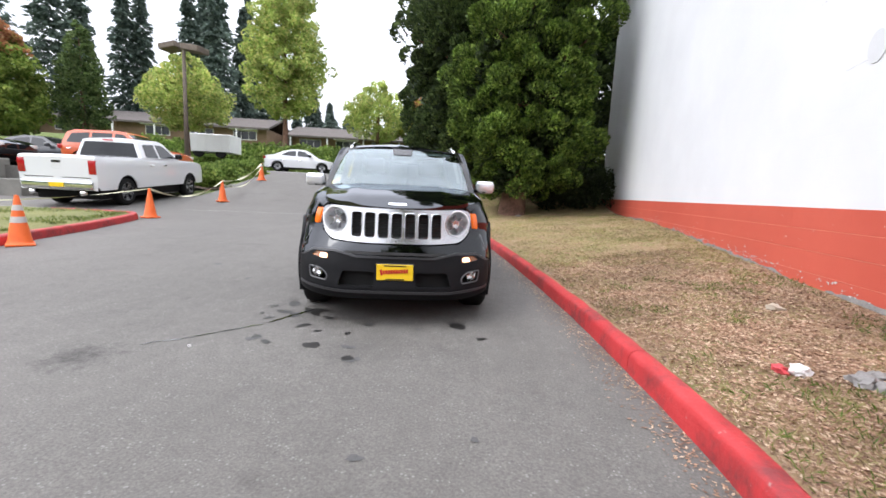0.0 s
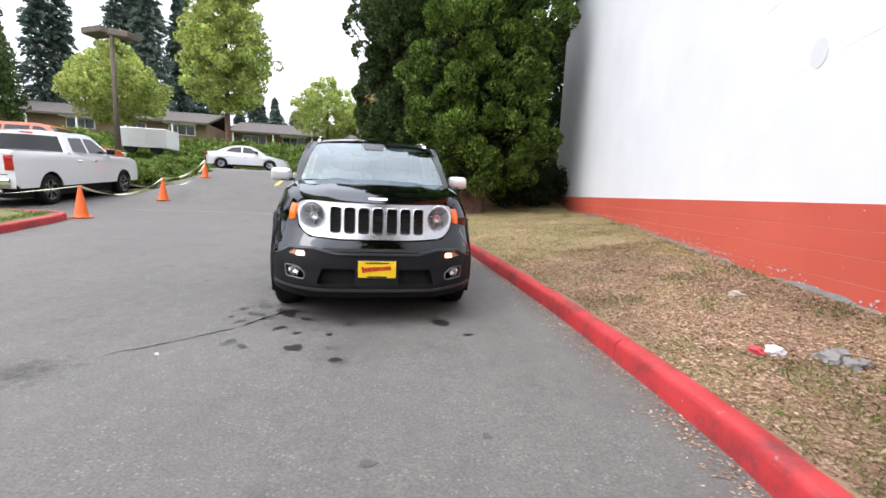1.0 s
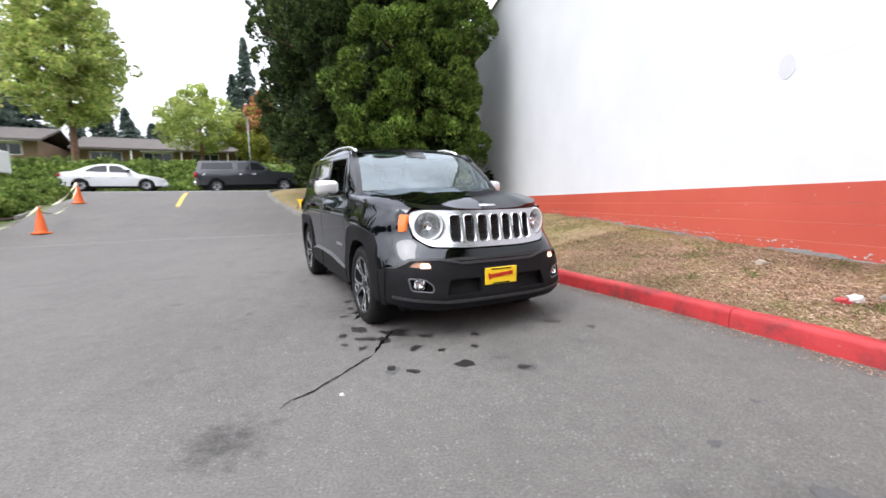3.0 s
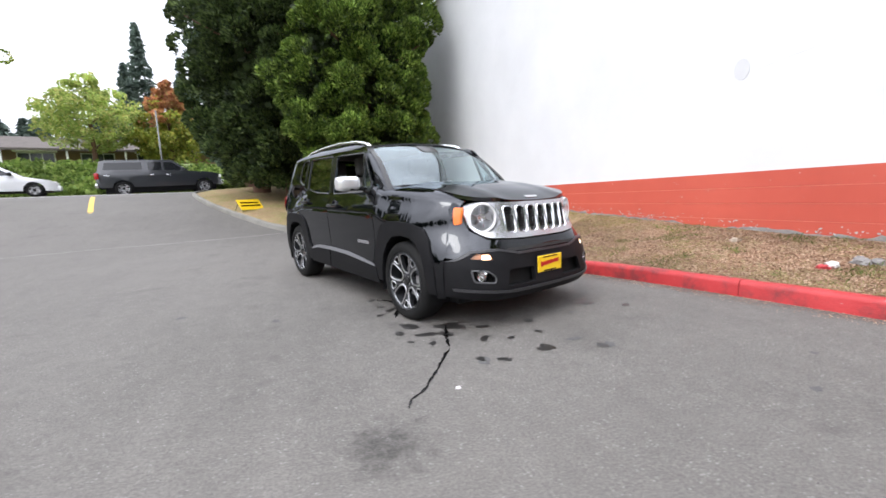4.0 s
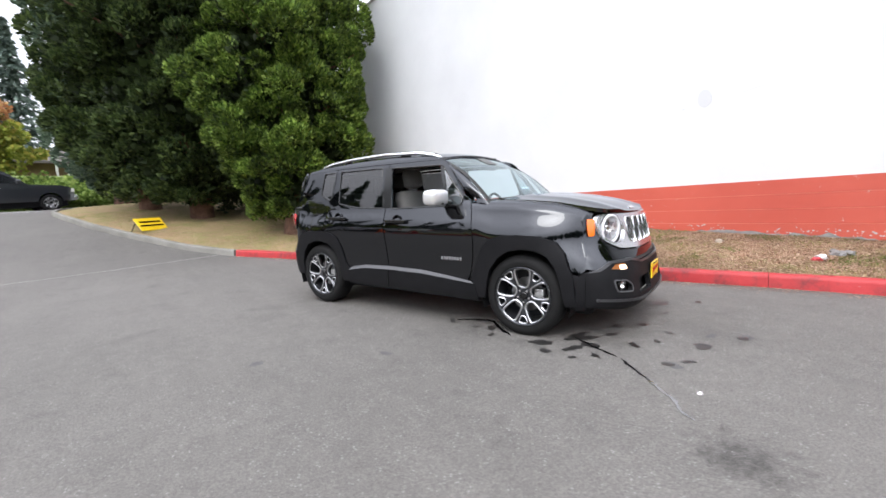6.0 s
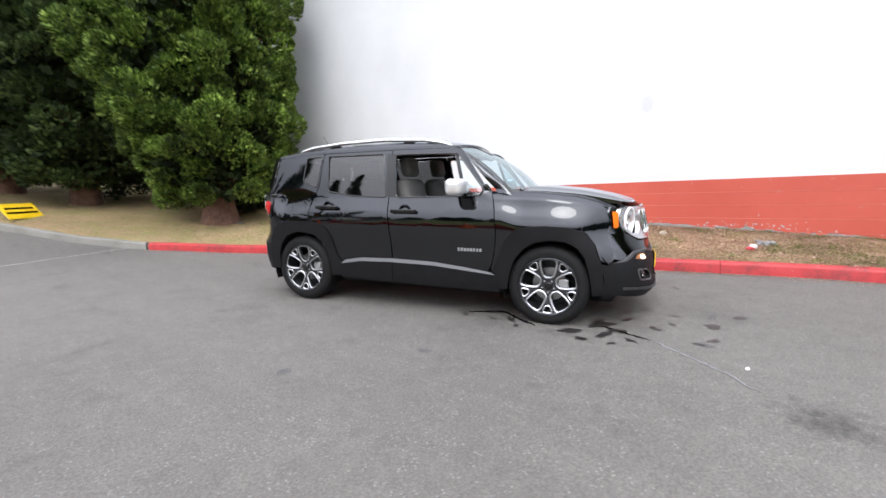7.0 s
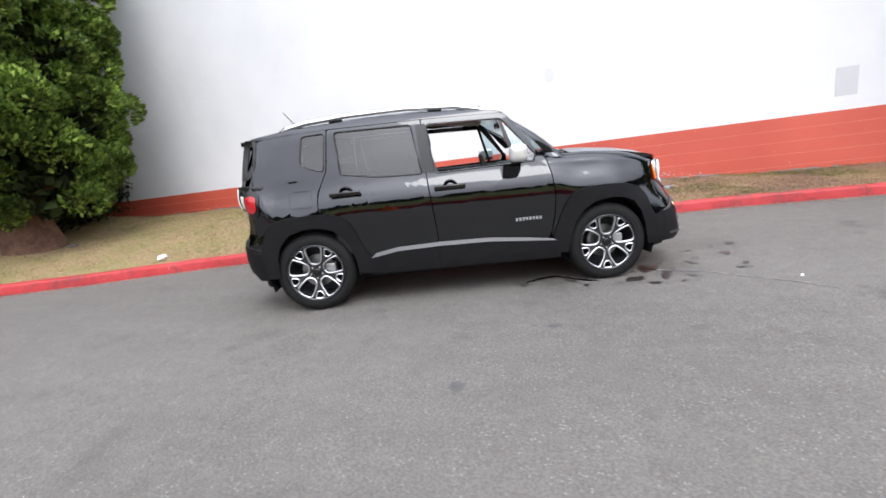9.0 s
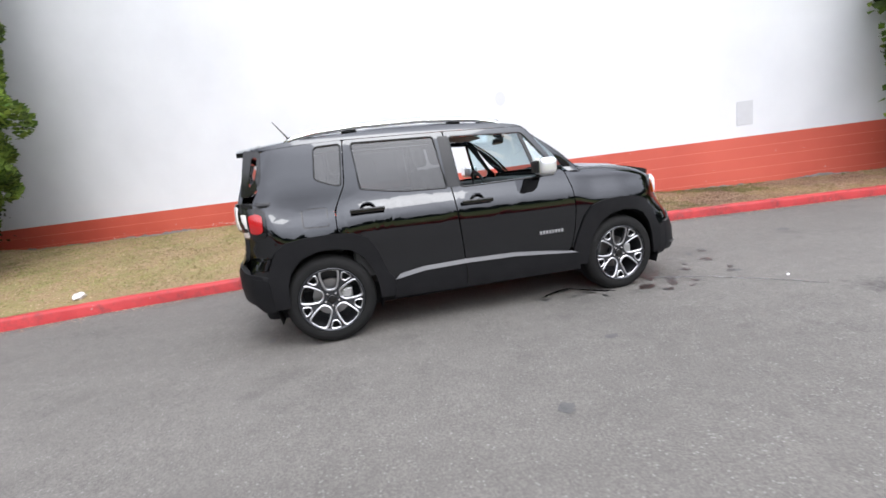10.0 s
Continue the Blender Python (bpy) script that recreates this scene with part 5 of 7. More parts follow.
    fuel = fillet([(-1.415, 0.912), (-1.225, 0.905), (-1.225, 1.048), (-1.415, 1.052)], 0.02)
    part("fuel_flap", ring_strip(fuel, 0.008, lambda a, b: (a, -(side_y(a, b) + 0.0008), b), (0, 1, 0), -0.001), GLOSS_BLACK, quarter[-1])
    fender = [(0.775, 1.145), (0.81, 1.0), (0.832, 0.79), (0.818, 0.62), (0.785, 0.47), (0.80, 0.43), (0.85, 0.50), (0.92, 0.70), (0.996, 0.824), (1.199, 0.857), (1.418, 0.851), (1.569, 0.803), (1.639, 0.713), (1.685, 0.580), (1.74, 0.560),
              (1.775, 0.585), (1.778, 0.60), (1.775, 1.02), (1.74, 1.058), (1.5, 1.106), (1.18, 1.138), (0.86, 1.147)]
    fen = side("front_fender", fender, BLACK, da=0.04, db=0.014, label="glossy black front fender")
    marker = fillet([(1.750, 0.972), (1.795, 0.968), (1.805, 0.842), (1.770, 0.838)], 0.010)
    side("side_marker", marker, AMBER, 0.018, 0.02, "amber side marker lamp", parent=fen, da=0.02, db=0.03)
    cant = [(0.44, 1.512), (0.42, 1.538), (-0.25, 1.545), (-1.05, 1.538), (-1.35, 1.525), (-1.64, 1.50), (-1.70, 1.515), (-1.35, 1.562), (-0.75, 1.598), (-0.27, 1.602), (0.17, 1.585), (0.34, 1.566), (0.42, 1.545)]
    side("cant_rail", cant, BLACK, 0.0, 0.01, db=0.02)

    # arch flares and sill cladding in dark plastic
    ff_out = [(0.79, 0.30), (0.80, 0.46), (0.842, 0.576), (0.907, 0.725), (0.98, 0.815), (1.10, 0.852), (1.25, 0.860), (1.418, 0.852), (1.55, 0.812), (1.625, 0.73), (1.66, 0.62), (1.70, 0.54), (1.72, 0.30)]
    ff_in = [(1.66, 0.30), (1.625, 0.50), (1.585, 0.63), (1.515, 0.725), (1.42, 0.77), (1.29, 0.782), (1.15, 0.755), (1.05, 0.69), (0.965, 0.58), (0.925, 0.45), (0.90, 0.30)]
    ff_in = [(1.285 + (a - 1.285) * 0.93, 0.345 + (b - 0.345) * (0.915 if b > 0.345 else 1)) for a, b in ff_in]
    side("arch_flare", ff_out + ff_in, PLASTIC, 0.016, 0.03, "dark grey plastic arch flare", da=0.06, db=0.04)
    rf_out = [(-0.77, 0.30), (-0.78, 0.44), (-0.838, 0.506), (-0.895, 0.68), (-0.96, 0.785), (-1.06, 0.835), (-1.213, 0.850), (-1.42, 0.846), (-1.55, 0.825), (-1.63, 0.770), (-1.685, 0.66), (-1.705, 0.56), (-1.69, 0.33)]
    rf_in = [(-1.60, 0.33), (-1.60, 0.50), (-1.56, 0.62), (-1.47, 0.715), (-1.34, 0.76), (-1.21, 0.762), (-1.09, 0.735), (-0.985, 0.655), (-0.925, 0.54), (-0.90, 0.42), (-0.89, 0.30)]
    rf_in = [(-1.25 + (a + 1.25) * 0.95, 0.345 + (b - 0.345) * (0.94 if b > 0.345 else 1)) for a, b in rf_in]
    side("arch_flare", rf_out + rf_in, PLASTIC, 0.016, 0.03, "dark grey plastic arch flare", da=0.06, db=0.04)
    sill = [(-0.80, 0.285), (0.86, 0.262), (0.83, 0.42), (0.55, 0.443), (0.239, 0.470), (-0.199, 0.478), (-0.547, 0.470), (-0.78, 0.43)]
    side("sill_cladding", sill, PLASTIC, 0.022, 0.03, "dark grey plastic sill cladding")
    # chamfered ledge; its paler grey adds the caught skylight to the colour
    ledge = [(-0.79, 0.432), (-0.547, 0.470), (-0.199, 0.478), (0.239, 0.470), (0.55, 0.443), (0.82, 0.420), (0.79, 0.436), (0.55, 0.468), (0.239, 0.500), (-0.199, 0.510), (-0.547, 0.504), (-0.74, 0.468)]
    for sg in (-1, 1):
        def pr(a, b, sg=sg):
            low = np.interp(a, [-0.79, -0.547, -0.199, 0.239, 0.55, 0.82], [0.432, 0.470, 0.478, 0.470, 0.443, 0.420])
            return (a, sg * (side_y(a, b) + 0.026 - 0.85 * (b - low)), b)
        part("sill_trim", panel_bm(ledge, pr, (0, -sg, 0), 0.01, 0.08, 0.02), SILL_TRIM, jeep, "sill ledge in a paler grey for the sky it catches", True)
        part("door_seam", box_bm(-0.2, sg * 0.897 - 0.004, 0.30, -0.194, sg * 0.897 + 0.004, 0.475), GLOSS_BLACK, jeep)

    side("bumper_corner", [(1.70, 0.27), (1.785, 0.28), (1.785, 0.575), (1.74, 0.548), (1.695, 0.555), (1.72, 0.42)], PLASTIC, 0.008, 0.03, da=0.04)
    # hood, cowl, roof
    hood = fillet([(1.968, -0.28), (1.993, 0.0), (1.968, 0.28), (1.89, 0.48), (1.77, 0.622), (1.02, 0.705), (1.045, 0.40), (1.06, 0.0), (1.045, -0.40), (1.02, -0.705), (1.77, -0.622), (1.89, -0.48)], [0.1, 0, 0.1, 0.12, 0.1, 0.05, 0.1, 0, 0.1, 0.05, 0.1, 0.12])
    hd = part("hood", panel_bm(hood, lambda a, b: (a, b, hood_z(a, b)), (0, 0, -1), 0.03, 0.06, 0.06), BLACK, jeep, "glossy black hood", True)
    part("hood_emblem", move_bm(panel_bm(fillet([(-0.075, -0.016), (0.075, -0.016), (0.075, 0.016), (-0.075, 0.016)], 0.015), lambda a, b: (b, a, 0), (0, 0, -1), 0.01, 0.03, 0.02), Matrix.Translation((1.93, 0, hood_z(1.93, 0) + 0.006)) @ Matrix.Rotation(radians(28), 4, "Y")), CHROME, hd, "bright emblem shape", True)
    part("cowl", panel_bm([(1.03, -0.72), (1.07, 0), (1.03, 0.72), (0.80, 0.76), (0.85, 0), (0.80, -0.76)], lambda a, b: (a, b, 1.118 + 0.02 * (1 - (b / 0.75) ** 2) - 0.05 * (a - 0.9)), (0, 0, -1), 0.02, 0.1, 0.1), PLASTIC, jeep, smooth=True)
    # the flat tops of the fenders beside the hood
    for sg in (-1, 1):
        top = [(0.80, 0.66), (1.5, 0.66), (1.5, 0.70), (0.80, 0.715)]
        part("fender_top", panel_bm(top, lambda a, b, sg=sg: (a, sg * b, hood_edge(a) - 0.010 + 0.02 * (0.715 - b)), (0, 0, -1), 0.01, 0.06, 0.03), BLACK, jeep, smooth=True)
    def roof_z(x, y):
        return roof_mid(x) - 0.050 * (abs(y) / 0.62) ** 2 - 0.9 * max(0, abs(y) - 0.60) ** 2 * 4
    roof = fillet([(0.36, -0.60), (0.40, 0), (0.36, 0.60), (0.10, 0.67), (-1.25, 0.675), (-1.72, 0.64), (-1.72, -0.64), (-1.25, -0.675), (0.10, -0.67)], [0.05, 0, 0.05, 0.1, 0.1, 0.02, 0.02, 0.1, 0.1])
    part("roof", panel_bm(roof, lambda a, b: (a, b, roof_z(a, b)), (0, 0, -1), 0.03, 0.1, 0.07), BLACK, jeep, "glossy black roof", True)
    part("headlining", panel_bm([(0.33, -0.60), (0.33, 0.60), (-1.6, 0.58), (-1.6, -0.58)], lambda a, b: (a, b, roof_z(a, b) - 0.05), (0, 0, -1), 0, 0.2, 0.2), HEADLINER, jeep, smooth=True)
    part("rear_spoiler", panel_bm(fillet([(-1.70, -0.64), (-1.70, 0.64), (-1.83, 0.60), (-1.87, 0.0), (-1.83, -0.60)], 0.04), lambda a, b: (a, b, roof_z(a, b) - 0.02 * (abs(b) / 0.6) ** 2 + 0.012), (0, 0, -1), 0.035, 0.05, 0.1), BLACK, jeep, smooth=True)
    for sg in (-1, 1):
        # upright fin beside the rear window
        fin = fillet([(-1.645, 1.50), (-1.66, 1.30), (-1.70, 1.215), (-1.76, 1.18), (-1.825, 1.18), (-1.765, 1.515)], [0.02, 0.05, 0.05, 0.05, 0.01, 0.01])
        hole = fillet([(-1.672, 1.455), (-1.680, 1.36), (-1.715, 1.275), (-1.755, 1.245), (-1.740, 1.32), (-1.710, 1.455)], [0.012, 0.04, 0.04, 0.01, 0.04, 0.012])
        part("window_fin", panel_bm(fin, lambda a, b, sg=sg: (a, sg * (side_y(max(a, -1.68), b) + 0.004 + 0.6 * min(0.0, a + 1.68)), b), (0, -sg, 0), 0.02, 0.06, 0.06, [hole]), GLOSS_BLACK, jeep, smooth=True)

    # windscreen and pillars
    def screen(u, v):
        """u across -1..1, v up 0..1"""
        x = (1.035 - 0.095 * u * u) + v * ((0.345 - 0.02 * u * u) - (1.035 - 0.095 * u * u)) + 0.03 * math.sin(math.pi * v)
        y = u * (0.785 + v * (0.655 - 0.785))
        z = 1.125 - 0.01 * u * u + v * (1.605 - 0.045 * u * u - 1.125 + 0.01 * u * u) + 0.035 * math.sin(math.pi * v)
        return (x, y, z)
    ws = part("windscreen", panel_bm([(-1, 0), (1, 0), (1, 1), (-1, 1)], screen, (0, 0, -1), 0, 0.125, 0.1), SCREEN_GLASS, jeep, "clear windscreen", True)
    dot = lambda q: tuple(np.array(q) + (0.003, 0, 0.004))
    part("screen_band", panel_bm([(-1, 0.93), (1, 0.93), (1, 1), (-1, 1)], lambda u, v: dot(screen(u, v)), (0, 0, -1), 0, 0.125, 0.05), GLOSS_BLACK, ws, smooth=True)
    part("screen_band", panel_bm([(-1, 0.0), (1, 0.0), (1, 0.06), (-1, 0.06)], lambda u, v: dot(screen(u, v)), (0, 0, -1), 0, 0.125, 0.05), GLOSS_BLACK, ws, smooth=True)
    for sg in (-1, 1):
        part("screen_band", panel_bm([(sg * 0.93, 0.0), (sg * 1.0, 0.0), (sg * 1.0, 1.0), (sg * 0.93, 1.0)], lambda u, v: dot(screen(u, v)), (0, 0, -1), 0, 0.04, 0.1), GLOSS_BLACK, ws, smooth=True)
    part("sensor_patch", panel_bm(fillet([(-0.15, 0.72), (0.15, 0.72), (0.18, 0.95), (-0.18, 0.95)], 0.05), lambda u, v: dot(screen(u, v)), (0, 0, -1), 0, 0.1, 0.1), GLOSS_BLACK, ws, smooth=True)
    for sg in (-1, 1):
        def pillar(u, v, sg=sg):
            a = np.array(screen(sg * 1.0, v))
            b0, b1 = (0.80, 1.150), (0.46, 1.525)
            bx, bz = b0[0] + v * (b1[0] - b0[0]), b0[1] + v * (b1[1] - b0[1])
            b = np.array([bx, sg * (side_y(bx, bz) + 0.002), bz])
            p = a + (b - a) * u + np.array([0.3, sg * 0.6, 0.5]) * 0.018 * math.sin(math.pi * u)
            return tuple(p)
        part("front_pillar", panel_bm([(0, -0.02), (1, -0.06), (1, 1.02), (0, 1.02)], pillar, (0, -sg, 0), 0.0, 0.2, 0.1), BLACK, jeep, smooth=True)
        bm = tube_bm([(0.97, sg * 0.02 if sg < 0 else 0.10, 1.165), (0.985, sg * 0.32, 1.158), (0.99, sg * 0.66 if sg < 0 else 0.60, 1.150)], [0.006, 0.010, 0.012], 6)
        part("wiper", bm, GLOSS_BLACK, jeep)

    # front: silver grille plate with seven slots and round lamps
    slots = [fillet([(0.1087 * k - 0.036, 0.772), (0.1087 * k + 0.036, 0.772), (0.1087 * k + 0.036, 0.962), (0.1087 * k - 0.036, 0.962)], 0.02) for k in range(-3, 4)]
    plate_out = fillet([(-0.635, 0.905), (-0.625, 0.985), (-0.55, 1.005), (-0.30, 0.998), (0.30, 0.998), (0.55, 1.005), (0.625, 0.985), (0.635, 0.905), (0.615, 0.80), (0.53, 0.735), (0.28, 0.722), (-0.28, 0.722), (-0.53, 0.735), (-0.615, 0.80)],
                       [0.03, 0.04, 0.03, 0.1, 0.1, 0.03, 0.04, 0.03, 0.06, 0.1, 0.1, 0.1, 0.1, 0.06])
    lamps = [circle(-0.505, 0.884, 0.108, 36), circle(0.505, 0.884, 0.108, 36)]
    grille = front("grille", plate_out, SILVER, 0.012, 0.03, "satin silver grille plate with seven slots", slots + lamps)
    front("grille_shadow", fillet([(-0.42, 0.75), (0.42, 0.75), (0.42, 0.98), (-0.42, 0.98)], 0.02), DARK_TRIM, -0.045, 0, parent=grille)
    for s in slots:
        part("slot_rim", ring_strip(s, -0.009, lambda a, b: (front_x(a, b) + 0.012, a, b), (-1, 0, 0), 0.012), CHROME, grille, "chrome slot rim", True)
    mesh_bm = bmesh.new()
    for s in slots:
        cx = np.mean([p[0] for p in s])
        for q in range(9):
            zc = 0.785 + 0.021 * q
            x0 = front_x(cx, zc) - 0.025
            box_bm(x0, cx - 0.034, zc - 0.003, x0 + 0.006, cx + 0.034, zc + 0.003, bm=mesh_bm)
    tagged(part("grille_mesh", mesh_bm, GLOSS_BLACK, grille), kind="stuff")
    for sy in (-0.505, 0.505):
        x0 = front_x(sy, 0.884) - 0.026
        at = Matrix.Translation((x0, sy, 0.884)) @ Matrix.Rotation(radians(90), 4, "Z") @ Matrix.Rotation(math.copysign(radians(19), sy), 4, "Z")
        # the lathe's axis points out of the nose along -y of this frame
        lamp = new("headlight")
        lamp.parent = jeep
        lamp.matrix_basis = at
        tagged(lamp, "round clear headlight in a pale ring")
        part("ring", lathe_bm([(0.118, -0.010), (0.116, -0.022), (0.106, -0.024), (0.098, -0.012), (0.096, 0.03)], 40), LAMP_RING, lamp, smooth=True)
        part("reflector", lathe_bm([(0.096, -0.004), (0.090, 0.02), (0.07, 0.05), (0.04, 0.07), (0.0, 0.075)], 40), REFLECTOR, lamp, smooth=True)
        part("projector", lathe_bm([(0.034, 0.05), (0.036, 0.012), (0.031, 0.006), (0.026, 0.014), (0.0, 0.02)], 28), CHROME, lamp, smooth=True)
        for k in range(6):
            bm = box_bm(-0.09 + 0.012, -0.002, -0.003, -0.03, 0.05, 0.003)
            part("reflector_rib", move_bm(bm, Matrix.Rotation(radians(60 * k + 20), 4, "Y")), SILVER, lamp)
        part("cover", lathe_bm([(0.1, -0.012), (0.085, -0.024), (0.05, -0.034), (0.0, -0.038)], 40), LENS, lamp, smooth=True)

    # bumper: painted upper band, dark lower part
    band = [(-0.815, 0.60), (-0.775, 0.590), (-0.657, 0.645), (-0.490, 0.652), (-0.320, 0.625), (0.320, 0.625), (0.490, 0.652), (0.657, 0.645), (0.775, 0.590), (0.815, 0.60), (0.714, 0.86), (0.705, 0.96), (0.674, 1.01), (0.651, 0.99), (0.643, 0.90), (0.622, 0.79), (0.530, 0.722), (0.280, 0.708),
            (-0.280, 0.708), (-0.530, 0.722), (-0.622, 0.79), (-0.643, 0.90), (-0.651, 0.99), (-0.674, 1.01), (-0.705, 0.96), (-0.714, 0.86)]
    front("front_bumper", band, BLACK, 0.0, 0.02, "glossy black bumper band")
    lower = [(-0.823, 0.30), (-0.550, 0.262), (0.550, 0.262), (0.823, 0.30), (0.825, 0.572), (0.773, 0.580), (0.682, 0.635), (0.490, 0.642), (0.320, 0.605), (-0.320, 0.605), (-0.490, 0.642), (-0.682, 0.635), (-0.773, 0.580), (-0.825, 0.572)]
    fog_h = [fillet([(sy * 0.715, 0.515), (sy * 0.60, 0.505), (sy * 0.54, 0.455), (sy * 0.55, 0.40), (sy * 0.70, 0.415)], 0.025) for sy in (-1, 1)]
    park_h = [fillet([(sy * 0.70, 0.592), (sy * 0.65, 0.628), (sy * 0.555, 0.625), (sy * 0.545, 0.575)], 0.012) for sy in (-1, 1)]
    intake = [fillet([(-0.46, 0.375), (-0.17, 0.375), (-0.17, 0.495), (-0.42, 0.495)], 0.02), fillet([(0.46, 0.375), (0.17, 0.375), (0.17, 0.495), (0.42, 0.495)], 0.02)]
    low = front("lower_bumper", lower, PLASTIC, 0.008, 0.04, "dark plastic lower bumper", fog_h + park_h + intake)
    front("bumper_trim", [(-0.820, 0.570), (-0.773, 0.578), (-0.682, 0.633), (-0.490, 0.640), (-0.320, 0.603), (0.320, 0.603), (0.490, 0.640), (0.682, 0.633), (0.773, 0.578), (0.820, 0.570), (0.773, 0.595), (0.682, 0.650), (0.490, 0.657), (0.320, 0.620), (-0.320, 0.620), (-0.490, 0.657), (-0.682, 0.650), (-0.773, 0.595)], FRONT_TRIM, 0.016, 0.012, "grey edge of the lower bumper")
    front("intake_shadow", [(-0.72, 0.36), (0.72, 0.36), (0.74, 0.54), (-0.74, 0.54)], RUBBER, -0.06, 0, parent=low)
    front("chin_lip", fillet([(-0.800, 0.352), (-0.450, 0.322), (0.450, 0.322), (0.800, 0.352), (0.800, 0.372), (0.450, 0.343), (-0.450, 0.343), (-0.800, 0.372)], 0.004), FRONT_TRIM, 0.020, 0.02, "grey chin lip")
    front("upper_slot", fillet([(-0.46, 0.628), (-0.40, 0.652), (0.40, 0.652), (0.46, 0.628)], 0.006), DARK_TRIM, 0.003, 0.0, "dark slot above the bumper", db=0.02)
    for i, sy in enumerate((-1, 1)):
        part("fog_bezel", ring_strip(fog_h[i], 0.012, lambda a, b: (front_x(a, b) + 0.010, a, b), (-1, 0, 0), 0.008), SILL_TRIM, low, smooth=True)
        pk = front("parking_lamp", park_h[i], SMOKED_AMBER, -0.004, 0.01, "lit amber and clear parking lamp")
        inner = fillet([(sy * 0.625, 0.580), (sy * 0.615, 0.616), (sy * 0.560, 0.616), (sy * 0.553, 0.582)], 0.012)
        front("bulb_window", inner, LAMP_ON, 0.002, 0.004, parent=pk)
        lamp = new("fog_lamp")
        lamp.parent = jeep
        lamp.matrix_basis = Matrix.Translation((front_x(sy * 0.635, 0.465) - 0.012, sy * 0.635, 0.465)) @ Matrix.Rotation(radians(90 + sy * 14), 4, "Z")
        part("ring", lathe_bm([(0.050, 0.03), (0.050, -0.008), (0.042, -0.012), (0.040, 0.01)], 28), GLOSS_BLACK, lamp, smooth=True)
        part("reflector", lathe_bm([(0.041, 0.0), (0.03, 0.02), (0.0, 0.03)], 28), CHROME, lamp, smooth=True)
        part("cover", lathe_bm([(0.041, -0.006), (0.02, -0.012), (0.0, -0.014)], 28), LENS, lamp, smooth=True)
    # dealer plate, words as plain bars
    px = 2.12
    pl = part("dealer_plate", box_bm(px, -0.146, 0.432, px + 0.012, 0.146, 0.562, 0.003, 1), PLATE_YELLOW, jeep, "yellow dealer plate with a red word shape")
    part("plate_frame", box_bm(px - 0.006, -0.152, 0.424, px + 0.004, 0.152, 0.570, 0.004, 1), GLOSS_BLACK, pl)
    rng = random.Random(5)
    for k in range(11):
        y0 = 0.108 - 0.0205 * k
        h = 0.048 if k == 0 else 0.026 + 0.006 * rng.random()
        part("word_bar", move_bm(box_bm(0, -0.0085, -h / 2, 0.003, 0.0085, h / 2), Matrix.Translation((px + 0.0125, -y0, 0.497 + 0.0016 * k)) @ Matrix.Rotation(radians(12), 4, "X")), PLATE_RED, pl)
    for z0, w0 in ((0.552, 0.09), (0.441, 0.075)):
        part("word_bar", box_bm(px + 0.012, -w0, z0 - 0.005, px + 0.0145, w0, z0 + 0.005), GLOSS_BLACK, pl)

    # mirrors
    for sg in (-1, 1):
        bm = box_bm(0.425, sg * 0.968 - 0.108, 1.118, 0.575, sg * 0.968 + 0.108, 1.258, 0.045, 4)
        for v in bm.verts:
            v.co.x -= 0.10 * abs(v.co.y - sg * 0.84) - 0.02
            v.co.z += 0.0
        mi = part("wing_mirror", bm, MIRROR_CAP, jeep, "bright silver wing mirror cap", True)
        part("mirror_base", move_bm(box_bm(-0.045, -0.09, -0.018, 0.045, 0.09, 0.018, 0.012, 2), Matrix.Translation((0.53, sg * 0.885, 1.142))), GLOSS_BLACK, mi, smooth=True)
        part("mirror_glass", box_bm(0.424, sg * 0.965 - 0.07, 1.14, 0.43, sg * 0.965 + 0.07, 1.236, 0.002, 1), CHROME, mi)

    # roof rails and aerial
    for sg in (-1, 1):
        xs = [-1.47, -1.40, -1.25, -0.9, -0.4, 0.05, 0.25, 0.33]
        zs = [-0.010, 0.012, 0.026, 0.032, 0.032, 0.026, 0.010, -0.010]
        pts = [(x, sg * 0.60, roof_z(x, 0.60) + h) for x, h in zip(xs, zs)]
        rail = part("roof_rail", tube_bm(pts, [0.018, 0.022, 0.022, 0.020, 0.020, 0.020, 0.020, 0.016], 10), CHROME, jeep, "bright silver roof rail", True)
        for x0 in (-1.38, -0.98, -0.12, 0.22):
            z0 = roof_z(x0, 0.60)
            part("rail_foot", box_bm(x0 - 0.06, sg * 0.60 - 0.014, z0 - 0.01, x0 + 0.06, sg * 0.60 + 0.014, z0 + 0.026, 0.01, 2), GLOSS_BLACK, rail)
    part("aerial", tube_bm([(-1.46, 0.0, roof_z(-1.46, 0) - 0.01), (-1.50, 0, roof_z(-1.46, 0) + 0.06), (-1.60, 0, roof_z(-1.46, 0) + 0.19)], [0.014, 0.006, 0.003], 8), GLOSS_BLACK, jeep, smooth=True)

    # back: tailgate, lamps, bumper
    def back_x(y, z):
        t = min(0.999, abs(y) / flank(z))
        return tail(z) + 0.40 * (1 - (1 - t ** tail_corner(z)) ** (1 / tail_corner(z)))
    tg = part("tailgate", panel_bm(fillet([(-0.62, 0.66), (0.62, 0.66), (0.64, 1.14), (0.56, 1.48), (-0.56, 1.48), (-0.64, 1.14)], 0.05), lambda a, b: (back_x(a, b), a, b), (1, 0, 0), 0.03, 0.1, 0.1, [fillet([(-0.52, 1.17), (0.52, 1.17), (0.47, 1.43), (-0.47, 1.43)], 0.04)]), BLACK, jeep, "black tailgate", True)
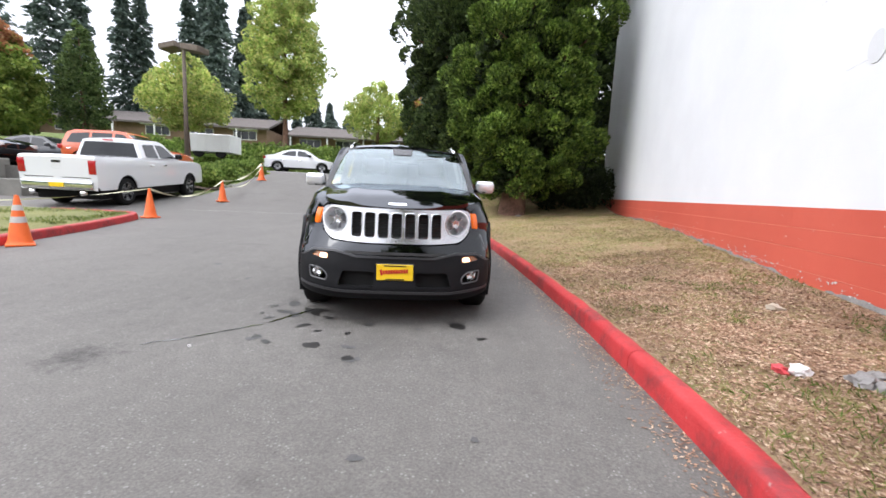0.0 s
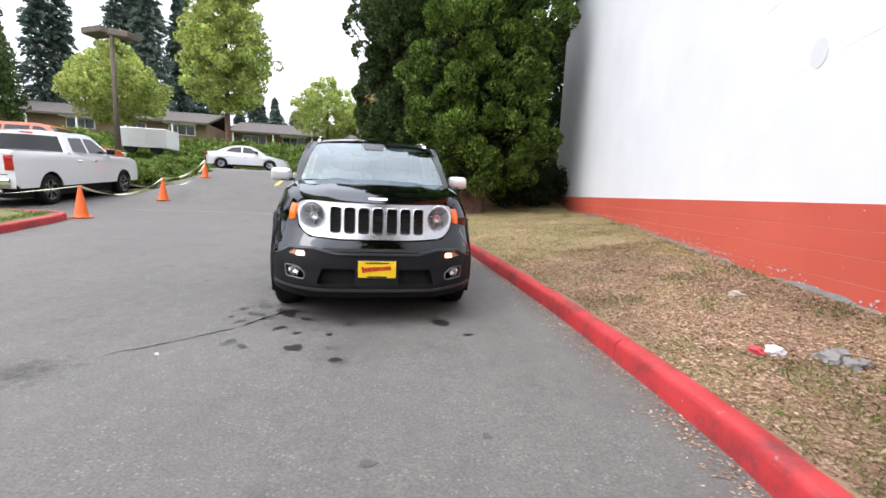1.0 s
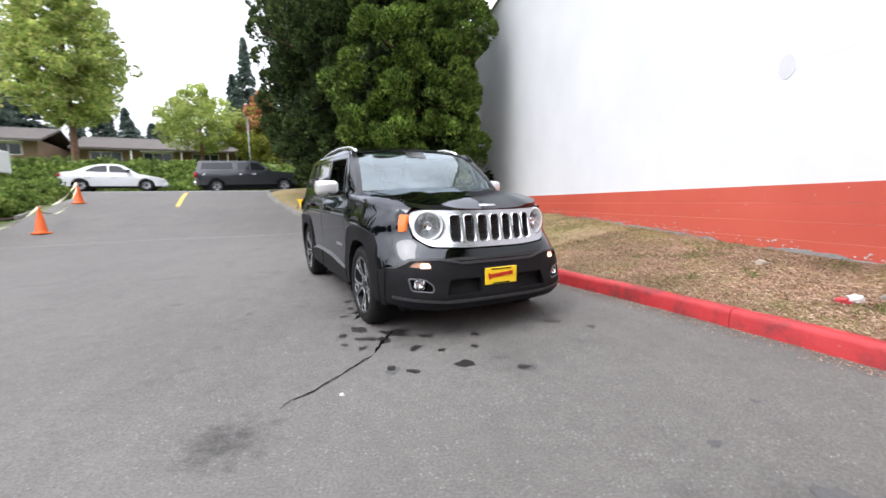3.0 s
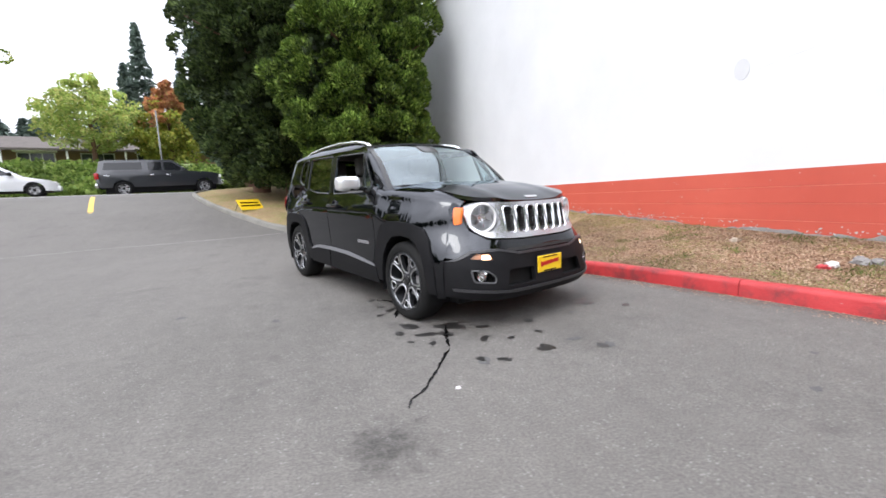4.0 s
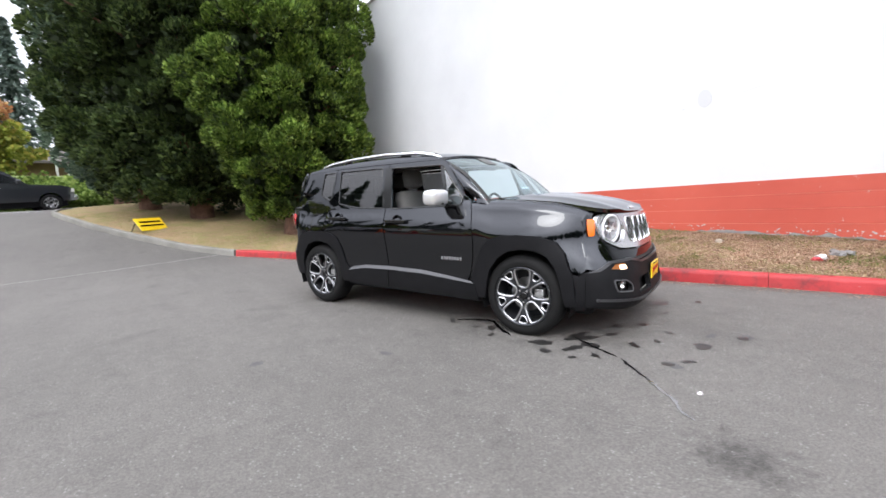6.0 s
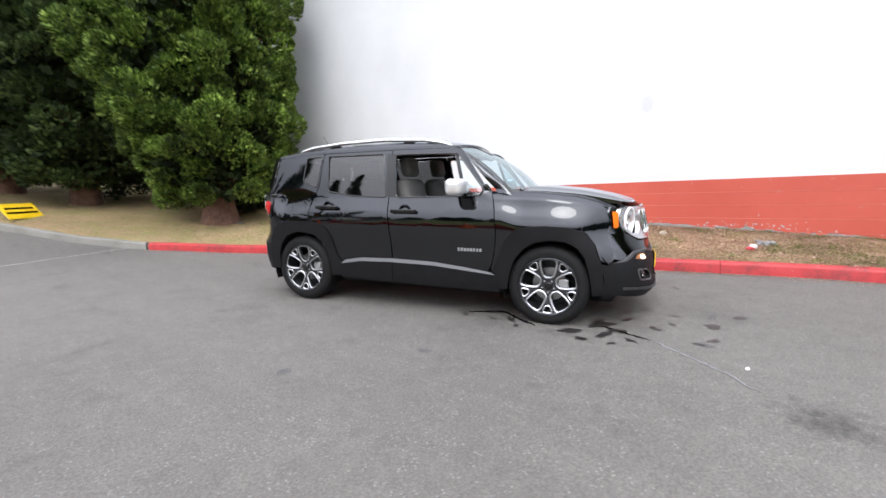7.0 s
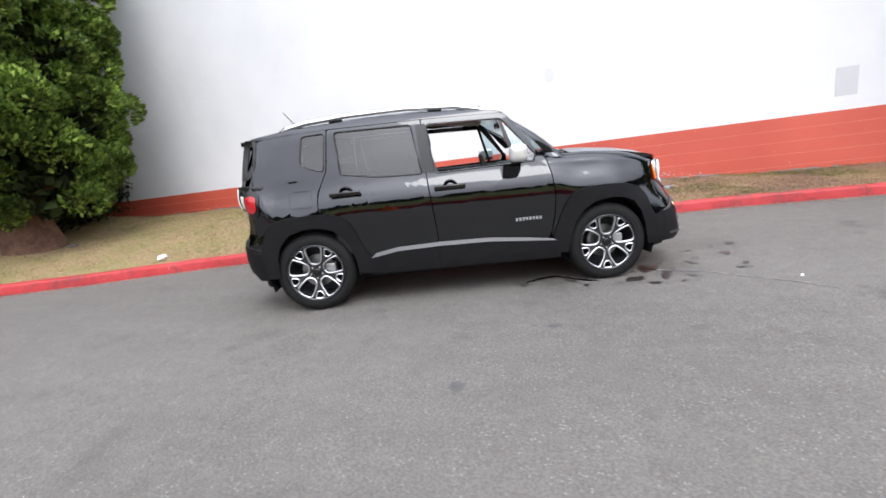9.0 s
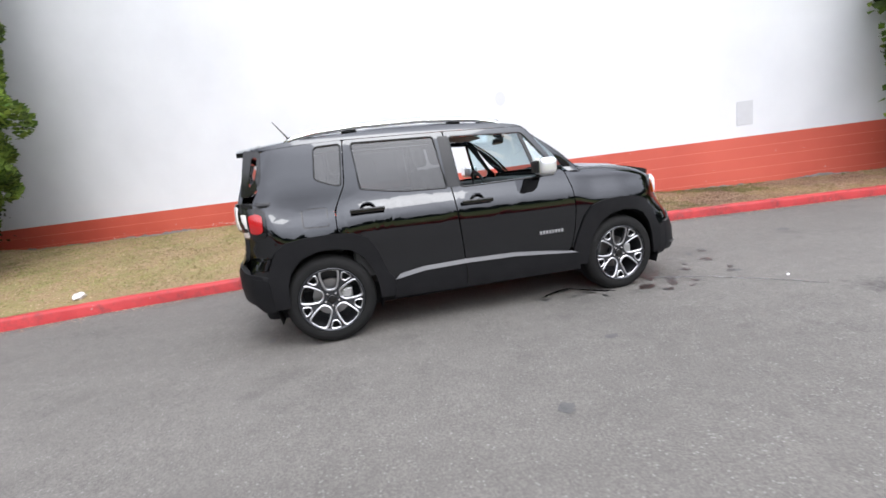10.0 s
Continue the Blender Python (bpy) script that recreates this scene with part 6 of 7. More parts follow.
    part("rear_window", panel_bm(fillet([(-0.54, 1.15), (0.54, 1.15), (0.49, 1.45), (-0.49, 1.45)], 0.04), lambda a, b: (back_x(a, b) - 0.004, a, b), (1, 0, 0), 0, 0.2, 0.1), TINTED, tg, smooth=True)
    rb = fillet([(-0.865, 0.36), (-0.6, 0.40), (0.6, 0.40), (0.865, 0.36), (0.87, 0.60), (0.62, 0.655), (-0.62, 0.655), (-0.87, 0.60)], 0.03)
    part("rear_bumper", panel_bm(rb, lambda a, b: (back_x(a, b) - 0.012, a, b), (1, 0, 0), 0.04, 0.07, 0.06, (), (-0.86, -0.84, -0.80, -0.74, -0.66, -0.5, -0.25, 0, 0.25, 0.5, 0.66, 0.74, 0.80, 0.84, 0.86)), PLASTIC, jeep, "dark plastic rear bumper", True)
    side("rear_bumper_side", fillet([(-1.69, 0.315), (-1.71, 0.56), (-1.83, 0.585), (-1.865, 0.39), (-1.78, 0.315)], 0.01), PLASTIC, 0.010, 0.03)
    for sg in (-1, 1):
        tl_out = fillet([(sg * 0.62, 0.925), (sg * 0.82, 0.925), (sg * 0.82, 1.135), (sg * 0.62, 1.135)], 0.03)
        lamp = part("tail_lamp", panel_bm(tl_out, lambda a, b: (back_x(a, b) - 0.02, a, b), (1, 0, 0), 0.07, 0.04, 0.05), GLOSS_BLACK, jeep, "square tail lamp in a black surround", True)
        part("white_lens", panel_bm(fillet([(sg * 0.65, 0.945), (sg * 0.755, 0.945), (sg * 0.755, 1.115), (sg * 0.65, 1.115)], 0.02), lambda a, b: (back_x(a, b) - 0.026, a, b), (1, 0, 0), 0.01, 0.05, 0.05), WHITE_LENS, lamp, smooth=True)
        on = lambda off: (lambda a, b, sg=sg: (a, sg * (side_y(a, b) + off), b))
        part("surround", panel_bm(fillet([(-1.665, 0.90), (-1.660, 1.06), (-1.70, 1.098), (-1.84, 1.09), (-1.845, 0.872), (-1.70, 0.868)], 0.02), on(0.012), (0, -sg, 0), 0.03, 0.03, 0.04), GLOSS_BLACK, lamp, smooth=True)
        part("red_lens", panel_bm(fillet([(-1.688, 0.925), (-1.683, 1.035), (-1.715, 1.055), (-1.778, 1.048), (-1.782, 0.915), (-1.72, 0.908)], 0.018), on(0.020), (0, -sg, 0), 0.012, 0.03, 0.04), RED_LENS, lamp, smooth=True)
        part("white_lens", panel_bm(fillet([(-1.795, 0.885), (-1.793, 1.058), (-1.862, 1.055), (-1.868, 0.88)], 0.012), on(0.022), (0, -sg, 0), 0.012, 0.02, 0.05), WHITE_LENS, lamp, smooth=True)

    # cabin: floor, dash, wheel, seats
    part("cabin_floor", box_bm(-1.65, -0.72, 0.40, 0.95, 0.72, 0.46), DARK_TRIM, jeep)
    part("dashboard", box_bm(0.56, -0.72, 0.75, 1.0, 0.72, 1.10, 0.06, 3), DARK_TRIM, jeep, smooth=True)
    part("load_floor", box_bm(-1.75, -0.66, 0.46, -1.12, 0.66, 0.80, 0.03, 1), DARK_TRIM, jeep)
    for sg in (-1, 1):
        part("door_lining", box_bm(-1.08, sg * 0.79 - 0.03, 0.46, 0.74, sg * 0.79 + 0.03, 1.085, 0.02, 1), DARK_TRIM, jeep)
        part("sun_visor", move_bm(box_bm(-0.09, -0.2, -0.008, 0.09, 0.2, 0.008, 0.006, 1), Matrix.Translation((0.30, sg * 0.34, 1.555)) @ Matrix.Rotation(radians(20), 4, "Y")), HEADLINER, jeep)
    part("inside_mirror", box_bm(0.50, -0.12, 1.44, 0.53, 0.12, 1.50, 0.012, 2), GLOSS_BLACK, jeep)
    ring = bmesh.new()
    pts = [(0.18 * math.cos(t), 0.18 * math.sin(t)) for t in np.linspace(0, 2 * math.pi, 29)]
    tube_bm([(0.06 * b, a, b) for a, b in pts], 0.015, 8, ring, caps=False)
    box_bm(-0.02, -0.17, -0.02, 0.02, 0.17, 0.03, 0.008, 1, ring)
    part("steering_wheel", move_bm(ring, Matrix.Translation((0.42, 0.36, 1.02)) @ Matrix.Rotation(radians(-22), 4, "Y")), DARK_TRIM, jeep, smooth=True)
    def seat(x, y, w=0.50):
        cu = part("seat_cushion", box_bm(x - 0.05, y - w / 2, 0.55, x + 0.47, y + w / 2, 0.74, 0.07, 3), CLOTH, jeep, smooth=True)
        part("seat_back", move_bm(box_bm(-0.08, -w / 2, 0, 0.08, w / 2, 0.60, 0.07, 3), Matrix.Translation((x - 0.02, y, 0.68)) @ Matrix.Rotation(radians(-14), 4, "Y")), CLOTH, jeep, "pale grey seat back", True)
        part("headrest", move_bm(box_bm(-0.05, -0.13, 0.62, 0.06, 0.13, 0.82, 0.045, 3), Matrix.Translation((x - 0.02, y, 0.68)) @ Matrix.Rotation(radians(-10), 4, "Y")), CLOTH, jeep, "pale grey headrest", True)
    seat(-0.10, -0.37)
    seat(-0.10, 0.37)
    seat(-0.98, -0.34, 0.6)
    seat(-0.98, 0.34, 0.6)
    for px in (1.275, -1.285):
        for sg in (-1, 1):
            wheel(jeep, px, sg * 0.755, 0.345, sg)
    return jeep


SILL_TRIM = material("ledge_sheen_and_bezel_plastic", (0.062, 0.062, 0.066), 0.45)
jeep = build_suv()

# ---- other vehicles ----
WHITE_PAINT = paint("white_paint", (0.72, 0.73, 0.74), 0.35)
DARK_GREY_PAINT = paint("dark_grey_paint", (0.02, 0.022, 0.027), 0.3)
SILVER_PAINT = paint("silver_paint", (0.42, 0.43, 0.45), 0.3, 1.0, 0.4)
ORANGE_PAINT = paint("orange_paint", (0.55, 0.10, 0.03), 0.3)
BLACK_WINDOW = material("dark_car_glass", (0.012, 0.013, 0.015), 0.05)


def vehicle(name, m, label, coat, top_line, cabin_line, windows, axles, half, radius, floor=0.32, screens=(), crown=0.04, lamps=(), extras=None, bumper=CHROME, square=0.65):
    """x forward, y left. top_line and cabin_line run from the back to the front; windows are outlines on the side; screens are spans of cabin_line that are glass."""
    car = empty(name, m, label, "car" if "pickup" not in name else "pickup truck")
    x0, x1 = top_line[0][0], top_line[-1][0]
    low_top = max(z for _, z in top_line)
    roof = max(z for _, z in cabin_line)
    belt = min(z for _, z in cabin_line)

    def wide(x, z):
        w = half * (1 - 0.05 * max(0, (0.75 - z) / 0.5) ** 2)
        if z > belt - 0.12:
            w -= half * 0.30 * max(0, (z - belt + 0.06)) / max(0.3, roof - belt) * 0.8
        for end, sg in ((x1, 1), (x0, -1)):
            t = (0.5 - sg * (end - x)) / 0.5
            if t > 0:
                w *= (1 - min(t, 0.98) ** 3) ** (1 / 3) * (1 - square) + square
        return w

    def arches():
        pts = []
        for ax in sorted(axles, reverse=True):
            R = radius * 1.17
            pts += [(ax + R * math.cos(t), max(floor, radius + R * math.sin(t))) for t in np.linspace(-0.1, math.pi + 0.1, 15)]
        return pts
    outline = list(top_line) + [(x1, floor + 0.06), (x1 - 0.12, floor)] + arches() + [(x0 + 0.12, floor)]
    for sg in (-1, 1):
        part("body_side", panel_bm(outline, lambda a, b, sg=sg: (a, sg * wide(a, b), b), (0, -sg, 0), 0.03, 0.2, 0.12), coat, car, smooth=True)
        cab = part("cabin_side", panel_bm(list(cabin_line), lambda a, b, sg=sg: (a, sg * wide(a, b), b), (0, -sg, 0), 0.03, 0.2, 0.12), coat, car, smooth=True)
        for w in windows:
            part("side_window", panel_bm(fillet(w, 0.04), lambda a, b, sg=sg: (a, sg * (wide(a, b) + 0.008), b), (0, -sg, 0), 0.012, 0.2, 0.12), BLACK_WINDOW, car, smooth=True)

    def strip(nm, path, mat, lift=0.0, k=8, span=1.0):
        dense = []
        for (a, b), (c, d) in zip(path, path[1:]):
            n = max(1, int(math.hypot(c - a, d - b) / 0.15))
            dense += [(a + (c - a) * i / n, b + (d - b) * i / n) for i in range(n)]
        dense.append(path[-1])
        bm = bmesh.new()
        rows = []
        for i, (x, z) in enumerate(dense):
            a, b = dense[max(0, i - 1)], dense[min(len(dense) - 1, i + 1)]
            nx, nz = -(b[1] - a[1]), b[0] - a[0]
            q = math.hypot(nx, nz) or 1
            rows.append([bm.verts.new((x + nx / q * (lift + crown * (1 - v * v)), v * wide(x, z) * span, z + nz / q * (lift + crown * (1 - v * v)))) for v in np.linspace(-1, 1, k + 1)])
        for r0, r1 in zip(rows, rows[1:]):
            for j in range(k):
                bm.faces.new((r0[j], r0[j + 1], r1[j + 1], r1[j]))
        bmesh.ops.recalc_face_normals(bm, faces=bm.faces)
        return part(nm, bm, mat, car, smooth=True)
    strip("body_top", [(x0, floor)] + list(top_line) + [(x1, floor)], coat)
    strip("cabin_top", list(cabin_line), coat)
    for i, j in screens:
        a, b = np.array(cabin_line[i]), np.array(cabin_line[j])
        strip("screen", [tuple(a + (b - a) * 0.10), tuple(a + (b - a) * 0.90)], BLACK_WINDOW, 0.008, 8, 0.90)
    part("underbody", box_bm(x0 + 0.3, -half * 0.8, 0.22, x1 - 0.3, half * 0.8, floor + 0.25), PLASTIC, car)
    part("rear_bumper", box_bm(x0 - 0.10, -half * 0.88, floor + 0.02, x0 + 0.06, half * 0.88, floor + 0.24, 0.04, 2), bumper, car, smooth=True)
    part("front_bumper", box_bm(x1 - 0.06, -half * 0.85, floor + 0.02, x1 + 0.08, half * 0.85, floor + 0.24, 0.04, 2), bumper, car, smooth=True)
    for sg in (-1, 1):
        for nm, ax, ay, az, bx, by, bz, mat in lamps:
            part(nm, box_bm(ax, sg * ay if sg > 0 else -by, az, bx, sg * by if sg > 0 else -ay, bz, 0.02, 2), mat, car, smooth=True)
        fx = min(p[0] for p in windows[-1]) * 0 + max(p[0] for p in windows[-1]) - 0.12
        part("wing_mirror", box_bm(fx - 0.08, sg * (half + 0.10) - 0.10, belt + 0.06, fx + 0.08, sg * (half + 0.10) + 0.10, belt + 0.24, 0.04, 3), coat if coat is not WHITE_PAINT else GLOSS_BLACK, car, smooth=True)
        for w in windows:
            hx = min(p[0] for p in w) + 0.14
            part("door_handle", box_bm(hx - 0.1, sg * (wide(hx, belt - 0.15) + 0.02) - 0.012, belt - 0.16, hx + 0.1, sg * (wide(hx, belt - 0.15) + 0.02) + 0.012, belt - 0.12, 0.01, 1), CHROME, car)
        for ax in axles:
            wheel(car, ax, sg * (half - 0.16), radius, sg, radius, 0.26, radius * 0.66)
    if extras:
        extras(car)
    return car


def on_ground(x, y, z, heading, pitch=0.0):
    return Matrix.Translation((x, y, z)) @ Matrix.Rotation(math.atan2(heading[1], heading[0]), 4, "Z") @ Matrix.Rotation(-pitch, 4, "Y")


def pickup_extras(car):
    part("tailgate_seam", box_bm(-2.985, -0.80, 0.80, -2.962, 0.80, 0.815), GLOSS_BLACK, car)
    part("tailgate_handle", box_bm(-3.0, -0.12, 1.17, -2.965, 0.12, 1.25, 0.01, 1), GLOSS_BLACK, car)
    part("tailgate_emblem", box_bm(-2.992, -0.09, 1.02, -2.967, 0.09, 1.14, 0.03, 2), SILVER, car)
    pl = part("dealer_plate", box_bm(-3.075, -0.17, 0.56, -3.055, 0.17, 0.68, 0.004, 1), PLATE_YELLOW, car, "yellow dealer plate")
    part("third_brake_lamp", box_bm(-0.98, -0.15, 1.83, -0.95, 0.15, 1.87), RED_LENS, car)
    for sg in (-1, 1):
        part("exhaust", tube_bm([(-2.9, sg * 0.62, 0.42), (-3.08, sg * 0.62, 0.40)], 0.06, 12), CHROME, car, smooth=True)


rear = np.array([-11.3, 10.75])
mid = rear + 1.785 * ALONG - 1.0 * ACROSS
vehicle("pickup_truck", on_ground(mid[0], mid[1], 0.42, ALONG, radians(3.4)), "white crew cab pickup truck with yellow dealer plate", WHITE_PAINT,
        [(-2.95, 0.60), (-2.97, 1.32), (-2.90, 1.36), (-0.9, 1.36), (0.6, 1.34), (1.15, 1.30), (2.3, 1.24), (2.62, 1.16), (2.78, 0.95), (2.80, 0.62)],
        [(-0.98, 1.30), (-0.90, 1.84), (-0.65, 1.90), (0.25, 1.90), (0.48, 1.84), (1.20, 1.28)],
        [[(-0.72, 1.38), (-0.66, 1.76), (-0.08, 1.78), (-0.08, 1.36)], [(0.02, 1.36), (0.02, 1.78), (0.42, 1.76), (0.98, 1.36)]],
        (-1.785, 1.785), 0.99, 0.40, 0.48, ((0, 1), (4, 5)), 0.03,
        [("tail_lamp", -2.985, 0.76, 0.90, -2.84, 0.945, 1.27, RED_LENS), ("headlight", 2.62, 0.66, 0.92, 2.76, 0.93, 1.10, WHITE_LENS)], pickup_extras, square=0.93)

rear = np.array([-10.1, 27.3])
mid = rear + 1.85 * ACROSS + 0.9 * ALONG
vehicle("pickup_truck", on_ground(mid[0], mid[1], 1.87, ACROSS, radians(1.0)), "dark grey pickup truck with a matching bed canopy", DARK_GREY_PAINT,
        [(-2.9, 0.60), (-2.95, 1.20), (-2.88, 1.28), (-0.8, 1.28), (0.6, 1.27), (1.2, 1.24), (2.3, 1.16), (2.65, 1.05), (2.78, 0.85), (2.78, 0.60)],
        [(-2.86, 1.22), (-2.70, 1.80), (-2.5, 1.86), (0.25, 1.87), (0.5, 1.82), (1.22, 1.20)],
        [[(-2.60, 1.36), (-2.50, 1.72), (-0.95, 1.74), (-0.95, 1.36)], [(-0.70, 1.32), (-0.68, 1.74), (-0.08, 1.75), (-0.08, 1.31)], [(0.02, 1.30), (0.02, 1.75), (0.42, 1.73), (0.98, 1.30)]],
        (-1.85, 1.85), 0.99, 0.39, 0.46, ((0, 1), (4, 5)), 0.03,
        [("tail_lamp", -2.98, 0.80, 0.90, -2.80, 0.985, 1.20, RED_LENS), ("headlight", 2.60, 0.66, 0.85, 2.76, 0.93, 1.02, WHITE_LENS)])

mid = np.array([-14.45, 25.4]) + 0.8 * ALONG
vehicle("sedan", on_ground(mid[0], mid[1], 1.93, ACROSS), "white low sedan on the cross street", WHITE_PAINT,
        [(-2.2, 0.50), (-2.25, 0.82), (-2.15, 0.98), (-1.6, 1.03), (0.5, 0.95), (1.2, 0.90), (2.0, 0.74), (2.22, 0.60), (2.25, 0.42)],
        [(-1.75, 0.98), (-1.0, 1.30), (-0.5, 1.42), (0.1, 1.43), (0.35, 1.38), (1.15, 0.88)],
        [[(-1.15, 1.04), (-0.75, 1.28), (-0.25, 1.35), (-0.22, 1.0)], [(-0.14, 1.0), (-0.14, 1.35), (0.28, 1.31), (0.80, 0.97)]],
        (-1.36, 1.40), 0.87, 0.32, 0.26, ((0, 2), (4, 5)), 0.03,
        [("tail_lamp", -2.26, 0.55, 0.78, -2.1, 0.80, 0.92, RED_LENS), ("headlight", 2.05, 0.5, 0.58, 2.2, 0.78, 0.70, WHITE_LENS)], bumper=WHITE_PAINT)

mid = np.array(lane(20.4, -11.9))
vehicle("suv", on_ground(mid[0], mid[1], 1.33, ACROSS), "orange SUV parked behind the white pickup", ORANGE_PAINT,
        [(-2.25, 0.55), (-2.32, 0.95), (-2.25, 1.06), (0.6, 1.04), (1.1, 1.02), (1.9, 0.95), (2.25, 0.80), (2.3, 0.50)],
        [(-2.2, 1.02), (-2.0, 1.55), (-1.7, 1.66), (0.0, 1.68), (0.3, 1.62), (1.1, 1.0)],
        [[(-1.95, 1.12), (-1.80, 1.50), (-1.1, 1.56), (-1.1, 1.10)], [(-1.0, 1.10), (-1.0, 1.56), (-0.2, 1.57), (-0.2, 1.08)], [(-0.1, 1.08), (-0.1, 1.57), (0.22, 1.54), (0.85, 1.07)]],
        (-1.4, 1.42), 0.93, 0.36, 0.36, ((0, 1), (4, 5)), 0.03,
        [("tail_lamp", -2.3, 0.65, 0.85, -2.15, 0.9, 1.02, RED_LENS), ("headlight", 2.1, 0.55, 0.70, 2.27, 0.85, 0.84, WHITE_LENS)], bumper=PLASTIC)

mid = np.array(lane(22.6, -16.9))
vehicle("sedan", on_ground(mid[0], mid[1], 1.33, ACROSS), "dark grey sedan on the upper lot", DARK_GREY_PAINT,
        [(-2.3, 0.50), (-2.35, 0.90), (-2.25, 1.02), (-1.7, 1.05), (0.5, 0.98), (1.2, 0.95), (2.1, 0.80), (2.35, 0.62), (2.38, 0.42)],
        [(-1.9, 1.0), (-1.1, 1.36), (-0.5, 1.48), (0.1, 1.48), (0.35, 1.43), (1.2, 0.93)],
        [[(-1.25, 1.06), (-0.8, 1.33), (-0.25, 1.40), (-0.22, 1.03)], [(-0.14, 1.03), (-0.14, 1.40), (0.28, 1.36), (0.82, 1.0)]],
        (-1.4, 1.45), 0.90, 0.34, 0.28, ((0, 2), (4, 5)), 0.03,
        [("tail_lamp", -2.36, 0.55, 0.82, -2.2, 0.82, 0.96, RED_LENS), ("headlight", 2.15, 0.5, 0.62, 2.32, 0.8, 0.75, WHITE_LENS)], bumper=DARK_GREY_PAINT)

mid = np.array(lane(17.9, -16.6))
vehicle("suv", on_ground(mid[0], mid[1], 1.33, ACROSS), "black SUV at the edge of the upper lot", BLACK,
        [(-2.25, 0.55), (-2.32, 0.95), (-2.25, 1.06), (0.6, 1.04), (1.1, 1.02), (1.9, 0.95), (2.25, 0.80), (2.3, 0.50)],
        [(-2.2, 1.02), (-2.05, 1.40), (-1.8, 1.50), (-0.4, 1.52), (-0.1, 1.48), (0.8, 1.0)],
        [[(-1.95, 1.10), (-1.80, 1.38), (-1.1, 1.42), (-1.1, 1.09)], [(-1.0, 1.09), (-1.0, 1.43), (-0.3, 1.42), (0.45, 1.07)]],
        (-1.4, 1.42), 0.93, 0.37, 0.38, ((0, 1), (4, 5)), 0.03,
        [("tail_lamp", -2.3, 0.65, 0.85, -2.15, 0.9, 1.02, RED_LENS), ("headlight", 2.1, 0.55, 0.70, 2.27, 0.85, 0.84, WHITE_LENS)], bumper=PLASTIC)

# ---- cones, tape, litter, stains ----
CONE_ORANGE = mottled("cone_orange", (0.72, 0.11, 0.02), (0.85, 0.16, 0.03), 4, 0.5, 0.1, 60, 0.002)
CONE_WHITE = mottled("cone_collar", (0.40, 0.38, 0.35), (0.52, 0.50, 0.47), 6, 0.4, 0.1, 80, 0.001)
TAPE_YELLOW = material("yellow_tape", (0.75, 0.60, 0.08), 0.45)
TAPE_PALE = material("pale_rope", (0.62, 0.60, 0.42), 0.6)
OIL = material("oil_stain", (0.020, 0.019, 0.018), 0.4)
TRICKLE = lacquer("standing_water", (0.008, 0.008, 0.008), 0.42, rough=(0.14, 0.22))
WET = lacquer("wet_tar", (0.006, 0.006, 0.006), 0.16, rough=(0.01, 0.03))
DAMP = mottled("faint_stain", (0.05, 0.05, 0.05), (0.10, 0.098, 0.095), 14, 0.85, 0.3, 90)
CHALK = mottled("pale_scratch", (0.34, 0.33, 0.32), (0.48, 0.47, 0.45), 8, 0.9, 0.2, 60)
LINE_YELLOW = mottled("road_yellow", (0.55, 0.36, 0.06), (0.68, 0.47, 0.10), 6, 0.7, 0.2, 60)
LINE_WHITE = mottled("road_white", (0.45, 0.45, 0.44), (0.62, 0.62, 0.60), 5, 0.8, 0.2, 60)


def cone(x, y, h, label, collars=False, white_top=False):
    z = float(lane_z(x, y))
    top = empty("traffic_cone", Matrix.Translation((x, y, z)) @ Matrix.Rotation(x * 3, 4, "Z"), label, "traffic cone", "cones along the lane")
    w = h * 0.22
    part("base", box_bm(-w, -w, 0, w, w, 0.035, 0.012, 2), CONE_ORANGE, top)
    prof = lambda t: h * 0.19 * (1 - t) + 0.025 * t
    bm = bmesh.new()
    rows = [(h * 0.215, 0.03), (h * 0.195, 0.055)] + [(prof(t), 0.055 + (h - 0.055) * t) for t in np.linspace(0.03, 1, 10)] + [(0.018, h + 0.004), (0.012, h - 0.03)]
    bm = lathe_bm([(r, a) for r, a in rows], 28)
    part("body", move_bm(bm, Matrix.Rotation(radians(90), 4, "X")), CONE_ORANGE, top, smooth=True)
    bands = [(0.42, 0.55), (0.68, 0.80)] if collars else ([(0.80, 0.98)] if white_top else [])
    for a, b in bands:
        bm = lathe_bm([(prof(t) + 0.004, 0.055 + (h - 0.055) * t) for t in (a, b)], 28)
        part("collar", move_bm(bm, Matrix.Rotation(radians(90), 4, "X")), CONE_WHITE, top, "pale reflective collar", True)
    return top, (x, y, z + h)


c1 = cone(-7.0, 5.12, 0.72, "orange traffic cone with two grey collars", True)
c2 = cone(-8.95, 9.15, 0.71, "plain orange traffic cone at the kerb's end")
c3 = cone(-9.55, 12.4, 0.66, "plain orange traffic cone on the slope")
c4 = cone(-11.2, 16.8, 0.70, "orange traffic cone with a white top", False, True)


def tape(a, b, sag, mat, name, label, w=0.035, twist=1.0):
    bm = bmesh.new()
    last = None
    a, b = Vector(a), Vector(b)
    side = (b - a).cross(Vector((0, 0, 1))).normalized()
    for k in range(25):
        t = k / 24
        p = a.lerp(b, t) - Vector((0, 0, sag * 4 * t * (1 - t)))
        ang = twist * t * 5
        d = (Vector((0, 0, 1)) * math.cos(ang) + side * math.sin(ang)) * w
        row = (bm.verts.new(p - d), bm.verts.new(p + d))
        if last:
            bm.faces.new((last[0], row[0], row[1], last[1]))
        last = row
    return tagged(part(name, bm, mat), label, "tape")


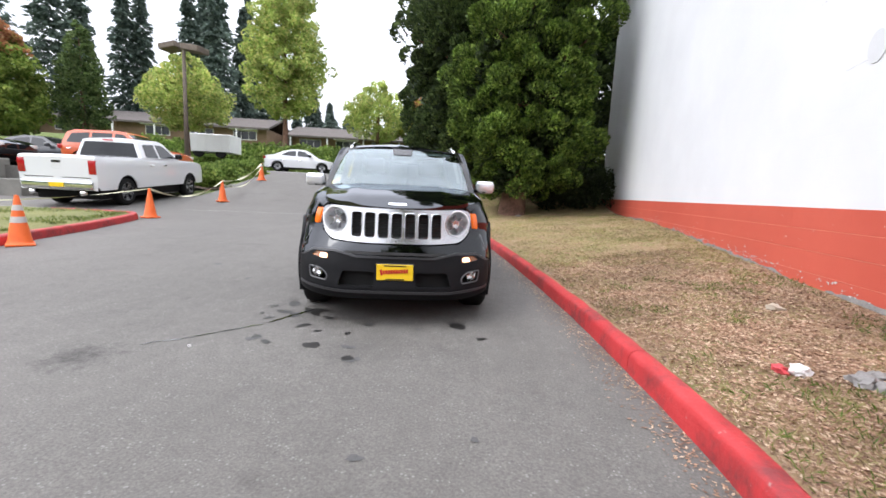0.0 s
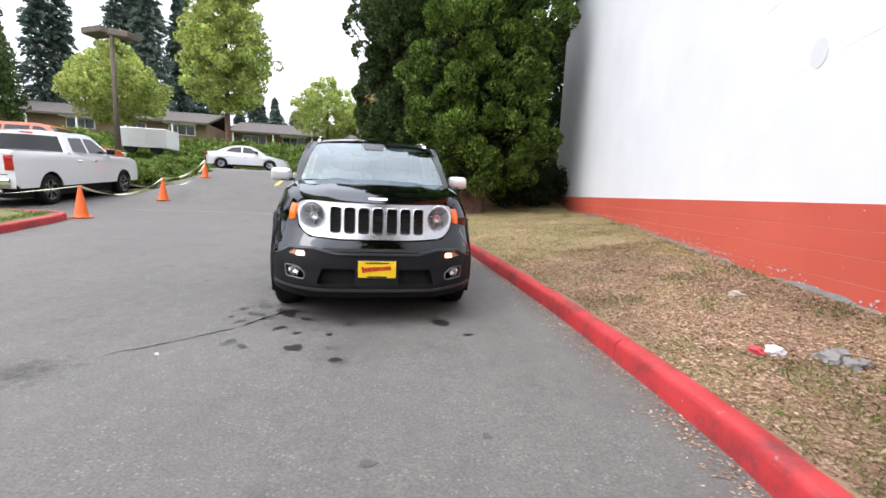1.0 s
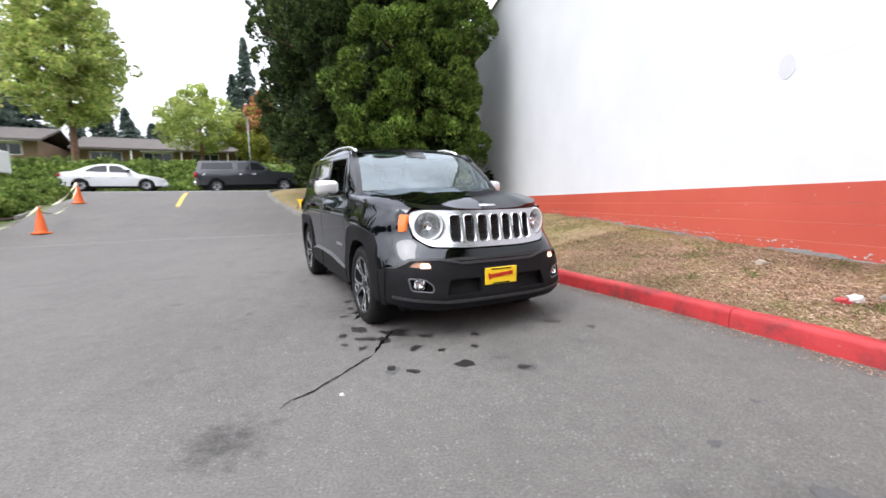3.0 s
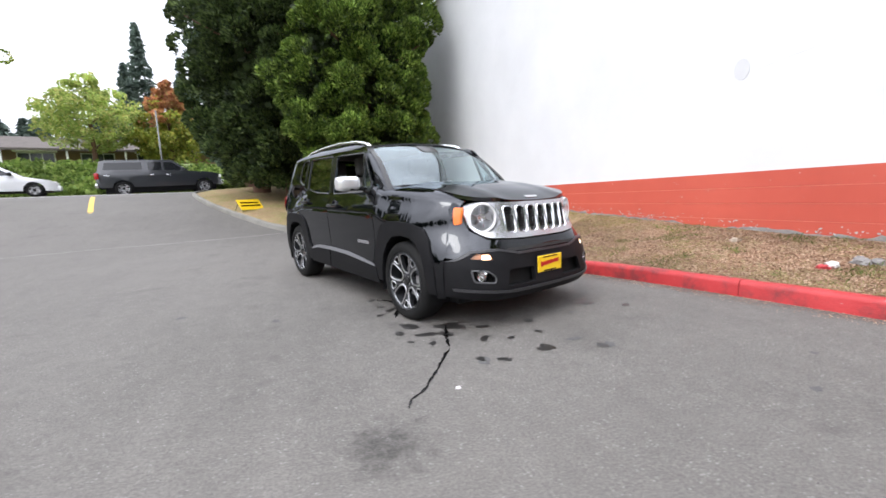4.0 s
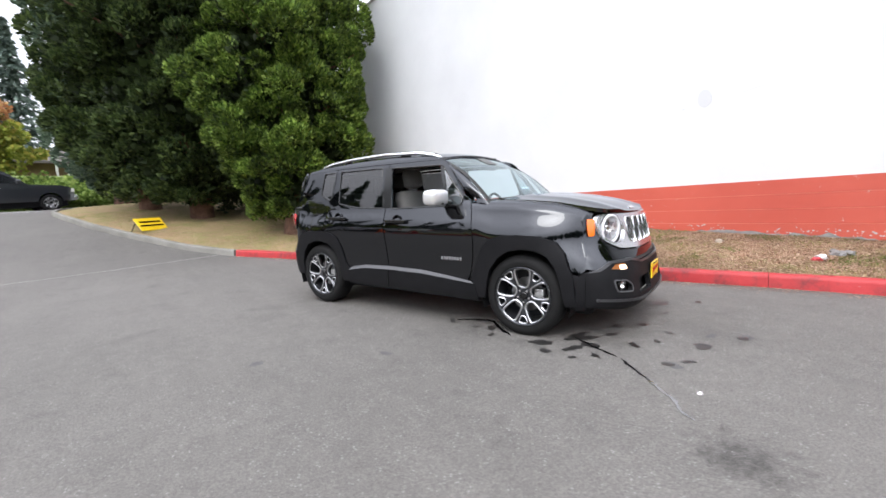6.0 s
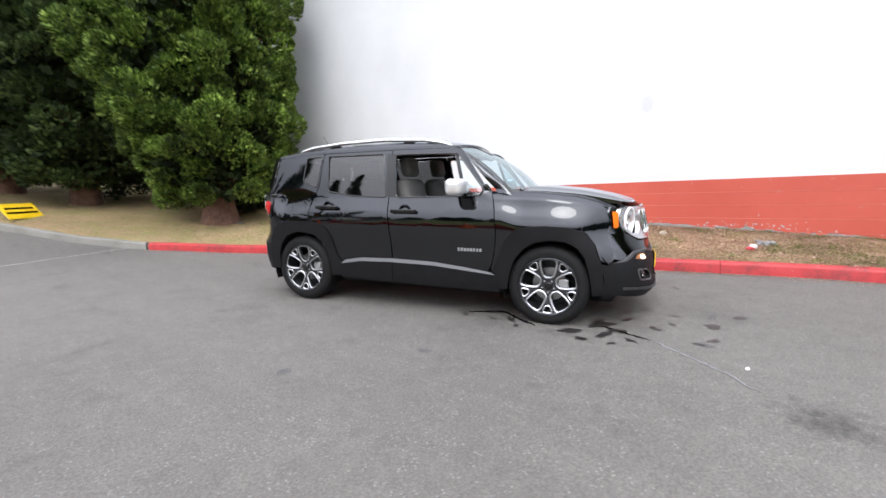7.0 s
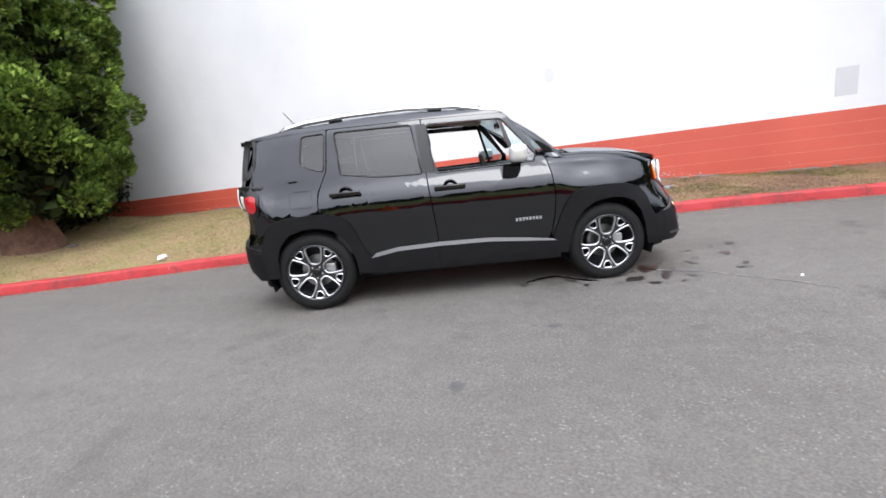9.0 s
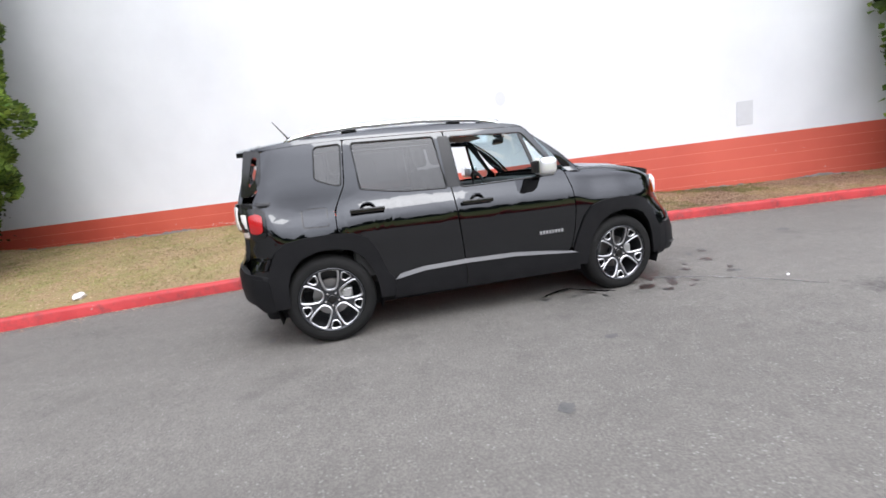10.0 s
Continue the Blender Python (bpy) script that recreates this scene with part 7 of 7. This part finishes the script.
tape(c2[1], c3[1], 0.32, TAPE_PALE, "barrier_tape", "pale yellow barrier tape sagging between cones", 0.025)
tape(c3[1], c4[1], 0.22, TAPE_PALE, "barrier_tape", "pale yellow barrier tape strung up the slope", 0.03)
tape((c3[1][0], c3[1][1], c3[1][2] - 0.1), (c4[1][0], c4[1][1], c4[1][2] - 0.15), 0.38, TAPE_PALE, "barrier_tape", "second pale tape hanging lower on the slope", 0.02)
far = lane(9.4, -9.3)
knot = (far[0], far[1], float(lane_z(*far)) + 0.36)
tape(c2[1], knot, 0.10, TAPE_PALE, "barrier_tape", "yellow barrier tape over the lawn", 0.011)
far2 = lane(8.6, -13.5)
tape(knot, (far2[0], far2[1], float(lane_z(*far2)) + 0.36), 0.10, TAPE_PALE, "barrier_tape", "yellow barrier tape over the lawn", 0.011)
tagged(part("tape_stake", tube_bm([(knot[0], knot[1], knot[2] - 0.5), knot], 0.015, 6), TAPE_YELLOW), "thin yellow stake with tape tied on", "stake")


def blob(name, x, y, rx, ry, turn, mat, label, seed, n=22, lift=0.0035):
    """A flat ragged stain that follows the ground."""
    bm = bmesh.new()
    vs = []
    c = (x, y, float(lane_z(x, y)) + lift)
    mid = bm.verts.new(c)
    for k in range(n):
        a = 2 * math.pi * k / n
        r = 1 + 0.55 * noise.noise(Vector((math.cos(a) * 1.6, math.sin(a) * 1.6, seed * 3.7))) + 0.3 * noise.noise(Vector((math.cos(a) * 4, math.sin(a) * 4, seed)))
        dx, dy = rx * r * math.cos(a), ry * r * math.sin(a)
        px, py = x + dx * math.cos(turn) - dy * math.sin(turn), y + dx * math.sin(turn) + dy * math.cos(turn)
        vs.append(bm.verts.new((px, py, float(lane_z(px, py)) + lift)))
    for k in range(n):
        bm.faces.new((mid, vs[k - 1], vs[k]))
    return tagged(part(name, bm, mat), label, "stain", "stains on the asphalt", "structure")


stains = [(-1.25, 3.06, 0.07, 0.05), (-1.73, 3.09, 0.045, 0.03), (-1.60, 3.02, 0.05, 0.03), (-1.53, 3.44, 0.05, 0.03), (-1.94, 3.98, 0.085, 0.045), (-0.92, 2.91, 0.05, 0.03), (-1.04, 3.61, 0.05, 0.03), (-1.43, 3.68, 0.06, 0.03),
          (-2.05, 4.94, 0.06, 0.03), (-0.34, 3.80, 0.085, 0.06), (-0.10, 3.54, 0.04, 0.03), (-1.74, 3.66, 0.07, 0.04), (-1.62, 3.86, 0.10, 0.05), (-1.55, 3.41, 0.04, 0.025), (-1.66, 3.80, 0.12, 0.05), (-1.2, 3.75, 0.05, 0.03), (-1.85, 4.75, 0.08, 0.035), (-2.45, 7.25, 0.07, 0.03), (-2.3, 7.05, 0.06, 0.03), (-2.2, 6.2, 0.05, 0.03),
          (-1.95, 4.52, 0.06, 0.03), (-2.02, 4.66, 0.04, 0.02), (-2.08, 4.40, 0.035, 0.02), (-2.06, 3.84, 0.055, 0.03), (-1.88, 3.72, 0.09, 0.035), (-1.90, 3.52, 0.05, 0.025), (-2.04, 3.62, 0.03, 0.02), (-1.36, 3.34, 0.035, 0.02), (-1.12, 3.36, 0.03, 0.02), (-0.62, 3.62, 0.03, 0.02)]
for q, (x, y, rx, ry) in enumerate(stains):
    blob("oil_stain", x, y, rx, ry, q * 1.3, OIL, "dark wet oil spot on the asphalt", q)
faint = [(-0.45, 1.95, 0.035, 0.02), (0.03, 2.21, 0.02, 0.02), (-2.95, 4.67, 0.05, 0.025), (-3.77, 5.18, 0.05, 0.04), (-0.88, 2.90, 0.06, 0.04), (-1.72, 3.06, 0.06, 0.04), (-0.30, 1.56, 0.09, 0.06),
         (-1.0, 3.1, 0.05, 0.03)]
for q, (x, y, rx, ry) in enumerate(faint):
    blob("faint_stain", x, y, rx, ry, q * 0.9, DAMP, "faint dry dark stain on the asphalt", 50 + q, lift=0.003)


def streak(name, pts, w, mat, label, seed, lift=0.004, category="crack", swell=0.0):
    """A thin ragged line on the ground; swell raises its middle."""
    rng = random.Random(seed)
    bm = bmesh.new()
    last = None
    dense = []
    for (a, b), (c, d) in zip(pts, pts[1:]):
        n = max(2, int(math.hypot(c - a, d - b) / 0.03))
        dense += [(a + (c - a) * i / n + rng.uniform(-1, 1) * w * 0.6, b + (d - b) * i / n + rng.uniform(-1, 1) * w * 0.6) for i in range(n)]
    for i, (x, y) in enumerate(dense):
        a, b = dense[max(0, i - 1)], dense[min(len(dense) - 1, i + 1)]
        q = math.hypot(b[0] - a[0], b[1] - a[1]) or 1
        k = w * (0.5 + rng.random()) * min(1, (i + 1) / 4, (len(dense) - i) / 4)
        nx, ny = -(b[1] - a[1]) / q * k, (b[0] - a[0]) / q * k
        z = float(lane_z(x, y)) + lift
        row = (bm.verts.new((x - nx, y - ny, z)), bm.verts.new((x, y, z + swell)), bm.verts.new((x + nx, y + ny, z)))
        if last:
            bm.faces.new((last[0], row[0], row[1], last[1]))
            bm.faces.new((last[1], row[1], row[2], last[2]))
        last = row
    return tagged(part(name, bm, mat, smooth=True), label, category, kind="structure")


streak("tar_crack", [(-1.67, 3.86), (-1.77, 3.60), (-1.83, 3.37)], 0.011, WET, "dark wet crack running out from the car", 1)
crack = [(-1.83, 3.37), (-1.93, 3.24), (-2.02, 3.10), (-2.19, 2.86), (-2.29, 2.78), (-2.35, 2.66)]
streak("wet_crack", crack, 0.008, TRICKLE, "thin crack filled with shining water", 3)
streak("tar_crack", [(-2.0, 4.94), (-1.86, 4.79), (-1.79, 4.66), (-1.92, 4.44), (-1.99, 4.24)], 0.015, WET, "dark wet crack beside the front wheel", 2)
streak("road_seam", [lane(s, u) for s, u in ((13.0, 1.5), (12.95, -1.0), (13.1, -3.0), (13.0, -6.0))], 0.018, CHALK, "pale worn seam across the lane", 5)
streak("road_seam", [lane(s, u) for s, u in ((5.2, -4.6), (3.6, -3.9), (2.3, -3.2), (1.2, -2.8))], 0.006, DAMP, "faint long crack in the asphalt", 6, 0.003)
blob("lane_mark", *lane(18.05, -3.05), 0.05, 0.05, 0, LINE_YELLOW, "worn yellow lane mark", 90)
mark = bmesh.new()
row = None
for s in np.linspace(18.2, 23.2, 20):
    a, b = lane(s, -3.12), lane(s, -2.98)
    r = (mark.verts.new((*a, float(lane_z(*a)) + 0.005)), mark.verts.new((*b, float(lane_z(*b)) + 0.005)))
    if row:
        mark.faces.new((row[0], row[1], r[1], r[0]))
    row = r
tagged(part("lane_line", mark, LINE_YELLOW), "worn yellow centre line on the slope", "road marking", kind="structure")
mark = bmesh.new()
row = None
for u in np.linspace(-12, 0.4, 30):
    a, b = lane(24.3, u), lane(24.44, u)
    r = (mark.verts.new((*a, float(lane_z(*a)) + 0.006)), mark.verts.new((*b, float(lane_z(*b)) + 0.006)))
    if row:
        mark.faces.new((row[0], row[1], r[1], r[0]))
    row = r
tagged(part("edge_line", mark, LINE_WHITE), "worn white edge line of the cross street", "road marking", kind="structure")


# ---- litter on the bank ----
def crumpled(name, x, y, z, size, mat, label, seed, category="litter", squash=0.6):
    bm = bmesh.new()
    bmesh.ops.create_icosphere(bm, subdivisions=3, radius=size)
    for v in bm.verts:
        k = 1 + 0.55 * noise.noise(v.co / size * 1.7 + Vector((seed, 0, 0))) + 0.25 * noise.noise(v.co / size * 4 + Vector((0, seed, 0)))
        v.co = Vector((v.co.x * k, v.co.y * k * 0.8, v.co.z * k * squash))
    ob = part(name, move_bm(bm, Matrix.Rotation(seed, 4, "Z")), mat, None, "", True, 50)
    ob.matrix_world = Matrix.Translation((x, y, z))
    return tagged(ob, label, category)


PAPER = mottled("white_paper", (0.62, 0.60, 0.60), (0.78, 0.77, 0.77), 8, 0.7, 0.2, 60)
PAPER_RED = mottled("red_paper", (0.45, 0.04, 0.05), (0.58, 0.07, 0.08), 8, 0.6, 0.2, 60)
ROCK = mottled("pale_rock", (0.30, 0.25, 0.19), (0.45, 0.39, 0.31), 8, 0.9, 0.5, 40)
GREY_ROCK = mottled("grey_rubble", (0.14, 0.13, 0.125), (0.26, 0.245, 0.235), 8, 0.9, 0.5, 40)
vz = lambda x, y: float(verge_z(np.array(x), np.array(y)))
crumpled("paper_cup", 1.70, 2.96, vz(1.70, 2.96) + 0.02, 0.055, PAPER, "crushed white paper cup on the bank", 1.0)
crumpled("paper_scrap", 1.615, 2.985, vz(1.615, 2.985) + 0.015, 0.045, PAPER_RED, "crushed red paper wrapper on the bank", 2.0)
crumpled("stone", 2.14, 4.13, vz(2.14, 4.13) + 0.01, 0.065, ROCK, "pale flat stone on the bank", 3.0, "stone")
for q, (x, y, r) in enumerate([(1.93, 2.86, 0.07), (2.02, 2.92, 0.05), (1.98, 2.78, 0.06), (2.05, 2.8, 0.04)]):
    crumpled("rubble", x, y, vz(x, y) + 0.01, r, GREY_ROCK, "grey lump of broken concrete on the bank", 5.0 + q, "stone")
crumpled("paper_cup", -0.82, 10.36, vz(-0.82, 10.36) + 0.03, 0.07, PAPER, "crumpled white cup beside the red kerb", 9.0)
crumpled("paper_scrap", -0.15, 13.1, vz(-0.15, 13.1) + 0.02, 0.10, GREY_ROCK, "pale scrap of paper at the tree's foot", 11.0, squash=0.3)
crumpled("pebble", -2.02, 2.79, float(lane_z(-2.02, 2.79)) + 0.004, 0.014, PAPER, "small white pebble on the asphalt", 12.0, "stone")


def yellow_board():
    x, y = -3.57, 15.8
    top = empty("sign_board", Matrix.Translation((x, y, vz(x, y) + 0.02)) @ Matrix.Rotation(radians(40), 4, "Z"), "yellow sign board leaning on the bank", "sign")
    tilt = Matrix.Rotation(radians(-38), 4, "X")
    part("panel", move_bm(box_bm(-0.42, -0.01, 0, 0.42, 0.01, 0.42, 0.008, 1), tilt), PLATE_YELLOW, top)
    for z0, w0 in ((0.28, 0.33), (0.16, 0.36)):
        part("word_bar", move_bm(box_bm(-w0, -0.014, z0 - 0.025, w0, -0.0105, z0 + 0.025), tilt), GLOSS_BLACK, top, "black bar of writing")
    part("stand", tube_bm([(0.3, 0.25, 0.30), (0.32, 0.45, 0.0)], 0.012, 6), GLOSS_BLACK, top)
    part("stand", tube_bm([(-0.3, 0.25, 0.30), (-0.32, 0.45, 0.0)], 0.012, 6), GLOSS_BLACK, top)


yellow_board()


# ---- bark chips, dead leaves and grass on the bank ----
def scatter(name, label, count, size, slim, mat, seed, up, test=None, tall=0.0, lift=0.006, from_y=-9.0):
    rng = np.random.default_rng(seed)
    s, f = rng.uniform(max(-3.5, from_y - 1), 20, count * 2), rng.random(count * 2)
    if from_y < 0:
        s = np.where(rng.random(count * 2) < 0.6, rng.uniform(-2.5, 6, count * 2), s)
    u0 = kerb_line(s) + 0.16
    x0, y0 = s * ALONG[0] + u0 * ACROSS[0], s * ALONG[1] + u0 * ACROSS[1]
    wide = (WALL_X - 0.02 - x0) / 0.9585
    u = u0 + f * wide
    x, y = s * ALONG[0] + u * ACROSS[0], s * ALONG[1] + u * ACROSS[1]
    g = np.array([noise.noise(Vector((a * 0.9, b * 0.9, seed))) + 0.5 * noise.noise(Vector((a * 3, b * 3, seed))) for a, b in zip(x, y)])
    keep = (x < WALL_X - 0.03) & (y > from_y)
    if test is not None:
        keep &= g > test
    x, y = x[keep][:count], y[keep][:count]
    n = len(x)
    z = verge_z(x, y) + np.array([0.025 * noise.noise(Vector((a * 1.3, b * 1.3, 0))) + 0.012 * noise.noise(Vector((a * 6, b * 6, 3))) for a, b in zip(x, y)]) + lift
    p = np.stack([x, y, z], 1)
    d = rng.normal(size=(n, 3))
    d[:, 2] = np.abs(d[:, 2]) * up + tall
    d /= np.linalg.norm(d, axis=1, keepdims=True)
    e = np.cross(d, rng.normal(size=(n, 3)) * (1, 1, 0.15) + (0, 0, 1 if not tall else 0))
    e /= np.linalg.norm(e, axis=1, keepdims=True) + 1e-9
    L = size * (0.5 + rng.random((n, 1)))
    base = p if tall else p - d * L * 0.5
    v = np.stack([base, p + e * L * slim + (d * L * 0.5 if tall else 0), p + d * L * (1.0 if tall else 0.5), p - e * L * slim + (d * L * 0.5 if tall else 0)], 1).reshape(-1, 3)
    return tagged(new(name, leaf_mesh(name, v, mat)), label, "litter" if not tall else "grass", kind="stuff")


CHIP = make_leaf("bark_chip", (0.12, 0.062, 0.04), (0.38, 0.235, 0.155), (0.60, 0.46, 0.33), 0.15)
STRAW = make_leaf("straw_grass", (0.16, 0.14, 0.05), (0.33, 0.28, 0.12), (0.42, 0.37, 0.19))
GREEN_BLADE = make_leaf("green_grass", (0.05, 0.085, 0.015), (0.14, 0.19, 0.04), (0.25, 0.25, 0.08))
scatter("bark_chips", "loose bark chips and dead leaves on the bank", 120000, 0.020, 0.24, CHIP, 3, 0.10)
scatter("dead_needles", "fallen dry needles and twigs on the bank", 60000, 0.040, 0.045, CHIP, 5, 0.10)
scatter("dry_grass", "thin dry straw-coloured grass on the bank", 12000, 0.035, 0.06, STRAW, 4, 0.5, 0.05, 0.5)
scatter("green_grass", "green tufts among the dry grass of the bank", 14000, 0.04, 0.06, make_leaf("bank_grass", (0.10, 0.13, 0.03), (0.26, 0.28, 0.085)), 19, 0.35, 0.12, 0.3, from_y=6.0)
scatter("dry_grass", "matted straw-coloured grass on the upper bank", 32000, 0.045, 0.05, STRAW, 9, 0.35, -0.3, 0.3, from_y=6.0)
scatter("green_grass", "tufts of thin green grass on the bank", 16000, 0.04, 0.06, GREEN_BLADE, 6, 0.5, 0.24, 0.6)


def kerb_litter():
    """Needles and bark washed into the gutter along the kerb."""
    rng = np.random.default_rng(19)
    n = 7000
    s = rng.uniform(-4, 12.5, n)
    u = kerb_line(s) - 0.005 - np.abs(rng.normal(size=n)) * 0.10 * (0.6 + 0.8 * rng.random(n))
    x, y = s * ALONG[0] + u * ACROSS[0], s * ALONG[1] + u * ACROSS[1]
    p = np.stack([x, y, lane_z(x, y) + 0.005], 1)
    d = rng.normal(size=(n, 3)) * (1, 1, 0.08)
    d /= np.linalg.norm(d, axis=1, keepdims=True)
    e = np.cross(d, (0, 0, 1.0))
    L = 0.022 * (0.4 + rng.random((n, 1)))
    v = np.stack([p - d * L * 0.5, p + e * L * 0.22, p + d * L * 0.5, p - e * L * 0.22], 1).reshape(-1, 3)
    return tagged(new("gutter_litter", leaf_mesh("gutter_litter", v, CHIP)), "dry needles and bark bits in the gutter", "litter", kind="stuff")


kerb_litter()


def road_grit():
    """Bits of pale stone and dark crumbs lying on the asphalt."""
    rng = np.random.default_rng(29)
    n = 5200
    s, u = rng.uniform(-2.5, 11, n), rng.uniform(-4.6, 1.6, n)
    x, y = s * ALONG[0] + u * ACROSS[0], s * ALONG[1] + u * ACROSS[1]
    p = np.stack([x, y, lane_z(x, y) + 0.004], 1)
    d = rng.normal(size=(n, 3)) * (1, 1, 0.25)
    d /= np.linalg.norm(d, axis=1, keepdims=True)
    e = np.cross(d, (0.1, 0, 1.0))
    L = 0.0022 * (0.5 + rng.random((n, 1)) ** 4 * 2)
    v = np.stack([p - d * L, p + e * L * 0.7, p + d * L, p - e * L * 0.7], 1).reshape(-1, 3)
    return tagged(new("road_grit", leaf_mesh("road_grit", v, GRIT)), "small bits of pale stone and dirt on the asphalt", "litter", kind="stuff")


GRIT = make_leaf("grit", (0.05, 0.047, 0.043), (0.22, 0.21, 0.20), (0.40, 0.39, 0.37), 0.0)
road_grit()


def lawn_grass():
    """Short uneven grass on the lawn inside the red kerb."""
    rng = np.random.default_rng(23)
    n = 26000
    s = rng.uniform(2.5, 11.1, n)
    u = np.interp(s, ISLAND_S, ISLAND_U) - 0.2 - rng.random(n) ** 1.5 * 8
    x, y = s * ALONG[0] + u * ACROSS[0], s * ALONG[1] + u * ACROSS[1]
    thick = np.array([noise.noise(Vector((a * 0.8, b * 0.8, 4))) + 0.6 * noise.noise(Vector((a * 2.6, b * 2.6, 1))) for a, b in zip(x, y)])
    x, y = x[thick > -0.12], y[thick > -0.12]
    n = len(x)
    p = np.stack([x, y, lane_z(x, y) + 0.15], 1)
    d = rng.normal(size=(n, 3)) * (0.5, 0.5, 0.1) + (0, 0, 0.6)
    d /= np.linalg.norm(d, axis=1, keepdims=True)
    e = np.cross(d, rng.normal(size=(n, 3)))
    e /= np.linalg.norm(e, axis=1, keepdims=True)
    L = 0.07 * (0.4 + rng.random((n, 1)))
    v = np.stack([p, p + e * L * 0.09 + d * L * 0.5, p + d * L, p - e * L * 0.09 + d * L * 0.5], 1).reshape(-1, 3)
    return tagged(new("lawn_grass", leaf_mesh("lawn_grass", v, GREEN_BLADE)), "short patchy green grass on the lawn", "grass", kind="stuff")


lawn_grass()

# ---- painted blocks of the wall's red base, the nearest stretch ----
bm = box_bm(-0.004, -LONG / 2, -COURSE / 2 + 0.003, 0.012, LONG / 2, COURSE / 2 - 0.003)
block_mesh = bpy.data.meshes.new("block")
bm.to_mesh(block_mesh)
bm.free()
block_mesh.materials.append(RED_WALL)
count = 0
for row in range(5):
    z = RED_H - COURSE * (row + 0.5)
    for k in range(60):
        y = 16.9 - LONG * (k + 0.5 * (row % 2))
        if z + COURSE / 2 < np.interp(y, BASE_Y, BASE_Z) or count >= 300:
            continue
        ob = new("block", block_mesh)
        ob.parent = WALL
        ob.matrix_basis = Matrix.Translation((WALL_X + 0.0004 * math.sin(k * 3.1 + row * 1.7), y, z))
        count += 1
